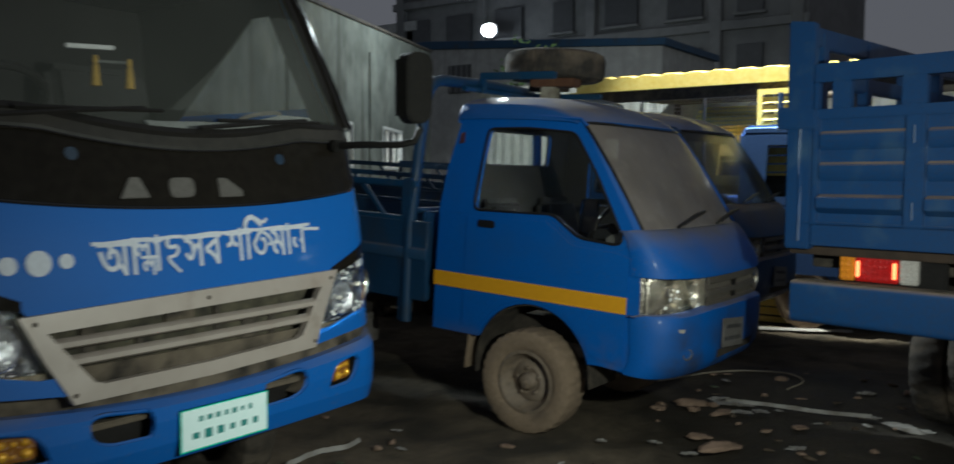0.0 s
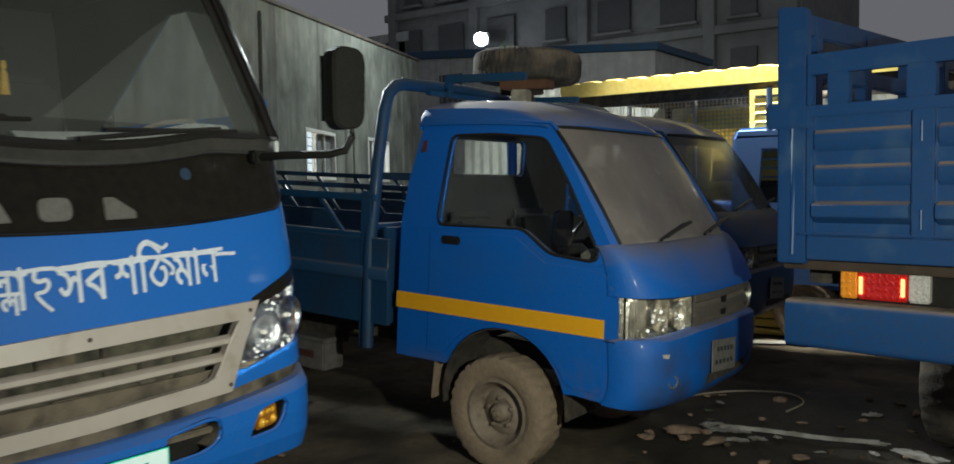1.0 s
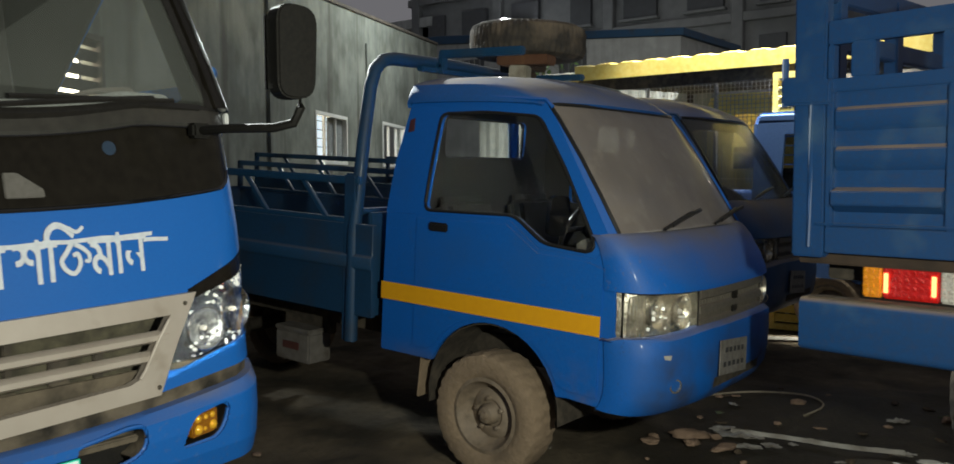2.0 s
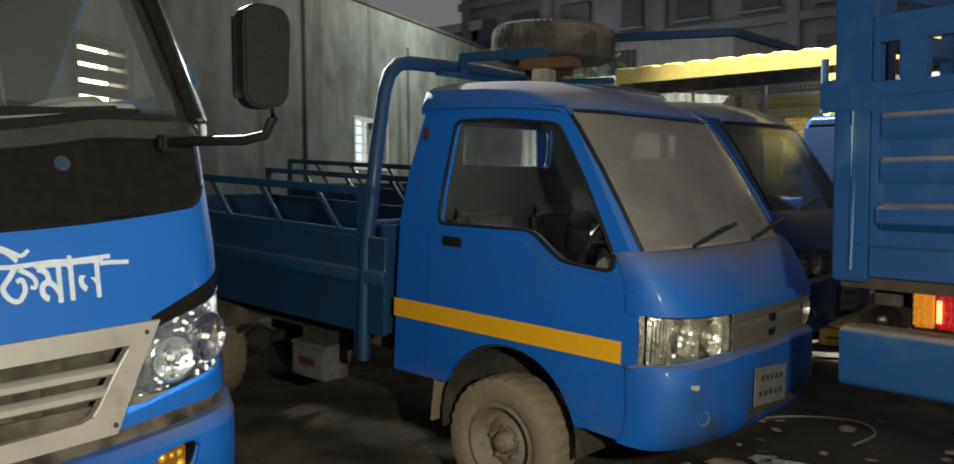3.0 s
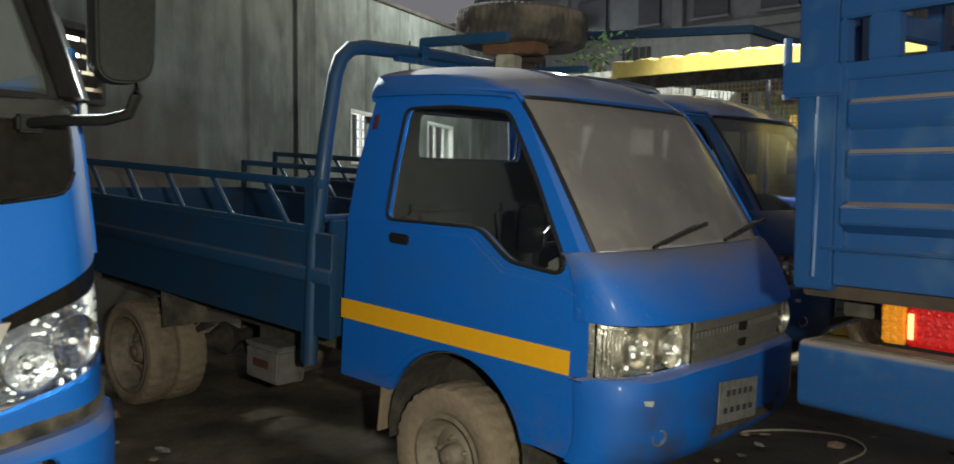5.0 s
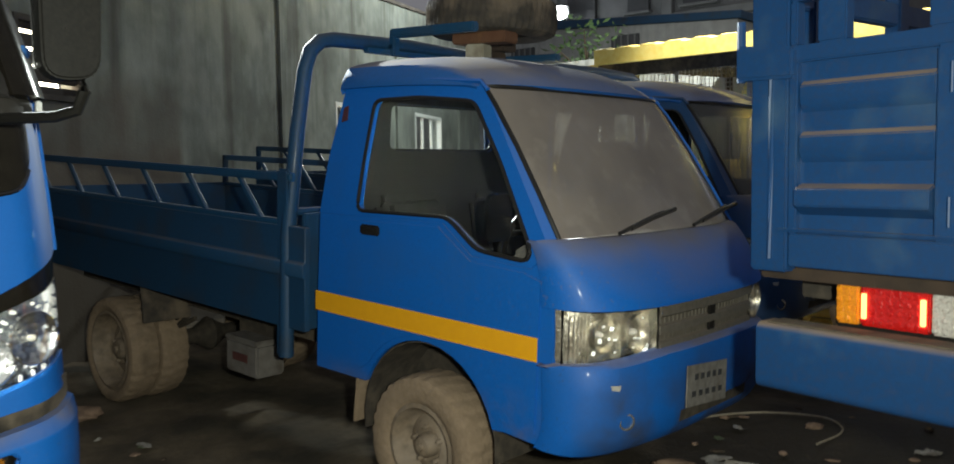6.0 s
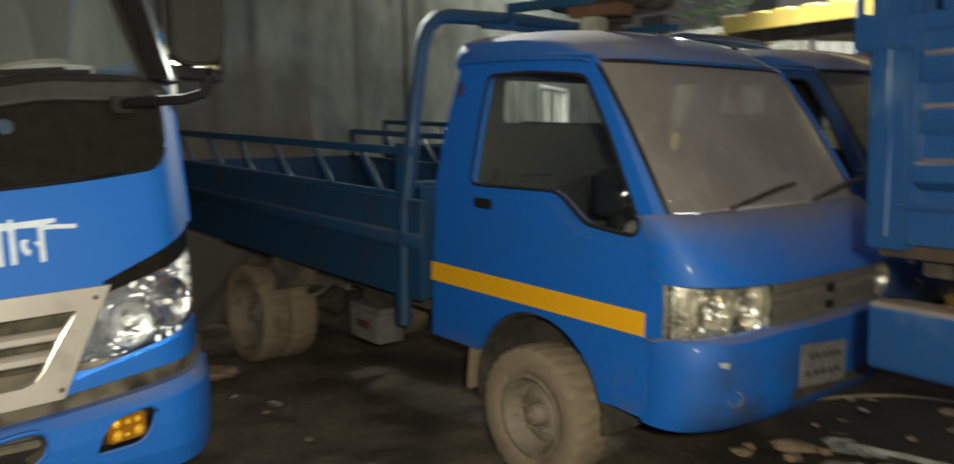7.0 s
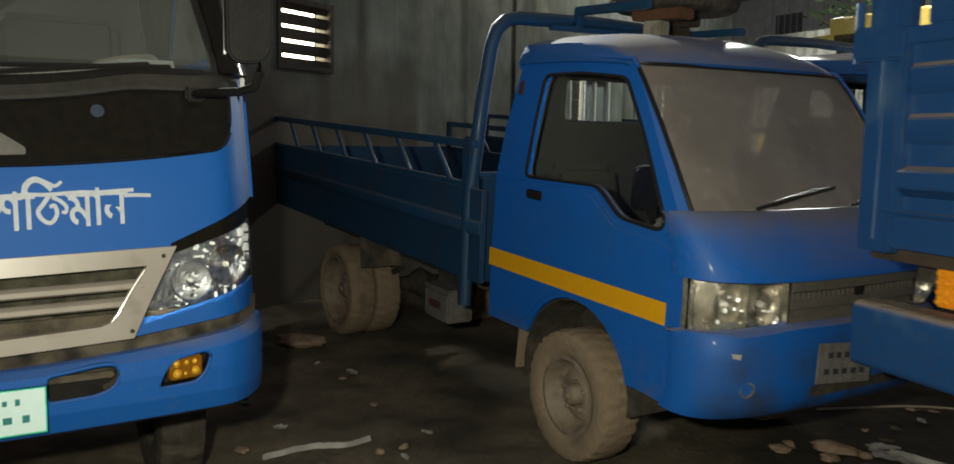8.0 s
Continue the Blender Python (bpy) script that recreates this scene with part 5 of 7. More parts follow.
pickup("small blue pickup truck with yellow side stripe and dusty roof")
far_pickup = pickup("blue pickup truck with a dusty roof, its paint darkened for shade, parked beside another pickup", spare=False, screen="dim_glass", paint="paint_shaded")
far_pickup.matrix_world = pose(-0.68, 2.85, 0.0) @ Matrix.Scale(1.06, 4)

# spare tyre lying on the rack over the cab, packed up with timber
sp = thing("spare_tyre", "worn dusty spare tyre lying flat on a roof rack", "tyre", NOSE @ pose(0.20, 1.0, 2.385))
prof = [(r, z * 0.98) for r, z in ((0.20, -0.085), (0.23, -0.105), (0.31, -0.105), (0.345, -0.085), (0.358, -0.05), (0.358, 0.05), (0.345, 0.085), (0.31, 0.105), (0.23, 0.105), (0.20, 0.085))]
casing = bm_lathe(prof, 240, None, True)
for v in casing.verts:
    q = math.hypot(v.co.x, v.co.y)
    if q > 0.34:
        k = int(round(math.atan2(v.co.y, v.co.x) / (2 * math.pi) * 240)) + (2 if v.co.z > 0 else 0)
        g = 0.005 if k % 4 < 2 else -0.009
        v.co.x, v.co.y = v.co.x * (1 + g / q), v.co.y * (1 + g / q)
part("casing", casing, "rubber", sp)
part("inner_tube_band", bm_lathe([(0.199, -0.07), (0.205, 0), (0.199, 0.07), (0.19, 0.06), (0.19, -0.06)], 32, None, True), "black", sp)
for x, y, z, size, turn, mt, word in ((0.33, 0.80, 2.252, (0.34, 0.13, 0.058), 6, "rust_plank", "rust-brown plank wedged under the spare tyre"), (0.29, 0.80, 2.163, (0.11, 0.10, 0.118), 12, "pale_block", "pale chipped block standing on the cab roof"),
                                      (0.06, 1.16, 2.252, (0.30, 0.12, 0.058), -4, "timber", "dark weathered plank under the spare tyre"), (0.08, 1.16, 2.163, (0.12, 0.10, 0.118), -8, "timber", "dark timber block standing on the cab roof")):
    single("timber_block", bm_box(size, (0, 0, 0), (0, 0, 0), 0.008), mt, word, "timber", "timber under the spare", m=NOSE @ pose(x, y, z, 0, 0, turn))


# ---- large blue truck cab facing the yard ----
BY, BH = -2.53, 0.985  # centre line and half width
big = thing("lorry", "large bright blue lorry cab with silver grille and white painted lettering", "truck", pose(0, BY, 0))


def face(y, x, corner=0.20, bow=0.035):
    """Depth of the rounded cab front at y from the centre line."""
    u = abs(y) / BH
    return x - bow * u * u - corner * max(0.0, (u - 0.80) / 0.20) ** 2.4


def front(profile, y0, y1, n=24, out=0.0):
    rows = []
    for x, z, c in profile:
        rows.append([(face(y0 + (y1 - y0) * i / n, x, c) + out, y0 + (y1 - y0) * i / n, z) for i in range(n + 1)])
    return rows


def belt(z):
    """Front profile of the cab: depth at the centre line by height."""
    pts = [(0.60, 0.985), (0.88, 1.0), (1.0, 0.985), (1.20, 0.975), (1.40, 0.95), (1.55, 0.915), (1.76, 0.865), (2.0, 0.77), (2.3, 0.65), (2.5, 0.55)]
    for (a, xa), (b, xb) in zip(pts, pts[1:]):
        if z <= b:
            return xa + (xb - xa) * (z - a) / (b - a)
    return pts[-1][1]


def zs(z0, z1, n):
    return [z0 + (z1 - z0) * i / n for i in range(n + 1)]


def black_edge(y):
    """Lower edge of the black panel: bows down to the middle, turns up round the corners."""
    u = abs(y) / BH
    e = 1.480 + 0.080 * u ** 2.2
    if u > 0.82:
        k = min(1.0, (u - 0.82) / 0.085)
        e += 0.12 * (1 - math.sqrt(max(0.0, 1 - k * k)))
    return e if u < 0.906 else 1.99 - 1.2 * (u - 0.906)


def glass_low(y):
    """Lower edge of the windscreen: bows down to the middle."""
    return min(1.80, 1.745 + 0.19 * y * y)


def panel_low(y):
    """Lower edge of the painted front: the grille's top in the middle, the headlight brow at the sides."""
    a = abs(y)
    return 1.14 if a < 0.60 else 1.14 + 0.08 * min(1, (a - 0.60) / 0.075) + 0.125 * max(0.0, (a - 0.675) / 0.28)


US = [-1, -0.985, -0.965, -0.945, -0.925, -0.907, -0.9055, -0.90, -0.89, -0.875, -0.86, -0.84, -0.82, -0.78, -0.72, -0.66, -0.6, -0.5, -0.4, -0.3, -0.2, -0.1]
US = US + [0] + [-u for u in US[::-1]]
# painted front skin below the black panel and up the cab corners
rows = [[(face(u * BH, belt(z), 0.20), u * BH, z) for u, z in ((u, panel_low(u * BH) + (black_edge(u * BH) - panel_low(u * BH)) * k / 8) for u in US)] for k in range(9)]
part("front_panel", bm_skin(rows, 0.012), "paint_big", big, "bright blue front panel")
inner = [u for u in US if abs(u) < 0.906]
rows = [[(face(u * BH, belt(z), 0.20) + 0.003, u * BH, z) for u, z in ((u, black_edge(u * BH) + (glass_low(u * BH) - 0.015 - black_edge(u * BH)) * k / 6) for u in inner)] for k in range(7)]
part("cowl_panel", bm_skin(rows, 0.012), "black_gloss", big, "glossy black panel under the windscreen")
part("cowl_lip", bm_tube([(face(u * BH, belt(black_edge(u * BH)), 0.20) + 0.001, u * BH, black_edge(u * BH)) for u in inner if abs(u) < 0.9], 0.007, 8), "wet_black", big, "glossy black edge strip")
for s in (-1, 1):
    ys = [0.50 + 0.465 * i / 14 for i in range(15)]
    rows = [[(face(s * y, belt(z), 0.20) + 0.002, s * y, z) for y, z in ((y, bot + (top - bot) * k / 3) for y, bot, top in
             ((y, 0.905 + 0.055 * (y - 0.5) / 0.465, 0.968 + 0.085 * max(0.0, (y - 0.60) / 0.355)) for y in ys))] for k in range(4)]
    part("lower_panel", bm_skin(rows, 0.012), "paint_big", big, "blue strip under the headlight")
    part("corner_panel", bm_skin([[(face(s * BH, belt(z), 0.20) - 0.30 * k, s * (BH - 0.003), z) for z in zs(1.35, 1.92, 8)] for k in range(6)], 0.012), "paint_big", big)
    part("sticker", bm_lathe([(0.022, 0), (0.022, 0.003), (0, 0.003)], 16, pose(belt(1.66) - 0.006, s * 0.43, 1.66, 0, 77, 0)), "sticker", big, "small round blue sticker")
# windscreen and its black pillars
glass_rows = [[(face(y, belt(glass_low(y)), 0.16, 0.05), y, glass_low(y)) for y in (0.845 * (-1 + i / 12) for i in range(25))]]
glass_rows += [[(face(y, belt(z), 0.16, 0.05), y, z) for y in (hw * (-1 + i / 12) for i in range(25))] for z, hw in ((1.95, 0.82), (2.1, 0.79), (2.3, 0.75), (2.46, 0.72))]
gl = part("windscreen", bm_skin(glass_rows, 0.005), "haze_glass", big, "large clear windscreen")
gl.visible_shadow = False
# pale film painted over the corner of the glass to brighten what shows there
rows = []
for k in range(13):
    z = 1.83 + 0.45 * k / 12
    lo, hi = -0.035 + 1.36 * (z - 1.83) + 0.05 * max(0.0, (z - 2.15) / 0.13) ** 2, 0.838 - 0.19 * (z - 1.80)
    rows.append([(face(y, belt(z), 0.16, 0.05) + 0.004, y, z) for y in (lo + (max(hi, lo + 0.02) - lo) * i / 12 for i in range(13))])
film = part("haze_film", bm_skin(rows, 0.001), "haze_film", big, "pale film painting in the brighter corner of the windscreen")
film.visible_shadow = False
for s in (-1, 1):
    k = 0 if s < 0 else -1
    rows = [[r[k] for r in glass_rows],
            [(x - 0.015, y + s * 0.05, z) for x, y, z in (r[k] for r in glass_rows)],
            [(x - 0.08, y + s * 0.103, z) for x, y, z in (r[k] for r in glass_rows)],
            [(x - 0.16, y + s * 0.116, z) for x, y, z in (r[k] for r in glass_rows)]]
    part("windscreen_pillar", bm_skin(rows, 0.03), "black_gloss", big, "black windscreen pillar")
for s in (-1, 1):
    k = 0 if s < 0 else -1
    part("pillar_seam", bm_tube([(x - 0.078, y + s * 0.106, z) for x, y, z in (r[k] for r in glass_rows)], 0.005, 6), "seam_grey", big, "thin grey seam along the pillar")
    part("marker_lamp", bm_lathe([(0.024, -0.06), (0.026, -0.01), (0.022, 0.008), (0.012, 0.014), (0, 0.015)], 16, pose(0.705, s * 0.928, 1.945, 0, 90, s * 10)), "marker_blue", big, "small blue marker on the pillar")
    part("seam_clip", bm_box((0.02, 0.016, 0.05), (0.752, s * 0.950, 1.775), (-4 * s, -8, 0), 0.004), "white_frame", big, "bright metal clip at the foot of the seam")
edge = glass_rows[0] + [r[-1] for r in glass_rows[1:]] + glass_rows[-1][::-1][1:] + [r[0] for r in glass_rows[::-1][1:-1]]
part("windscreen_seal", bm_tube(edge, 0.02, 6, True), "black", big)
part("cowl_seal", bm_skin([[(face(y, belt(glass_low(y) + dz), 0.18) + dx, y, glass_low(y) + dz) for y in (0.93 * (-1 + i / 14) for i in range(29))] for dz, dx in ((-0.062, 0.010), (-0.05, 0.016), (-0.02, 0.008), (0.012, 0.004))], 0.02), "cowl_dust", big, "dusty black cowl under the windscreen")
part("cowl_strip", bm_tube([(face(y, belt(glass_low(y) - 0.064), 0.18) + 0.014, y, glass_low(y) - 0.064) for y in (0.90 * (-1 + i / 14) for i in range(29))], 0.004, 6), "wet_black", big, "glossy black strip")
for y in (-0.70, 0.05):
    wp = part("wiper", bm_tube([(belt(1.77) + 0.03, y, 1.765), (belt(1.80) + 0.028, y + 0.3, 1.80), (belt(1.84) + 0.022, y + 0.55, 1.825)], 0.009, 6), "black", big, "black wiper")
    part("wiper_blade", bm_tube([(belt(1.81) + 0.022, y + 0.10, 1.80), (belt(1.83) + 0.022, y + 0.62, 1.82)], 0.008, 6), "black", wp)
# cab shell behind the glass
part("roof", bm_skin([[(x, -0.80 + 1.6 * i / 12, z + 0.05 * (1 - (i / 6 - 1) ** 2)) for i in range(13)] for x, z in ((0.60, 2.47), (0.45, 2.55), (0.1, 2.58), (-0.5, 2.57), (-0.66, 2.50))], 0.03), "paint_big", big)
for s in (-1, 1):
    o = [(0.42, s * 0.955, 1.02), (0.66, s * 0.955, 1.40), (0.74, s * 0.945, 1.75), (0.42, s * 0.83, 2.5), (-0.66, s * 0.83, 2.5), (-0.70, s * 0.95, 1.75), (-0.70, s * 0.955, 1.02)]
    i = [(0.10, s * 0.945, 1.80), (0.50, s * 0.945, 1.80), (0.60, s * 0.935, 1.84), (0.40, s * 0.85, 2.38), (0.26, s * 0.85, 2.38), (-0.58, s * 0.945, 1.84), (-0.4, s * 0.945, 1.80)]
    part("door_lining", bm_ring([(x - 0.01, y - 0.03 * s, z) for x, y, z in o], [(0.03 + (x - 0.03) * 0.91, y - 0.016 * s, 2.06 + (z - 2.06) * 0.89) for x, y, z in i], (0, -0.012 * s, 0)), "black", big)
    part("door", bm_ring(o, i, (0, -0.010 * s, 0)), "paint_big", big)
    p = part("side_window", bm_prism([(x, y - 0.01 * s, z) for x, y, z in i], (0, -0.004 * s, 0)), "glass", big)
    p.visible_shadow = False
for s in (-1, 1):
    part("window_sill", bm_box((1.32, 0.05, 0.16), (0.02, s * 0.905, 1.765), (0, 0, 0), 0.008), "black", big)
part("back_wall", bm_prism([(-0.68, -0.93, 0.75), (-0.68, 0.93, 0.75), (-0.68, 0.80, 2.5), (-0.68, -0.80, 2.5)], (0.03, 0, 0)), "black", big)
part("roof_lining", bm_box((1.1, 1.5, 0.02), (-0.05, 0, 2.46), (0, 0, 0), 0.004), "black", big)
part("cab_floor", bm_box((1.3, 1.8, 0.04), (0.05, 0, 0.98), (0, 0, 0), 0.005), "undercarriage", big)
part("dashboard", bm_prism([(0.78, -0.86, 1.25), (0.79, -0.86, 1.735), (0.70, -0.86, 1.780), (0.42, -0.86, 1.775), (0.36, -0.86, 1.60), (0.42, -0.86, 1.25)], (0, 1.72, 0), 0.03), "dash_pale", big, "pale dusty dashboard")
part("dash_strip", bm_skin([[(belt(glass_low(y)) + dx, y, glass_low(y) + dz + 0.003 * math.sin(13 * y)) for y in (-0.10 + 0.80 * i / 18 for i in range(19))] for dx, dz in ((-0.05, 0.018), (-0.065, 0.032), (-0.085, 0.046))], 0.004), "dash_strip", big, "pale strip along the dashboard")
part("instrument_hood", bm_tube(smooth_line([(0.62, 0.43, 1.78), (0.62, 0.445, 1.825), (0.62, 0.52, 1.853), (0.62, 0.61, 1.867), (0.62, 0.665, 1.862), (0.62, 0.69, 1.78)]), 0.010, 6), "dash", big, "grey rounded instrument hood")
sw = part("steering_wheel", bm_tube([(0.28 + 0.21 * math.cos(a) * 0.75, -0.43 + 0.22 * math.sin(a), 1.86 + 0.21 * math.cos(a) * 0.55) for a in (2 * math.pi * k / 28 for k in range(28))], 0.016, 8, True), "black", big, "black steering wheel")
part("steering_column", bm_tube([(0.28, -0.43, 1.86), (0.46, -0.43, 1.60)], 0.03, 8), "black", sw)
for y in (-0.48, 0.43):
    st = part("seat", bm_box((0.5, 0.55, 0.18), (-0.10, y, 1.45), (0, -5, 0), 0.05, 3), "cloth", big, "dark cab seat")
    part("backrest", bm_box((0.15, 0.52, 0.65), (-0.40, y, 1.80), (0, -12, 0), 0.05, 3), "cloth", st)
# hanging ornaments behind the glass
for y, z in ((-0.13, 1.965), (0.008, 1.965)):
    tz = part("tassel", bm_lathe([(0.0, 0.075), (0.008, 0.07), (0.011, 0.05), (0.007, 0.042), (0.012, 0.03), (0.018, -0.04), (0.0, -0.045)], 12, pose(0.52, y, z)), "tassel", big, "hanging yellow tassel")
    part("cord", bm_tube([(0.52, y, z + 0.07), (0.50, y, z + 0.50)], 0.002, 5), "black", tz)
part("ornament_bar", bm_box((0.02, 0.19, 0.016), (0.52, -0.15, 2.065), (4, 0, 0), 0.004), "white_frame", big, "white strip hanging inside the windscreen")
part("ornament_bar", bm_box((0.016, 0.13, 0.010), (0.52, -0.07, 2.018), (3, 0, 0), 0.003), "dash_pale", big, "narrow pale strip above the tassels")
part("sun_visor", bm_box((0.02, 0.5, 0.16), (0.48, -0.42, 2.40), (0, 25, 0), 0.008), "dash", big)
# silver grille: frame, bars, bolts
gr = part("grille", bm_skin(front([(belt(1.17) - 0.10, 1.17, 0.05), (belt(1.04) - 0.085, 1.04, 0.05), (belt(0.90) - 0.10, 0.90, 0.05)], -0.60, 0.60, 12), 0.01), "grille_dirt", big, "dirty recess behind the grille")
for y, z, w, h in ((-0.40, 1.06, 0.05, 0.10), (-0.22, 1.00, 0.03, 0.16), (-0.06, 1.09, 0.12, 0.06), (0.10, 1.07, 0.025, 0.12), (0.24, 1.02, 0.06, 0.10), (0.36, 1.00, 0.03, 0.12), (0.02, 0.965, 0.20, 0.025)):
    part("radiator_stay", bm_box((0.02, w, h), (face(y, belt(z), 0.05) - 0.075, y, z), (0, 0, 0), 0.004), "undercarriage" if w < 0.1 else "grime", gr)
o = [(-0.655, 1.165), (0.0, 1.190), (0.655, 1.205), (0.575, 1.05), (0.520, 0.935), (0.505, 0.905), (0.465, 0.9035), (0.0, 0.885), (-0.465, 0.8805), (-0.505, 0.880), (-0.520, 0.908), (-0.585, 1.02)]
i = [(-0.575, 1.110), (0.0, 1.130), (0.555, 1.145), (0.49, 1.05), (0.452, 0.985), (0.435, 0.964), (0.402, 0.953), (0.0, 0.935), (-0.402, 0.930), (-0.436, 0.940), (-0.455, 0.962), (-0.50, 1.02)]
part("grille_frame", bm_ring([(face(y, belt(z)) + 0.022, y, z) for y, z in o], [(face(y, belt(z)) + 0.026, y, z) for y, z in i], (-0.03, 0, 0)), "silver", big, "silver painted grille frame")
for z, hw in ((1.075, 0.545), (1.018, 0.50)):
    part("grille_bar", bm_skin([[(face(y, belt(z)) + 0.012 + dx, y, z + dz + 0.012 * y) for y in (hw * (-1 + k / 8) for k in range(17))] for dz, dx in ((0.011, -0.012), (0.009, -0.002), (0.003, 0.006), (-0.004, 0.006), (-0.009, -0.002), (-0.011, -0.012))], 0.008), "silver", gr, "silver grille bar")
part("grille_lip", bm_tube([(face(y, belt(z)) + 0.026, y, z) for y, z in ((0.548, 1.132), (0.515, 1.085), (0.49, 1.045), (0.458, 0.99), (0.437, 0.966))], 0.006, 8), "silver", gr)
for y, z in ((-0.61, 1.142), (0.0, 1.16), (0.61, 1.175), (0.50, 0.93), (-0.50, 0.908)):
    part("bolt", bm_lathe([(0.0075, 0), (0.0075, 0.004), (0.005, 0.007), (0, 0.007)], 8, pose(face(y, belt(z)) + 0.022, y, z, 0, 90, 0)), "undercarriage", gr)
# headlights
def bm_facet_cup(r, m):
    """A shallow cup of pressed flat facets, each tipped a little differently, with a plain collar."""
    rnd = random.Random(int(r * 1000))
    bm = bmesh.new()
    rad = [1.0, 0.80, 0.58, 0.36, 0.12]
    dep = [0.0, -0.012, -0.019, -0.023, -0.025]
    for a in range(4):
        n = (20, 16, 12, 8)[a]
        for k in range(n):
            tip = [rnd.uniform(-0.004, 0.004) for q in range(4)]
            corner = [(rad[a], k), (rad[a], k + 1), (rad[a + 1], k + 1), (rad[a + 1], k)]
            vs = []
            for j, (u, q) in enumerate(corner):
                w = 2 * math.pi * (q + 0.5 * (a % 2)) / n
                vs.append(bm.verts.new((r * u * math.cos(w), r * u * math.sin(w), dep[a + j // 2] + tip[j])))
            bm.faces.new(vs)
    back = bm_lathe([(r, 0.0), (r, -0.034), (0, -0.034)], 20)
    out = bm_join(bm, back)
    bmesh.ops.transform(out, matrix=m, verts=out.verts)
    return out


for s in (-1, 1):
    def lampside(z, y):
        return (face(y, belt(z), 0.22), y, z)
    rows = [[lampside(1.178 + 0.097 * k / 8, s * (0.640 + 0.315 * k / 8)) for k in range(9)],
            [lampside(1.075 + 0.055 * k / 8, s * (0.585 + 0.375 * k / 8)) for k in range(9)],
            [lampside(0.945 + 0.095 * k / 8, s * (0.540 + 0.415 * k / 8)) for k in range(9)]]
    h = part("headlight", bm_skin([[(x - 0.04, y, z) for x, y, z in r] for r in rows], 0.004), "dark_chrome", big, "large clear headlight with chrome reflectors")
    part("brow", bm_skin([[(x + 0.003, y, z) for x, y, z in rows[0]], [(x + 0.002, y, z + 0.035 + 0.035 * i / 8) for i, (x, y, z) in enumerate(rows[0])]], 0.006), "black_gloss", big, "black strip above the headlight")
    for y, z, r, mt in ((0.708, 1.078, 0.070, "pale_cup"), (0.838, 1.125, 0.074, "bright_cup")):
        slope = (face(y + 0.01, belt(z), 0.22) - face(y - 0.01, belt(z), 0.22)) / 0.02
        m = pose(face(s * y, belt(z), 0.22) - 0.012, s * y, z, 0, 88, s * 0.6 * math.degrees(math.atan(-slope)))
        part("reflector_cup", bm_facet_cup(r, m), mt, h)
        part("cup_rim", bm_tube([m @ Vector((r * math.cos(q), r * math.sin(q), 0.0)) for q in (2 * math.pi * k / 24 for k in range(24))], 0.004, 6, True), "chrome", h)
        part("bulb", bm_lathe([(0.009, -0.022), (0.010, -0.006), (0.006, 0.0), (0, 0.002)], 12, m), "clear_white", h)
    # pressed facets; the near-white ones also paint in glints
    random.seed(5)
    for k in range(5):
        for j in range(2):
            y, z = 0.905 + 0.03 * j, 1.085 + 0.036 * k + 0.012 * j
            part("side_facet", bm_box((0.012, 0.024, 0.03), (face(s * y, belt(z), 0.22) - 0.022, s * y, z), (random.uniform(-14, 14), random.uniform(-14, 14), s * random.uniform(10, 45)), 0.003), "facet", h)
    for k in range(7):
        y = 0.775 + 0.018 * k
        part("lower_facet", bm_box((0.010, 0.012, 0.022), (face(s * y, belt(1.02), 0.22) - 0.02, s * y, 1.015 + 0.004 * k), (0, random.uniform(-12, 12), s * random.uniform(5, 35)), 0.003), "facet" if k % 2 else "dark_chrome", h)
    for k in range(26):
        q, w = random.uniform(0, 1), random.uniform(0, 1)
        y, z = 0.575 + 0.20 * q, 0.975 + 0.035 * q + 0.055 * w
        part("facet", bm_box((0.008, random.uniform(0.008, 0.02), random.uniform(0.006, 0.012)), (face(s * y, belt(z), 0.22) - 0.024, s * y, z), (random.uniform(-30, 30), random.uniform(-25, 25), s * random.uniform(-10, 40)), 0.002), "chrome" if k % 3 else "facet", h)
    for k in range(46):
        q, w = random.uniform(0, 1), random.uniform(0, 1)
        y, z = 0.66 + 0.25 * q, 1.0 + 0.05 * q + (0.17 + 0.05 * q) * w
        if min(math.hypot(y - 0.712, z - 1.075) - 0.066, math.hypot(y - 0.832, z - 1.125) - 0.072) > 0.004:
            part("facet", bm_box((0.008, random.uniform(0.010, 0.026), random.uniform(0.006, 0.013)), (face(s * y, belt(z), 0.22) - 0.026, s * y, z), (random.uniform(-30, 30), random.uniform(-20, 20), s * random.uniform(0, 45)), 0.002), "facet", h)
    part("lamp_shelf", bm_skin([[(x - 0.02, y, z) for x, y, z in (lampside(0.985 + 0.07 * k / 8, s * (0.63 + 0.30 * k / 8)) for k in range(9))], [(x - 0.04, y, z + 0.03) for x, y, z in (lampside(0.985 + 0.07 * k / 8, s * (0.63 + 0.30 * k / 8)) for k in range(9))]], 0.004), "dark_chrome", h)
    ln = part("lens", bm_skin([[(x + 0.004, y, z) for x, y, z in r] for r in rows], 0.003), "lens", h, "clear lens")
    ln.visible_shadow = False
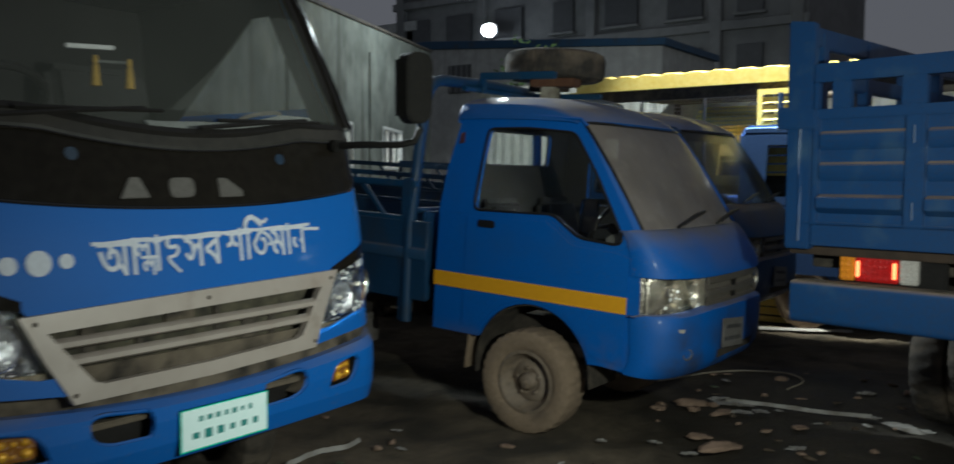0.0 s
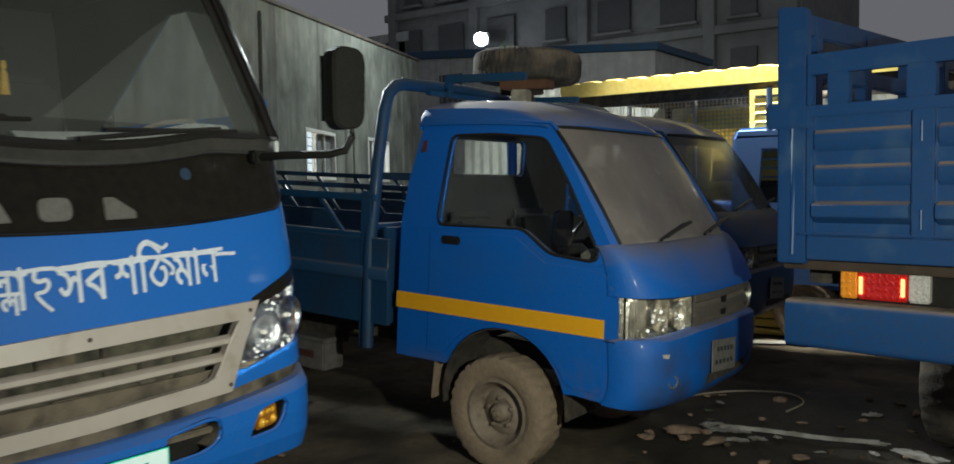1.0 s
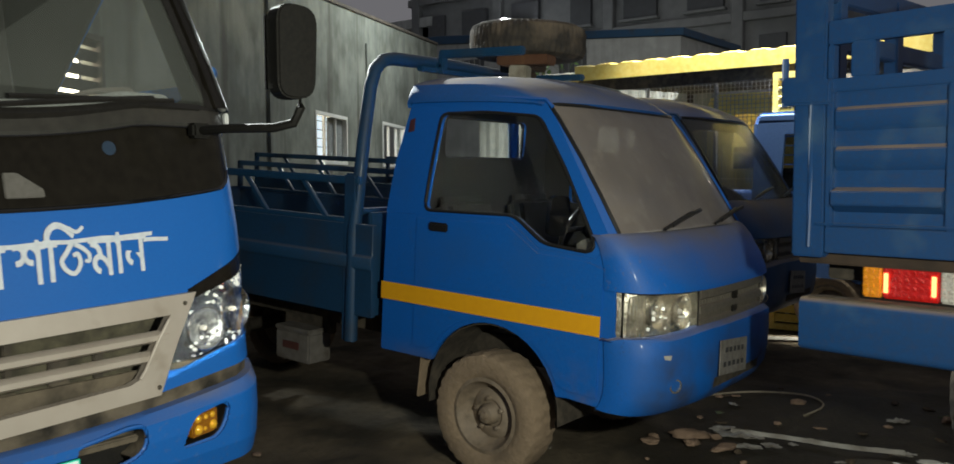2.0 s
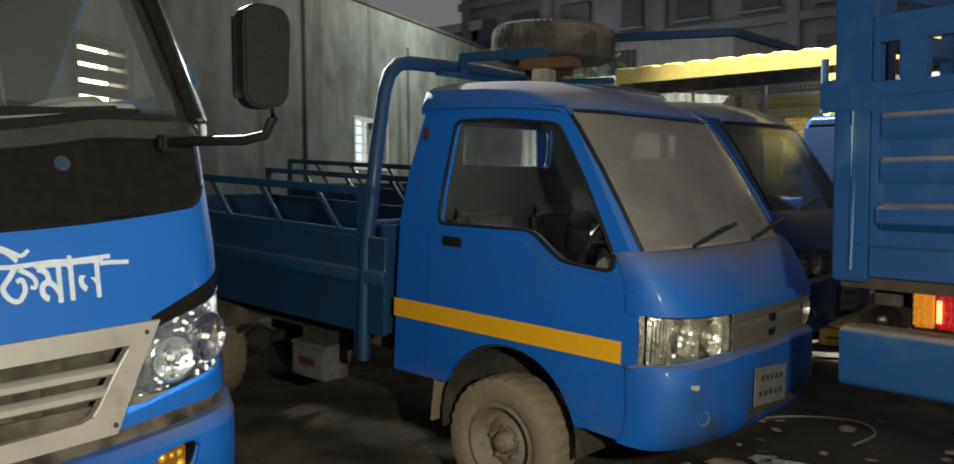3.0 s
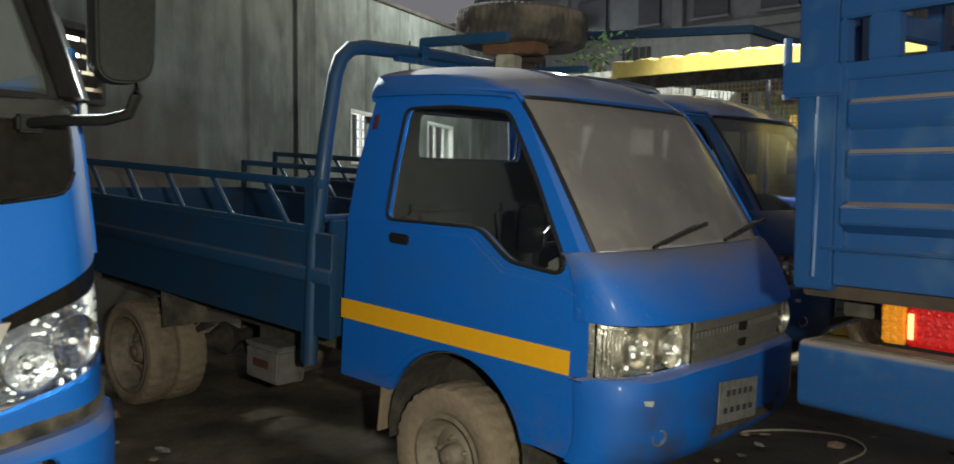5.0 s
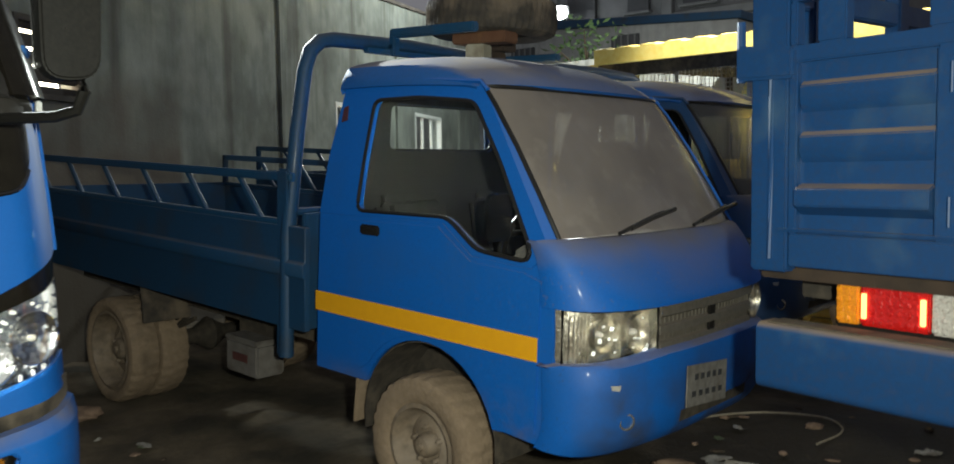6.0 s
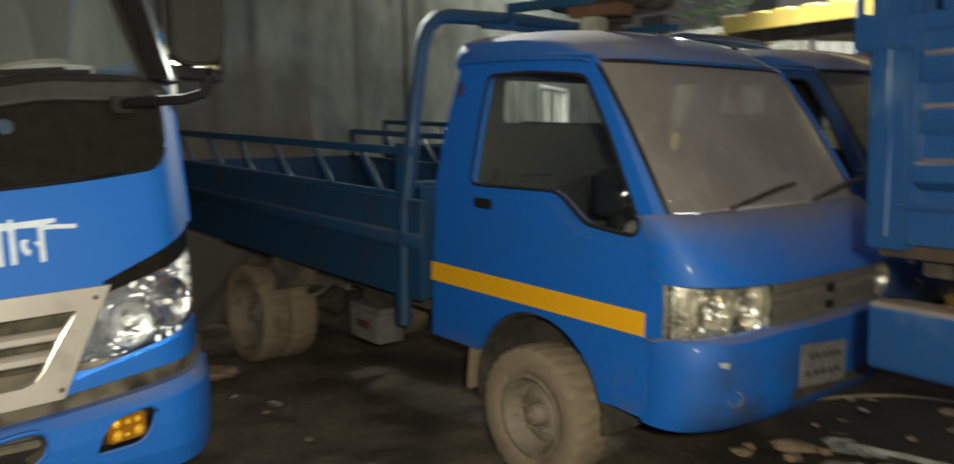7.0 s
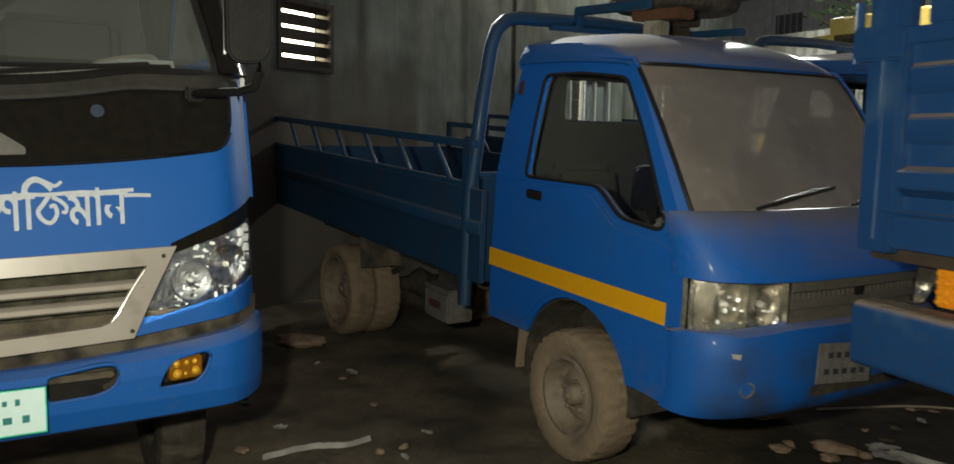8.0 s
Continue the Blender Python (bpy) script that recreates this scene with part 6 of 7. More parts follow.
# bumper with slots, fog lamps, number plate
SLOT = [(0.235, 0.715), (0.235, 0.805), (0.40, 0.825), (0.445, 0.822), (0.46, 0.80), (0.455, 0.76), (0.43, 0.735), (0.38, 0.72)]
FOG = [(0.575, 0.715), (0.60, 0.775), (0.635, 0.815), (0.745, 0.835), (0.765, 0.815), (0.745, 0.755), (0.71, 0.722)]
SLOT, FOG = rounded(SLOT, 0.02, 3), rounded(FOG, 0.022, 3)
PROFILE = [(0.93, 0.822, 0.16, 0.086), (0.985, 0.818, 0.16, 0.085), (1.008, 0.802, 0.16, 0.063), (1.012, 0.76, 0.16, 0.02), (1.005, 0.68, 0.16, 0.01), (0.985, 0.62, 0.16, 0.01), (0.94, 0.60, 0.15, 0.01), (0.90, 0.60, 0.14, 0.01)]
rows = []
for k, (p, q) in enumerate(zip(PROFILE, PROFILE[1:])):
    n = 22 if 1 <= k <= 4 else 2
    for j in range(n):
        x, z, c, lift = (u + (v - u) * j / n for u, v in zip(p, q))
        rows.append([(face(y, x, c), y, z + lift * (y / BH) ** 2) for y in (BH * (-1 + i / 190) for i in range(381))])
bum = part("bumper", bm_skin_cut(rows, 0.010, lambda c: within((abs(c.y), c.z), SLOT) or within((abs(c.y), c.z), FOG)), "paint_scuffed", big, "blue steel bumper with scuffed edge")
part("bumper_gap", bm_skin(front([(0.962, 0.985, 0.17), (0.935, 0.79, 0.16)], -BH * 0.98, BH * 0.98, 30), 0.01), "grime", big, "grimy gap above the bumper")
for s in (-1, 1):
    part("bumper_end", bm_skin([[(face(s * BH, x, 0.16) - 0.09 * k, s * (BH - 0.004 - 0.01 * k), z) for z, x in ((0.90, 1.0), (0.78, 1.012), (0.66, 1.0), (0.60, 0.95))] for k in range(4)], 0.012), "paint_big", big)
    part("bumper_slot", bm_skin([[(face(s * y, 1.012, 0.16) - 0.075, s * y, z) for y in (0.19, 0.26, 0.34, 0.42, 0.50)] for z in (0.69, 0.85)], 0.01), "black", big, "dark air slot in the bumper")
    part("slot_lip", bm_tube([(face(s * y, 1.010, 0.16) - 0.003, s * y, z) for y, z in SLOT], 0.0065, 6, True), "paint_big", bum)
    part("slot_edge", bm_skin([[(face(s * y, 1.010, 0.16) - d, s * y, z) for y, z in SLOT[8:28]] for d in (0.004, 0.035, 0.07)], 0.006), "grime", bum, "mud-caked edge of the air slot")
    part("slot_bar", bm_box((0.03, 0.22, 0.022), (face(s * 0.34, 1.012, 0.16) - 0.045, s * 0.335, 0.782), (0, 0, 0), 0.005), "grime", bum)
    fr = part("fog_lamp_recess", bm_skin([[(face(s * y, 1.010, 0.16) - d, s * y, z) for y, z in FOG + FOG[:1]] for d in (0.002, 0.03, 0.06)], 0.005), "black", big, "black fog lamp recess")
    part("recess_back", bm_skin([[(face(s * y, 1.012, 0.16) - 0.062, s * y, z) for y in (0.55, 0.62, 0.70, 0.79)] for z in (0.70, 0.85)], 0.006), "black", fr)
    part("recess_lip", bm_tube([(face(s * y, 1.010, 0.16) - 0.003, s * y, z) for y, z in FOG], 0.0065, 6, True), "paint_big", fr)
    turn = pose(face(s * 0.675, 1.012, 0.16) - 0.028, s * 0.675, 0.776, 0, 0, s * 14)
    fl = part("fog_lamp", bm_box((0.03, 0.118, 0.078), (0, 0, 0), (0, 0, 0), 0.006, 2), "amber_dark", fr, "square amber fog lamp", turn)
    for by, bz, br in ((-0.034, -0.017, 0.017), (-0.036, 0.019, 0.013), (0.0, 0.018, 0.009), (0.031, 0.019, 0.011), (0.033, -0.015, 0.016), (-0.004, -0.020, 0.007)):
        part("lamp_bead", bm_lathe([(br, 0), (br * 0.8, br * 0.45), (br * 0.4, br * 0.68), (0, br * 0.73)], 12, turn @ pose(0.0148, by, bz, 0, 90, 0)), "bead", fl)
pl = part("number_plate", bm_box((0.006, 0.385, 0.155), (1.026, 0.045, 0.708), (0, 0, 0), 0.003), "plate_glow_edge", big, "white number plate with its green glow painted in")
part("plate_face", bm_box((0.004, 0.370, 0.140), (1.0295, 0.045, 0.709), (0, 0, 0), 0.001), "plate", pl)
random.seed(11)
for z, n, w, h in ((0.742, 7, 0.25, 0.020), (0.686, 6, 0.31, 0.030)):
    for k in range(n):
        part("plate_bar", bm_box((0.002, w / n * random.uniform(0.35, 0.62), h * random.uniform(0.7, 1.1)), (1.032, 0.045 - w / 2 + (k + 0.5) * w / n, z)), "plate_ink", pl)
# raised badge on the cowl, as three plain blocks
for y, shape in ((-0.235, [(-0.056, -0.034), (0.056, -0.034), (0.022, 0.036), (-0.014, 0.036)]), (-0.05, rounded([(-0.052, 0, -0.034), (0.052, 0, -0.034), (0.052, 0, 0.036), (-0.052, 0, 0.036)], 0.028, 5)),
                 (0.155, [(-0.050, -0.034), (0.056, -0.034), (0.056, -0.012), (-0.012, 0.036), (-0.050, 0.036)])):
    pts = [(p[0], p[-1]) for p in shape]
    part("badge_block", bm_prism([(belt(1.548 + v) + 0.002, y + u, 1.548 + v + 0.02 * u) for u, v in pts], (0.010, 0, 0.002), 0.003), "letter_grey", big, "raised silver badge block")
# lettering painted by hand on the blue front
def glyph(ch, y, z, h, w, parent, material="letter", bold=0.020):
    """One painted character from the built-in font, each outline filled by itself and laid on the cab front."""
    c = bpy.data.curves.new("lettering", "FONT")
    c.body, c.size, c.offset, c.fill_mode = ch, 1.0, bold, "NONE"
    c.resolution_u = 4
    o = bpy.data.objects.new("lettering", c)
    scene.collection.objects.link(o)
    me = bpy.data.meshes.new_from_object(o.evaluated_get(bpy.context.evaluated_depsgraph_get()))
    bpy.data.objects.remove(o)
    bpy.data.curves.remove(c)
    link = {}
    for e in me.edges:
        a, b = e.vertices
        link.setdefault(a, []).append(b)
        link.setdefault(b, []).append(a)
    pts = [(v.co.x, v.co.y) for v in me.vertices]
    bpy.data.meshes.remove(me)
    loops, seen = [], set()
    for start in sorted(link):
        if start in seen:
            continue
        loop = [start]
        seen.add(start)
        while True:
            nxt = [q for q in link[loop[-1]] if q not in seen]
            if not nxt:
                break
            loop.append(nxt[0])
            seen.add(nxt[0])
        if len(loop) > 2:
            loops.append([pts[q] for q in loop])

    def inside(p, loop):
        hit = False
        for (x0, y0), (x1, y1) in zip(loop, loop[1:] + loop[:1]):
            if (y0 > p[1]) != (y1 > p[1]) and p[0] < x0 + (p[1] - y0) / (y1 - y0) * (x1 - x0):
                hit = not hit
        return hit

    owner = []
    for i, l in enumerate(loops):
        owner.append(next((j for j, q in enumerate(loops) if j != i and all(inside(p, q) for p in l)), None))
    bm = bmesh.new()
    for i, l in enumerate(loops):
        if owner[i] is not None:
            continue
        group = [l] + [q for j, q in enumerate(loops) if owner[j] == i]
        edges = []
        for q in group:
            vs = [bm.verts.new((0.0, p[0], p[1])) for p in q]
            edges += [bm.edges.new((vs[k], vs[(k + 1) % len(vs)])) for k in range(len(vs))]
        bmesh.ops.triangle_fill(bm, edges=edges, use_beauty=True, use_dissolve=False)
        for v in {v for e in edges for v in e.verts}:
            v.co.x = 0.0004 * i
    brush = bm_join(*[bm.copy() for k in range(6)])
    count = len(bm.verts)
    bm.free()
    brush.verts.ensure_lookup_table()
    for k, v in enumerate(brush.verts):
        a = math.radians(60 * (k // count))
        yy, zz = y + v.co.y * w + 0.0022 * math.cos(a), z + v.co.z * h + 0.0016 * math.sin(a)
        v.co = (face(yy, belt(zz)) + 0.0025 + v.co.x + 0.00015 * (k // count), yy, zz)
    bmesh.ops.recalc_face_normals(brush, faces=brush.faces)
    return part("lettering", brush, material, parent)


S = 0.175
pen = -0.388
LINE = [("আ", 0, 0, 1, 1.03), ("ল", 0, 0.22, 0.70, 0.58), ("ল", -0.36, -0.07, 0.58, 0.0), ("া", 0, 0, 1, 0.26), ("", 0, 0, 1, 0.72),
        ("স", 0, 0, 1, 0.68), ("ব", 0, 0, 1, 0.78), ("শ", 0, 0, 1, 0.70), ("ি", 0, 0, 1, 0.27), ("", 0, 0.03, 0.95, 0.78), ("ম", 0, 0, 1, 0.62), ("া", 0, 0, 1, 0.26), ("ন", 0, 0, 1, 0.62)]
starts = []
for ch, dx, dz, sc, adv in LINE:
    z0 = 1.262 + 0.03 * (pen + 0.43) / 1.0
    starts.append(pen)
    if ch:
        glyph(ch, pen + dx * S * 0.7, z0 + dz * S, S * sc, S * sc * 0.70, big)
    pen += adv * S * 0.70
starts.append(pen)


def head_stroke(y0, y1, dz=0.0):
    """The long stroke that joins a word's letters at their tops."""
    ys = [y0 + (y1 - y0) * k / 8 for k in range(9)]
    rows = []
    for d in (0.0062, -0.0062):
        rows.append([(face(y, belt(1.38)) + 0.0045, y, 1.262 + 0.03 * (y + 0.43) + S * 0.612 + dz + d + 0.002 * math.sin(y * 40)) for y in ys])
    part("letter_stroke", bm_skin(rows, 0.0012), "letter", big)


head_stroke(starts[0] - 0.02, starts[5] - 0.004)
head_stroke(starts[5] + 0.012, starts[7] - 0.006)
head_stroke(starts[7] - 0.006, starts[13] + 0.02)
head_stroke(starts[13] - 0.01, starts[13] + 0.075, -0.018)
def brush_stroke(pts, w0, w1):
    """One tapering stroke of the brush."""
    line = smooth_line([(0, u, v) for u, v in pts], 6)
    rows = [[], []]
    for k, p in enumerate(line):
        q = line[min(k + 1, len(line) - 1)]
        b = line[max(k - 1, 0)]
        dy, dz = q[1] - b[1], q[2] - b[2]
        d = math.hypot(dy, dz) or 1.0
        w = (w0 + (w1 - w0) * k / (len(line) - 1)) / 2
        for row, sg in zip(rows, (1, -1)):
            y, z = p[1] - sg * w * dz / d, p[2] + sg * w * dy / d
            row.append((face(y, belt(z)) + 0.0052, y, z))
    part("letter_stroke", bm_skin(rows, 0.0012), "letter", big)


KY = starts[9]
KZ = 1.262 + 0.03 * (KY + 0.43)
brush_stroke([(KY - 0.030, KZ + 0.108), (KY - 0.022, KZ + 0.140), (KY + 0.004, KZ + 0.158), (KY + 0.036, KZ + 0.146), (KY + 0.062, KZ + 0.134), (KY + 0.082, KZ + 0.148)], 0.014, 0.010)
HEAD = KZ + S * 0.612
brush_stroke([(KY + 0.046, HEAD), (KY + 0.026, HEAD - 0.030), (KY + 0.010, HEAD - 0.054), (KY + 0.022, HEAD - 0.080), (KY + 0.046, HEAD - 0.090), (KY + 0.064, HEAD - 0.064), (KY + 0.058, HEAD - 0.036), (KY + 0.044, HEAD - 0.040)], 0.014, 0.012)
brush_stroke([(KY + 0.052, HEAD - 0.008), (KY + 0.076, HEAD - 0.022), (KY + 0.092, HEAD - 0.040), (KY + 0.090, HEAD - 0.058), (KY + 0.078, HEAD - 0.056)], 0.013, 0.010)
HY = starts[4]
HEAD = 1.262 + 0.03 * (HY + 0.43) + S * 0.612
brush_stroke([(HY + 0.024, HEAD), (HY + 0.021, HEAD - 0.024), (HY + 0.036, HEAD - 0.033), (HY + 0.054, HEAD - 0.029), (HY + 0.061, HEAD - 0.044), (HY + 0.048, HEAD - 0.062), (HY + 0.024, HEAD - 0.067), (HY + 0.034, HEAD - 0.088), (HY + 0.066, HEAD - 0.120)], 0.014, 0.010)
for y, r in ((-0.665, 0.028), (-0.575, 0.040), (-0.490, 0.024)):
    part("dot", bm_lathe([(r, 0), (r, 0.003), (0, 0.003)], 24, pose(face(y, belt(1.32)) + 0.0005, y, 1.322 + 0.02 * (y + 0.5), 0, 83, 0)), "letter", big, "white painted dot")
# mirror on its bent arm
arm = part("mirror_arm", bm_tube([(0.88, 0.74, 1.725), (1.02, 0.76, 1.728), (1.17, 0.83, 1.728), (1.225, 0.862, 1.742), (1.245, 0.875, 1.79), (1.245, 0.87, 1.84), (1.23, 0.855, 2.05)], 0.015, 8), "black_matt", big, "black bent tube mirror arm")
part("arm_clamp", bm_box((0.04, 0.07, 0.05), (0.89, 0.745, 1.725), (0, 0, 0), 0.008), "black_matt", arm)
part("mirror_housing", bm_prism(rounded([(-0.070, 0, -0.148), (0.066, 0, -0.142), (0.078, 0, 0.142), (-0.070, 0, 0.148)], 0.058, 6), (0, 0.070, 0), 0.016, 3), "black_matt", arm, "black plastic mirror housing", pose(1.285, 0.832, 1.958, 0, 0, 82))
part("mirror_glass", bm_box((0.004, 0.125, 0.23), (1.209, 0.832, 1.958), (0, 0, -8), 0.001), "chrome", arm)
# running gear
for y in (-0.40, 0.40):
    part("chassis_rail", bm_box((3.0, 0.08, 0.18), (-0.65, y, 0.72), (0, 0, 0), 0.01), "undercarriage", big)
part("front_axle", bm_tube([(-0.05, -0.75, 0.40), (-0.05, 0.75, 0.40)], 0.05, 10), "undercarriage", big)
for y, o in ((-0.80, -1), (0.80, 1)):
    wheel("front_wheel", big, (-0.05, y, 0.385), 0.385, 0.20, 0.22, o, "undercarriage")
part("rear_axle", bm_tube([(-1.72, -0.75, 0.385), (-1.72, 0.75, 0.385)], 0.05, 10), "undercarriage", big)
for y, o in ((-0.80, -1), (0.80, 1)):
    wheel("rear_wheel", big, (-1.72, y, 0.385), 0.385, 0.20, 0.22, o, "undercarriage")
for y in (-0.45, 0.45):
    part("axle_spring", bm_box((0.8, 0.06, 0.06), (-1.72, y, 0.50), (0, 0, 0), 0.01), "undercarriage", big)
    for x in (-0.05, -1.72):
        part("spring_clamp", bm_box((0.10, 0.08, 0.24), (x, y, 0.53), (0, 0, 0), 0.01), "undercarriage", big)
part("radiator", bm_box((0.06, 0.9, 0.55), (0.72, 0, 0.90), (0, 0, 0), 0.01), "undercarriage", big)
for y in (-0.45, 0.45):
    part("axle_spring", bm_box((1.0, 0.06, 0.06), (-0.05, y, 0.50), (0, 0, 0), 0.01), "undercarriage", big)


# ---- cargo truck standing with its rear to the yard ----
cargo = thing("cargo_truck", "blue high-sided cargo truck with worn steel tailgate and lit tail lamp", "truck", pose(2.27, -0.02, 0, 0, 0, -11))
GW, GZ0, GZ1 = 1.92, 1.27, 2.155


def slab(name, x0, x1, z0, z1, y0=0.0, d=0.04, material="paint_cargo", bevel=0.005, parent=None, label=""):
    return part(name, bm_box((x1 - x0, d, z1 - z0), ((x0 + x1) / 2, y0 + d / 2, (z0 + z1) / 2), (0, 0, 0), bevel), material, parent or cargo, label)


gate = slab("tailgate", 0.135, GW - 0.135, GZ0 + 0.01, 1.92, 0.02, 0.03, label="worn blue steel tailgate with pressed ribs")
slab("gate_rail", 0.135, GW - 0.135, 2.065, GZ1, 0.0, 0.05, parent=gate)
slab("gate_rail", 0.135, GW - 0.135, 1.885, 1.935, 0.0, 0.05, parent=gate)
slab("gate_rail", 0.135, GW - 0.135, GZ0, GZ0 + 0.10, 0.0, 0.05, parent=gate)
for x0, x1 in ((0.135, 0.16), (0.225, 0.315), (0.545, 0.655), (0.90, 1.02), (1.265, 1.375), (1.605, 1.695), (1.76, 1.785)):
    slab("gate_post", x0, x1, 1.935, 2.065, 0.0, 0.045, parent=gate)
for x0, x1 in ((0.135, 0.164), (0.570, 0.655), (0.90, 1.02), (1.265, 1.350), (1.756, 1.785)):
    slab("gate_stile", x0, x1, GZ0 + 0.10, 1.885, -0.004, 0.03, parent=gate)
for x0, x1 in ((0.168, 0.566), (0.665, 0.89), (1.03, 1.255), (1.354, 1.752)):
    for z, d in ((1.818, 0.020), (1.668, 0.020), (1.512, 0.046)):
        part("pressed_rib", bm_prism([(x0, 0.022, z + 0.012), (x0, 0.022 - d, z - 0.004), (x0, 0.022 - d, z - 0.055), (x0, 0.022, z - 0.085)], (x1 - x0, 0, 0), 0.003), "paint_cargo", gate)
slab("gate_ledge", 0.10, GW - 0.10, 1.376, 1.386, -0.016, 0.05, parent=gate)
for x in (0.61, 0.96, 1.31):
    for z in (1.45, 1.80):
        part("hinge", bm_tube([(x, -0.006, z - 0.04), (x, -0.006, z + 0.04)], 0.006, 8), "paint_cargo", gate)
for x0, s in ((0.0, 1), (GW, -1)):
    pz = part("corner_post", bm_prism([(x0, 0, GZ0 - 0.02), (x0 + 0.13 * s, 0, GZ0 - 0.02), (x0 + 0.13 * s, 0, 2.36), (x0, 0, 2.38)], (0, 0.06, 0), 0.008), "paint_cargo", cargo, "blue corner post")
    part("weld_bead", bm_tube([(x0 + 0.075 * s, -0.004, GZ0 + 0.02), (x0 + 0.078 * s, -0.004, 1.6), (x0 + 0.075 * s, -0.004, 1.88)], 0.008, 6), "paint_cargo", pz)
    part("latch", bm_prism([(x0 - 0.042 * s, -0.026, 1.845), (x0 + 0.16 * s, -0.026, 1.838), (x0 + 0.16 * s, -0.026, 1.932), (x0 - 0.042 * s, -0.026, 1.955)], (0, 0.10, 0), 0.010, 2), "paint_cargo", pz, "steel latch band round the corner post")
    part("latch_pin", bm_tube([(x0 - 0.036 * s, 0.0, 1.84), (x0 - 0.036 * s, 0.0, 2.03)], 0.014, 8), "paint_cargo", pz)
    # long side: posts, rails, boards
    L = 3.6
    xs = x0 if s > 0 else x0 - 0.05
    for z0, z1 in ((2.27, 2.37), (2.08, 2.16), (1.90, 1.96)):
        part("side_rail", bm_box((0.05, L, z1 - z0), (xs + 0.025, 0.06 + L / 2, (z0 + z1) / 2), (0, 0, 0), 0.006), "paint_cargo", cargo)
    part("side_board", bm_box((0.04, L, 0.64), (xs + 0.025, 0.06 + L / 2, 1.59), (0, 0, 0), 0.006), "paint_cargo", cargo)
    for k in range(7):
        part("side_post", bm_box((0.06, 0.07, 1.08), (xs + 0.025, 0.30 + 0.55 * k, 1.81), (0, 0, 0), 0.006), "paint_cargo", cargo)
part("head_board", bm_box((GW, 0.05, 1.1), (GW / 2, 3.66, 1.82), (0, 0, 0), 0.008), "paint_cargo", cargo)
part("bed_floor", bm_box((GW, 3.6, 0.06), (GW / 2, 1.86, 1.25), (0, 0, 0), 0.006), "timber", cargo)
for x in (0.55, GW - 0.55):
    part("chassis_rail", bm_box((0.09, 4.4, 0.20), (x, 2.40, 1.06), (0, 0, 0), 0.01), "undercarriage", cargo)
for k in range(6):
    part("cross_bearer", bm_box((GW - 0.1, 0.07, 0.09), (GW / 2, 0.25 + 0.66 * k, 1.19), (0, 0, 0), 0.006), "undercarriage", cargo)
beam = part("rear_bumper", bm_prism(rounded([(0.073, -0.065, 0.893), (0.073, 0.055, 0.893), (0.073, 0.055, 1.0975), (0.073, -0.065, 1.0975)], 0.03, 6), (GW - 0.10, 0, 0)), "paint_cargo", cargo, "blue steel rear bumper beam with dust on top")
part("dust_layer", bm_box((GW - 0.16, 0.086, 0.004), (GW / 2 + 0.02, -0.005, 1.0995), (0, 0, 0), 0.001), "grime", beam, "brown dust lying on the beam")
for x in (0.55, GW - 0.55):
    part("bumper_bracket", bm_box((0.08, 0.20, 0.12), (x, 0.15, 1.0), (0, 0, 0), 0.006), "undercarriage", cargo)
for x0, flip in ((0.257, 1), (GW - 0.257, -1)):
    hs = part("tail_lamp", bm_box((0.50, 0.03, 0.16), (x0 + 0.23 * flip, 0.110, 1.165), (0, 0, 0), 0.008), "black", cargo, "tail lamp with amber, red and clear lenses")
    x = x0
    for w, mt in ((0.075, "amber"), (0.205, "red"), (0.085, "clear_white")):
        ln = part("lens", bm_box((w - 0.004, 0.035, 0.118), (x + flip * w / 2, 0.083, 1.165), (0, 0, 0), 0.006), mt, hs)
        for i in range(int(w / 0.026)):
            for j in range(4):
                part("lens_bead", bm_lathe([(0.010, 0), (0.008, 0.004), (0, 0.006)], 8, pose(x + flip * (0.013 + 0.026 * i), 0.0658, 1.121 + 0.029 * j, 90, 0, 0)), mt, ln)
        x += flip * w
    for dx in (0.092, 0.262):
        part("lit_strip", bm_box((0.016, 0.006, 0.075), (x0 + flip * dx, 0.061, 1.165), (0, 0, 0), 0.002), "tail_glow", hs, "glowing red-orange lamp strip")
part("rear_axle", bm_tube([(0.15, 2.0, 0.45), (GW - 0.15, 2.0, 0.45)], 0.06, 10), "undercarriage", cargo)
for x in (0.14, 0.36, GW - 0.36, GW - 0.14):
    w = wheel("rear_wheel", cargo, (0, 0, 0), 0.43, 0.21, 0.24, -1 if x < 1 else 1, "rubber", deep=True)
    for ch in w.children:
        ch.data.transform(pose(x, 2.0, 0.43, 0, 0, -90))
for x in (0.55, GW - 0.55):
    part("leaf_spring", bm_box((0.07, 1.2, 0.08), (x, 2.0, 0.62), (0, 0, 0), 0.01), "undercarriage", cargo)
    part("spring_hanger", bm_box((0.05, 0.06, 0.36), (x, 1.43, 0.80), (0, 0, 0), 0.006), "undercarriage", cargo)
    part("spring_hanger", bm_box((0.05, 0.06, 0.36), (x, 2.57, 0.80), (0, 0, 0), 0.006), "undercarriage", cargo)
part("cab", bm_box((1.8, 1.3, 1.5), (GW / 2, 4.5, 1.6), (0, 0, 0), 0.12, 4), "paint_cargo", cargo, "blue cab of the cargo truck")
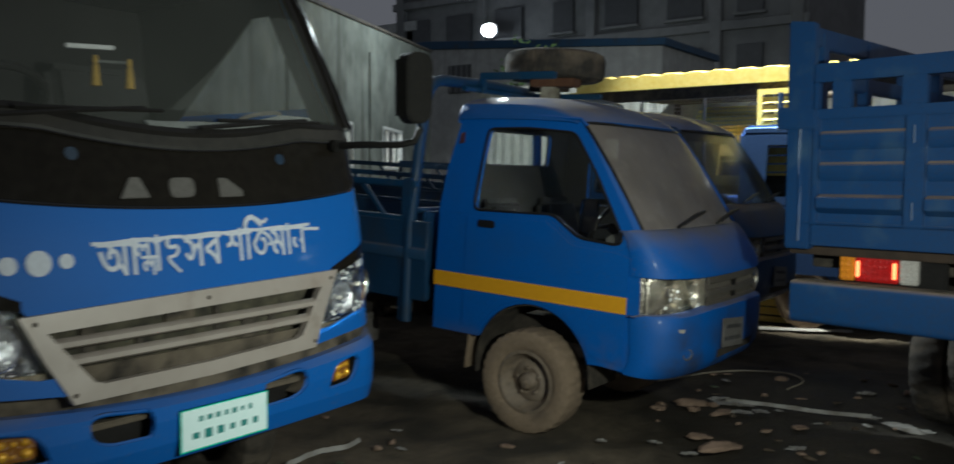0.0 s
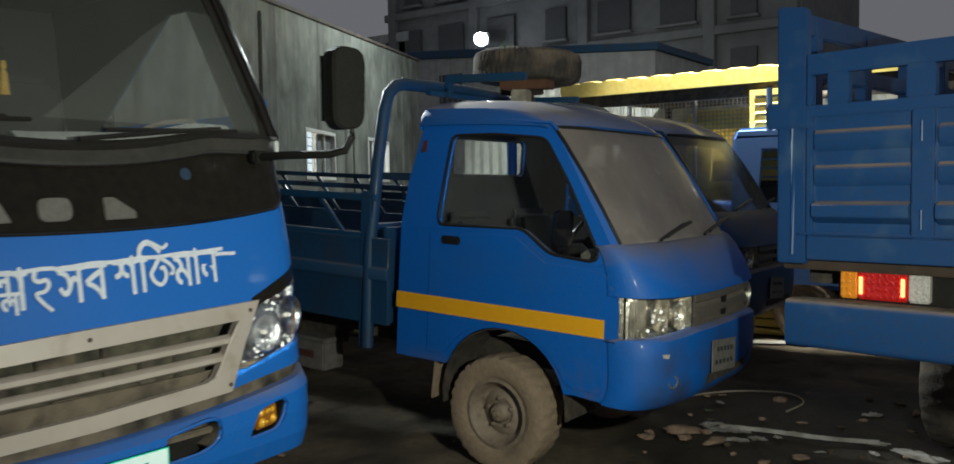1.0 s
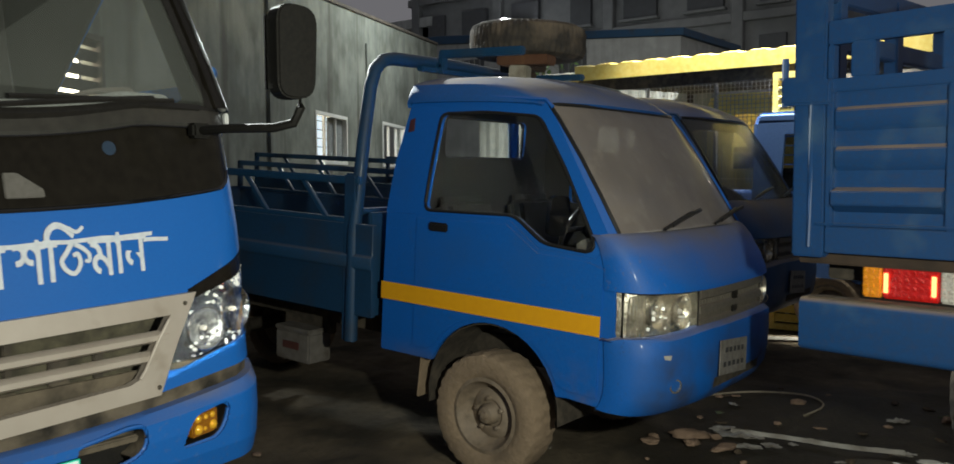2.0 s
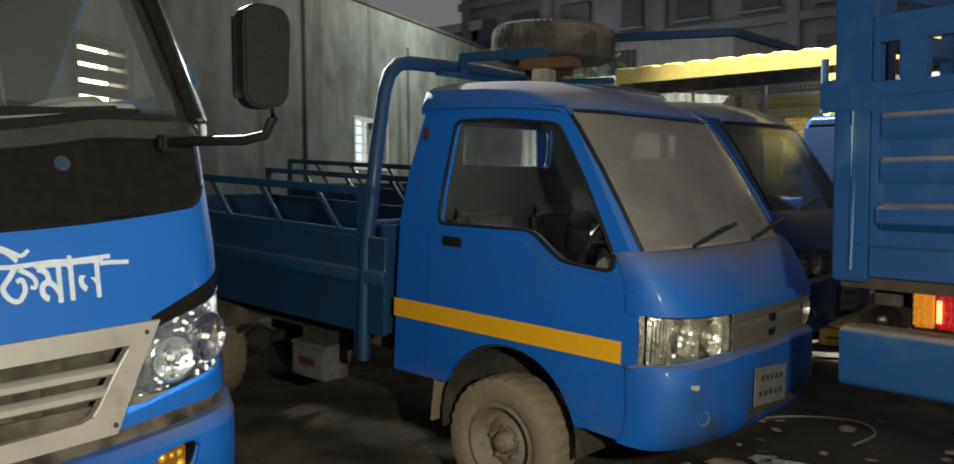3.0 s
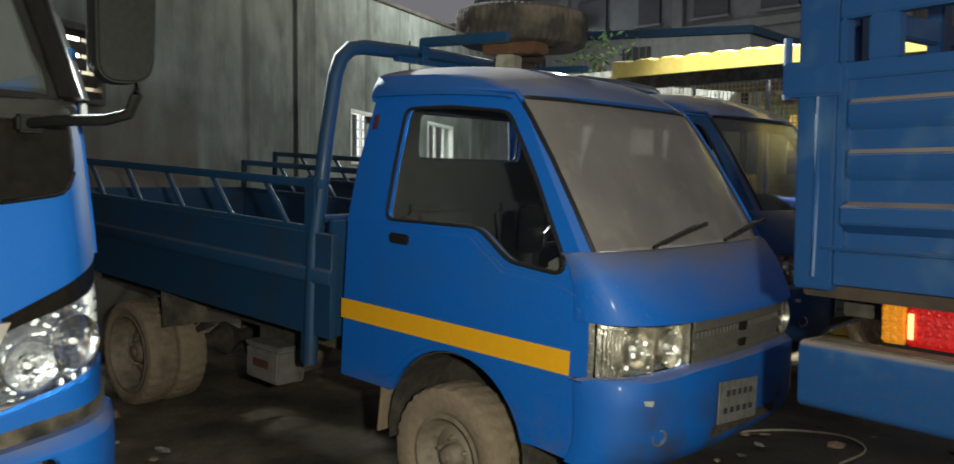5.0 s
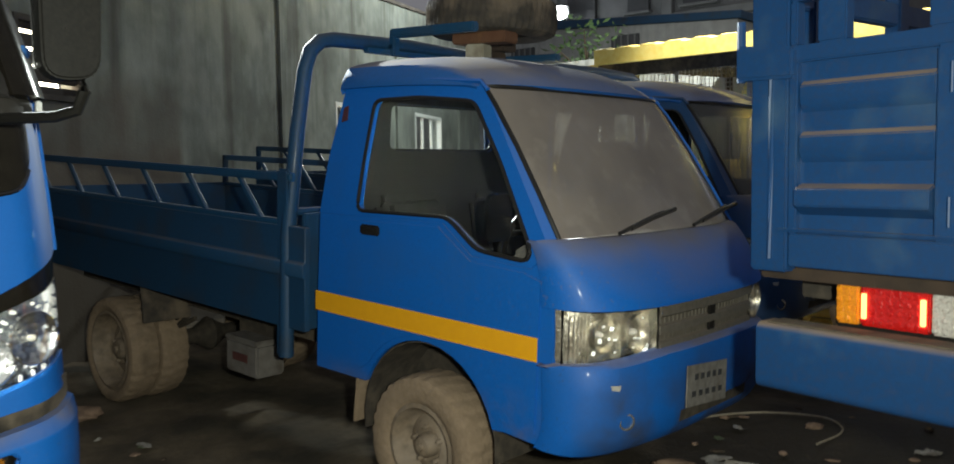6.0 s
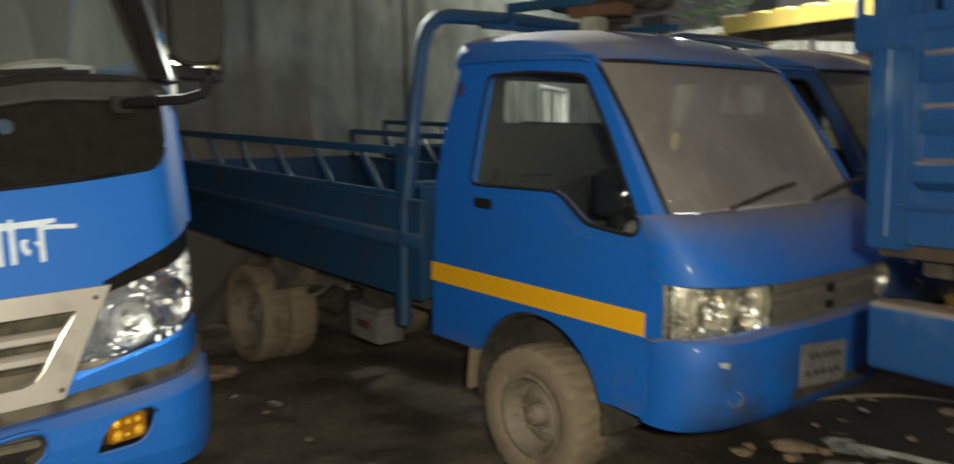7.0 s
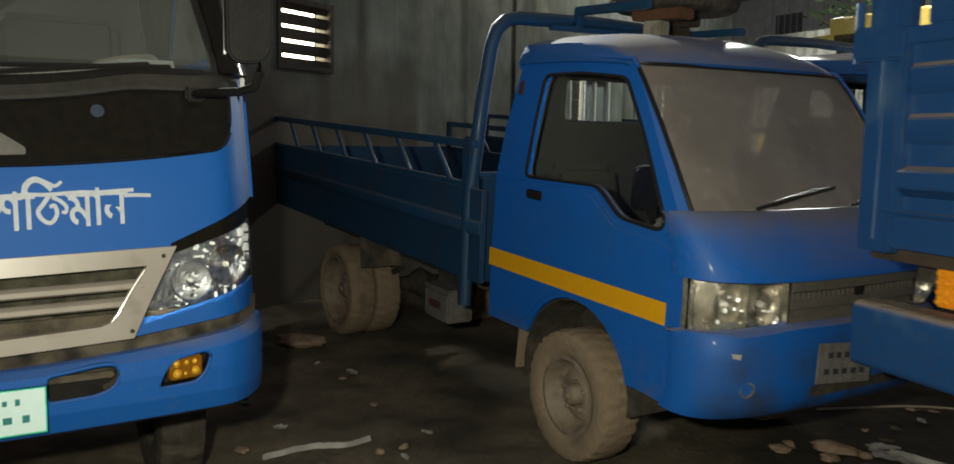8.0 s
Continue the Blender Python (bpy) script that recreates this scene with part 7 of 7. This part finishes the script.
for x in (0.14, GW - 0.14):
    w = wheel("front_wheel", cargo, (0, 0, 0), 0.43, 0.21, 0.24, -1 if x < 1 else 1)
    for ch in w.children:
        ch.data.transform(pose(x, 4.4, 0.43, 0, 0, -90))


# ---- trucks seen in part beyond the pickups ----
def far_truck(label, m, paint, group="parked trucks beyond"):
    """A small lorry facing away along local x: cab with pillars, door windows, mirror, load box and wheels."""
    t = thing("small_lorry", label, "truck", m, group)
    part("cab_lower", bm_prism([(0, 0, 0.55), (1.5, 0, 0.55), (1.58, 0, 0.9), (1.5, 0, 1.35), (0, 0, 1.35)], (0, 1.7, 0), 0.04, 3), paint, t)
    for y in (0.0, 1.65):
        part("window_frame", bm_ring([(0, y, 1.33), (1.5, y, 1.33), (1.12, y, 2.1), (0.06, y, 2.12)], [(0.28, y, 1.42), (1.25, y, 1.42), (1.0, y, 1.98), (0.32, y, 1.98)], (0, 0.05, 0)), paint, t)
        g = part("side_window", bm_prism([(0.28, y + 0.02, 1.42), (1.25, y + 0.02, 1.42), (1.0, y + 0.02, 1.98), (0.32, y + 0.02, 1.98)], (0, 0.004, 0)), "glass", t)
        g.visible_shadow = False
    part("roof", bm_prism([(0.0, 0, 2.06), (1.13, 0, 2.06), (1.08, 0, 2.16), (0.9, 0, 2.2), (0.05, 0, 2.2)], (0, 1.7, 0), 0.035, 3), paint, t)
    part("back_wall", bm_box((0.05, 1.66, 1.5), (0.03, 0.85, 1.35), (0, 0, 0), 0.01), paint, t)
    g = part("windscreen", bm_prism([(1.49, 0.06, 1.36), (1.49, 1.64, 1.36), (1.12, 1.60, 2.06), (1.12, 0.10, 2.06)], (0.006, 0, 0.003)), "glass", t)
    g.visible_shadow = False
    part("seat", bm_box((0.5, 1.4, 0.7), (0.35, 0.85, 1.30), (0, 0, 0), 0.08, 3), "cloth", t)
    part("dashboard", bm_box((0.3, 1.5, 0.25), (1.28, 0.85, 1.28), (0, 0, 0), 0.05, 3), "dash", t)
    part("bumper", bm_box((0.14, 1.7, 0.25), (1.6, 0.85, 0.6), (0, 0, 0), 0.03, 3), paint, t)
    for y in (0.25, 1.45):
        part("headlight", bm_box((0.05, 0.3, 0.2), (1.565, y, 0.92), (0, 0, 0), 0.03, 3), "clear_white", t)
    for s, y in ((-1, -0.16), (1, 1.86)):
        a = part("mirror_arm", bm_tube([(1.25, 0.85 + s * 0.84, 1.45), (1.32, y, 1.5), (1.32, y, 1.9)], 0.012, 6), "black", t)
        part("mirror_housing", bm_box((0.07, 0.16, 0.28), (1.32, y, 1.98), (0, 0, 0), 0.03, 3), "black", a)
    part("load_body", bm_box((2.6, 1.75, 0.55), (-1.4, 0.85, 1.15), (0, 0, 0), 0.02), paint, t)
    part("chassis_rail", bm_box((4.2, 0.7, 0.14), (-0.7, 0.85, 0.66), (0, 0, 0), 0.01), "undercarriage", t)
    for x in (0.75, -1.9):
        for y, o in ((0.09, -1), (1.61, 1)):
            wheel("wheel", t, (x, y, 0.33), 0.33, 0.18, 0.19, o)
        part("axle", bm_tube([(x, 0.1, 0.33), (x, 1.6, 0.33)], 0.04, 8), "undercarriage", t)
    return t


far_truck("light blue small lorry parked beyond the pickups", pose(0.30, 5.0, 0), "paint_light")
far_truck("yellow small lorry parked under the canopy", pose(-0.9, 6.7, 0) @ Matrix.Scale(1.17, 4), "yellow_sheet")

# ---- things on the ground ----

def lump(seed, sx, sy, sz):
    """A flat trodden lump of rubbish."""
    bm = bmesh.new()
    bmesh.ops.create_icosphere(bm, subdivisions=3 if sx > 0.045 else 2, radius=1.0)
    for v in bm.verts:
        k = 1 + 0.45 * noise.noise(v.co * 1.3 + Vector((seed * 3.1, 0, 0))) + 0.25 * noise.noise(v.co * 4.0 + Vector((0, seed * 1.7, 0)))
        v.co = Vector((v.co.x * sx * k, v.co.y * sy * k, max(v.co.z * sz * k, -sz * 0.5)))
    return bm


def scrap(seed, sx, sy, sz):
    """A crumpled torn sheet lying on the mud."""
    rows = []
    for j in range(11):
        row = []
        for i in range(11):
            u, v = i / 5 - 1, j / 5 - 1
            d = max(abs(u), abs(v), 1e-6)
            q = d / max(math.hypot(u, v), 1e-6)
            tear = 1 + 0.45 * d * noise.noise((2.1 * u * q + seed * 5.3, 2.1 * v * q, 0.7))
            x, y = u * q * sx * tear, v * q * sy * tear
            fold = noise.noise((u * 1.6 + seed * 2.9, v * 1.6, 3)) + 0.6 * noise.noise((u * 4.2, v * 4.2 + seed, 9))
            row.append((x, y, max(0.002, sz * (0.45 + 0.9 * fold) * (1.1 - 0.6 * d))))
        rows.append(row)
    return bm_skin(rows, 0.002)


random.seed(7)
# place, half sizes, turn, kind
LITTER = [(1.12, 1.10, 0.055, 0.05, 0.018, 0, "lump"), (1.10, 1.19, 0.035, 0.03, 0.02, 30, "lump"), (1.26, 1.36, 0.115, 0.06, 0.03, 35, "lump"), (1.33, 1.22, 0.05, 0.04, 0.02, 80, "lump"), (1.40, 1.40, 0.04, 0.035, 0.02, 10, "lump"),
          (1.52, 1.24, 0.085, 0.045, 0.02, 70, "lump"), (1.62, 1.35, 0.07, 0.04, 0.016, 20, "scrap"), (1.50, 1.52, 0.15, 0.07, 0.03, 15, "scrap"), (1.36, 1.60, 0.08, 0.05, 0.02, 60, "scrap"), (1.72, 1.45, 0.06, 0.05, 0.015, 5, "scrap"),
          (2.62, 1.60, 0.16, 0.07, 0.03, -25, "scrap"), (2.34, 1.73, 0.09, 0.05, 0.02, 10, "scrap"), (1.78, 0.47, 0.14, 0.06, 0.03, 60, "lump"), (1.60, 0.62, 0.07, 0.045, 0.02, 20, "lump"), (1.68, 0.28, 0.05, 0.03, 0.012, 40, "scrap"),
          (1.42, 0.36, 0.04, 0.025, 0.01, 0, "scrap"), (1.15, 0.19, 0.035, 0.025, 0.015, 0, "scrap"), (0.17, -0.75, 0.028, 0.024, 0.018, 0, "lump"), (-0.44, -1.07, 0.04, 0.03, 0.02, 40, "scrap"), (0.01, -0.40, 0.04, 0.018, 0.01, 20, "scrap"),
          (-2.25, -0.35, 0.20, 0.13, 0.05, 40, "lump"), (-1.3, -0.3, 0.07, 0.03, 0.014, 0, "scrap"), (2.2, 2.42, 0.07, 0.04, 0.025, 40, "scrap"), (1.55, 2.5, 0.05, 0.035, 0.025, 10, "lump"), (2.45, 2.62, 0.05, 0.03, 0.02, 70, "lump"),
          (0.75, -0.25, 0.05, 0.03, 0.012, 15, "lump"), (2.15, 0.75, 0.06, 0.035, 0.012, 50, "scrap"), (-0.2, -1.35, 0.05, 0.03, 0.012, 10, "lump"), (2.05, 1.2, 0.05, 0.04, 0.015, 15, "lump"), (1.9, 1.0, 0.04, 0.03, 0.01, 55, "lump")]
for k, (x, y, sx, sy, sz, a, kind) in enumerate(LITTER):
    if kind == "lump":
        single("rubbish", lump(k, sx, sy, sz), "litter_brown", "brown trodden lump of rubbish on mud", "rubbish", "yard litter", m=pose(x, y, sz * 0.25 - 0.004, 0, 0, a))
    else:
        single("plastic_scrap", scrap(k, sx, sy, sz), "litter_white", "crumpled torn white plastic scrap on mud", "rubbish", "yard scraps", m=pose(x, y, -0.004, 0, 0, a))


random.seed(23)
for k in range(64):
    x, y = (random.uniform(1.0, 2.9), random.uniform(0.3, 2.9)) if k % 3 else (random.uniform(-1.9, 1.6), random.uniform(-1.5, -0.15))
    a, sz = random.uniform(0, 180), random.uniform(0.006, 0.016)
    if random.random() < 0.6:
        single("rubbish", lump(40 + k, random.uniform(0.015, 0.045), random.uniform(0.012, 0.03), sz), "litter_brown" if k % 2 else "litter_dark", "small trodden scrap of leaf and mud", "rubbish", "yard litter", m=pose(x, y, sz * 0.25 - 0.004, 0, 0, a))
    else:
        single("plastic_scrap", scrap(40 + k, random.uniform(0.02, 0.05), random.uniform(0.012, 0.03), sz), "litter_white" if k % 2 else "litter_green", "small torn plastic scrap trodden into mud", "rubbish", "yard scraps", m=pose(x, y, -0.004, 0, 0, a))


def strip(label, pts, width, seed):
    """A long torn ribbon of plastic along a line on the ground."""
    line = smooth_line([(x, y, 0.0) for x, y in pts], 8)
    rows = [[], [], []]
    for i, p in enumerate(line):
        d = (line[min(i + 1, len(line) - 1)] - line[max(i - 1, 0)]).normalized()
        nrm = Vector((-d.y, d.x, 0))
        w = width * (1 + 0.7 * noise.noise((i * 0.6, seed, 0)))
        z = 0.010 + 0.012 * abs(noise.noise((i * 0.45, seed, 5)))
        rows[0].append(p + nrm * w + Vector((0, 0, z * 0.3)))
        rows[1].append(p + Vector((0, 0, z + 0.012)))
        rows[2].append(p - nrm * w * 0.8 + Vector((0, 0, z * 0.3)))
    single("plastic_strip", bm_skin(rows, 0.003), "litter_white", label, "rubbish")


strip("long torn white plastic strip lying on mud", [(1.44, 1.55), (1.75, 1.60), (2.05, 1.62), (2.38, 1.71)], 0.018, 1)
strip("pale plastic strip lying beyond the pickups", [(0.40, 4.55), (0.62, 4.72), (0.80, 4.80), (1.05, 4.92), (1.5, 5.15)], 0.07, 4)
strip("thin pale strip trodden into mud", [(0.0, -1.30), (-0.03, -1.05), (0.03, -0.88), (0.0, -0.73)], 0.010, 7)
single("cable", bm_tube(smooth_line([(0.80, 1.80, 0.012), (0.88, 1.97, 0.015), (1.03, 2.30, 0.02), (1.23, 2.57, 0.014), (1.50, 2.66, 0.02), (1.65, 2.61, 0.015), (1.73, 2.44, 0.012), (1.70, 2.14, 0.014)]), 0.007, 6), "rope", "thin pale cable looping over the mud", "cable")

# leaves of a small tree under the lamp
random.seed(3)
tree = thing("tree", "small leafy tree lit by the lamp behind the trucks", "tree", pose(-8.2, 14.2, 0))
part("trunk", bm_tube([(0, 0, -0.05), (0.05, 0, 1.6), (-0.05, 0.05, 3.0), (0.02, 0, 4.3)], [0.11, 0.09, 0.06, 0.03], 8), "bark", tree)
for k in range(6):
    a = k * 1.05
    part("limb", bm_tube([(0, 0, 2.4 + 0.3 * k), (0.45 * math.cos(a), 0.45 * math.sin(a), 2.9 + 0.3 * k), (0.8 * math.cos(a), 0.8 * math.sin(a), 3.1 + 0.32 * k)], [0.04, 0.025, 0.01], 6), "bark", tree)
bm = bmesh.new()
for k in range(430):
    a, r, z = random.uniform(0, 6.283), random.uniform(0.1, 1.0), random.uniform(2.5, 5.0)
    c = Vector((r * math.cos(a), r * math.sin(a), z + 0.3 * noise.noise((a, z, 0))))
    q = Euler((random.uniform(0, 6), random.uniform(0, 6), random.uniform(0, 6))).to_matrix()
    w, h = 0.035, random.uniform(0.07, 0.12)
    vs = [bm.verts.new(c + q @ Vector(p)) for p in ((0, -h, 0), (w, 0, 0.01), (0, h, 0), (-w, 0, 0.01))]
    bm.faces.new(vs)
tagged(part("crown", bm, "leaf", tree), kind="stuff")
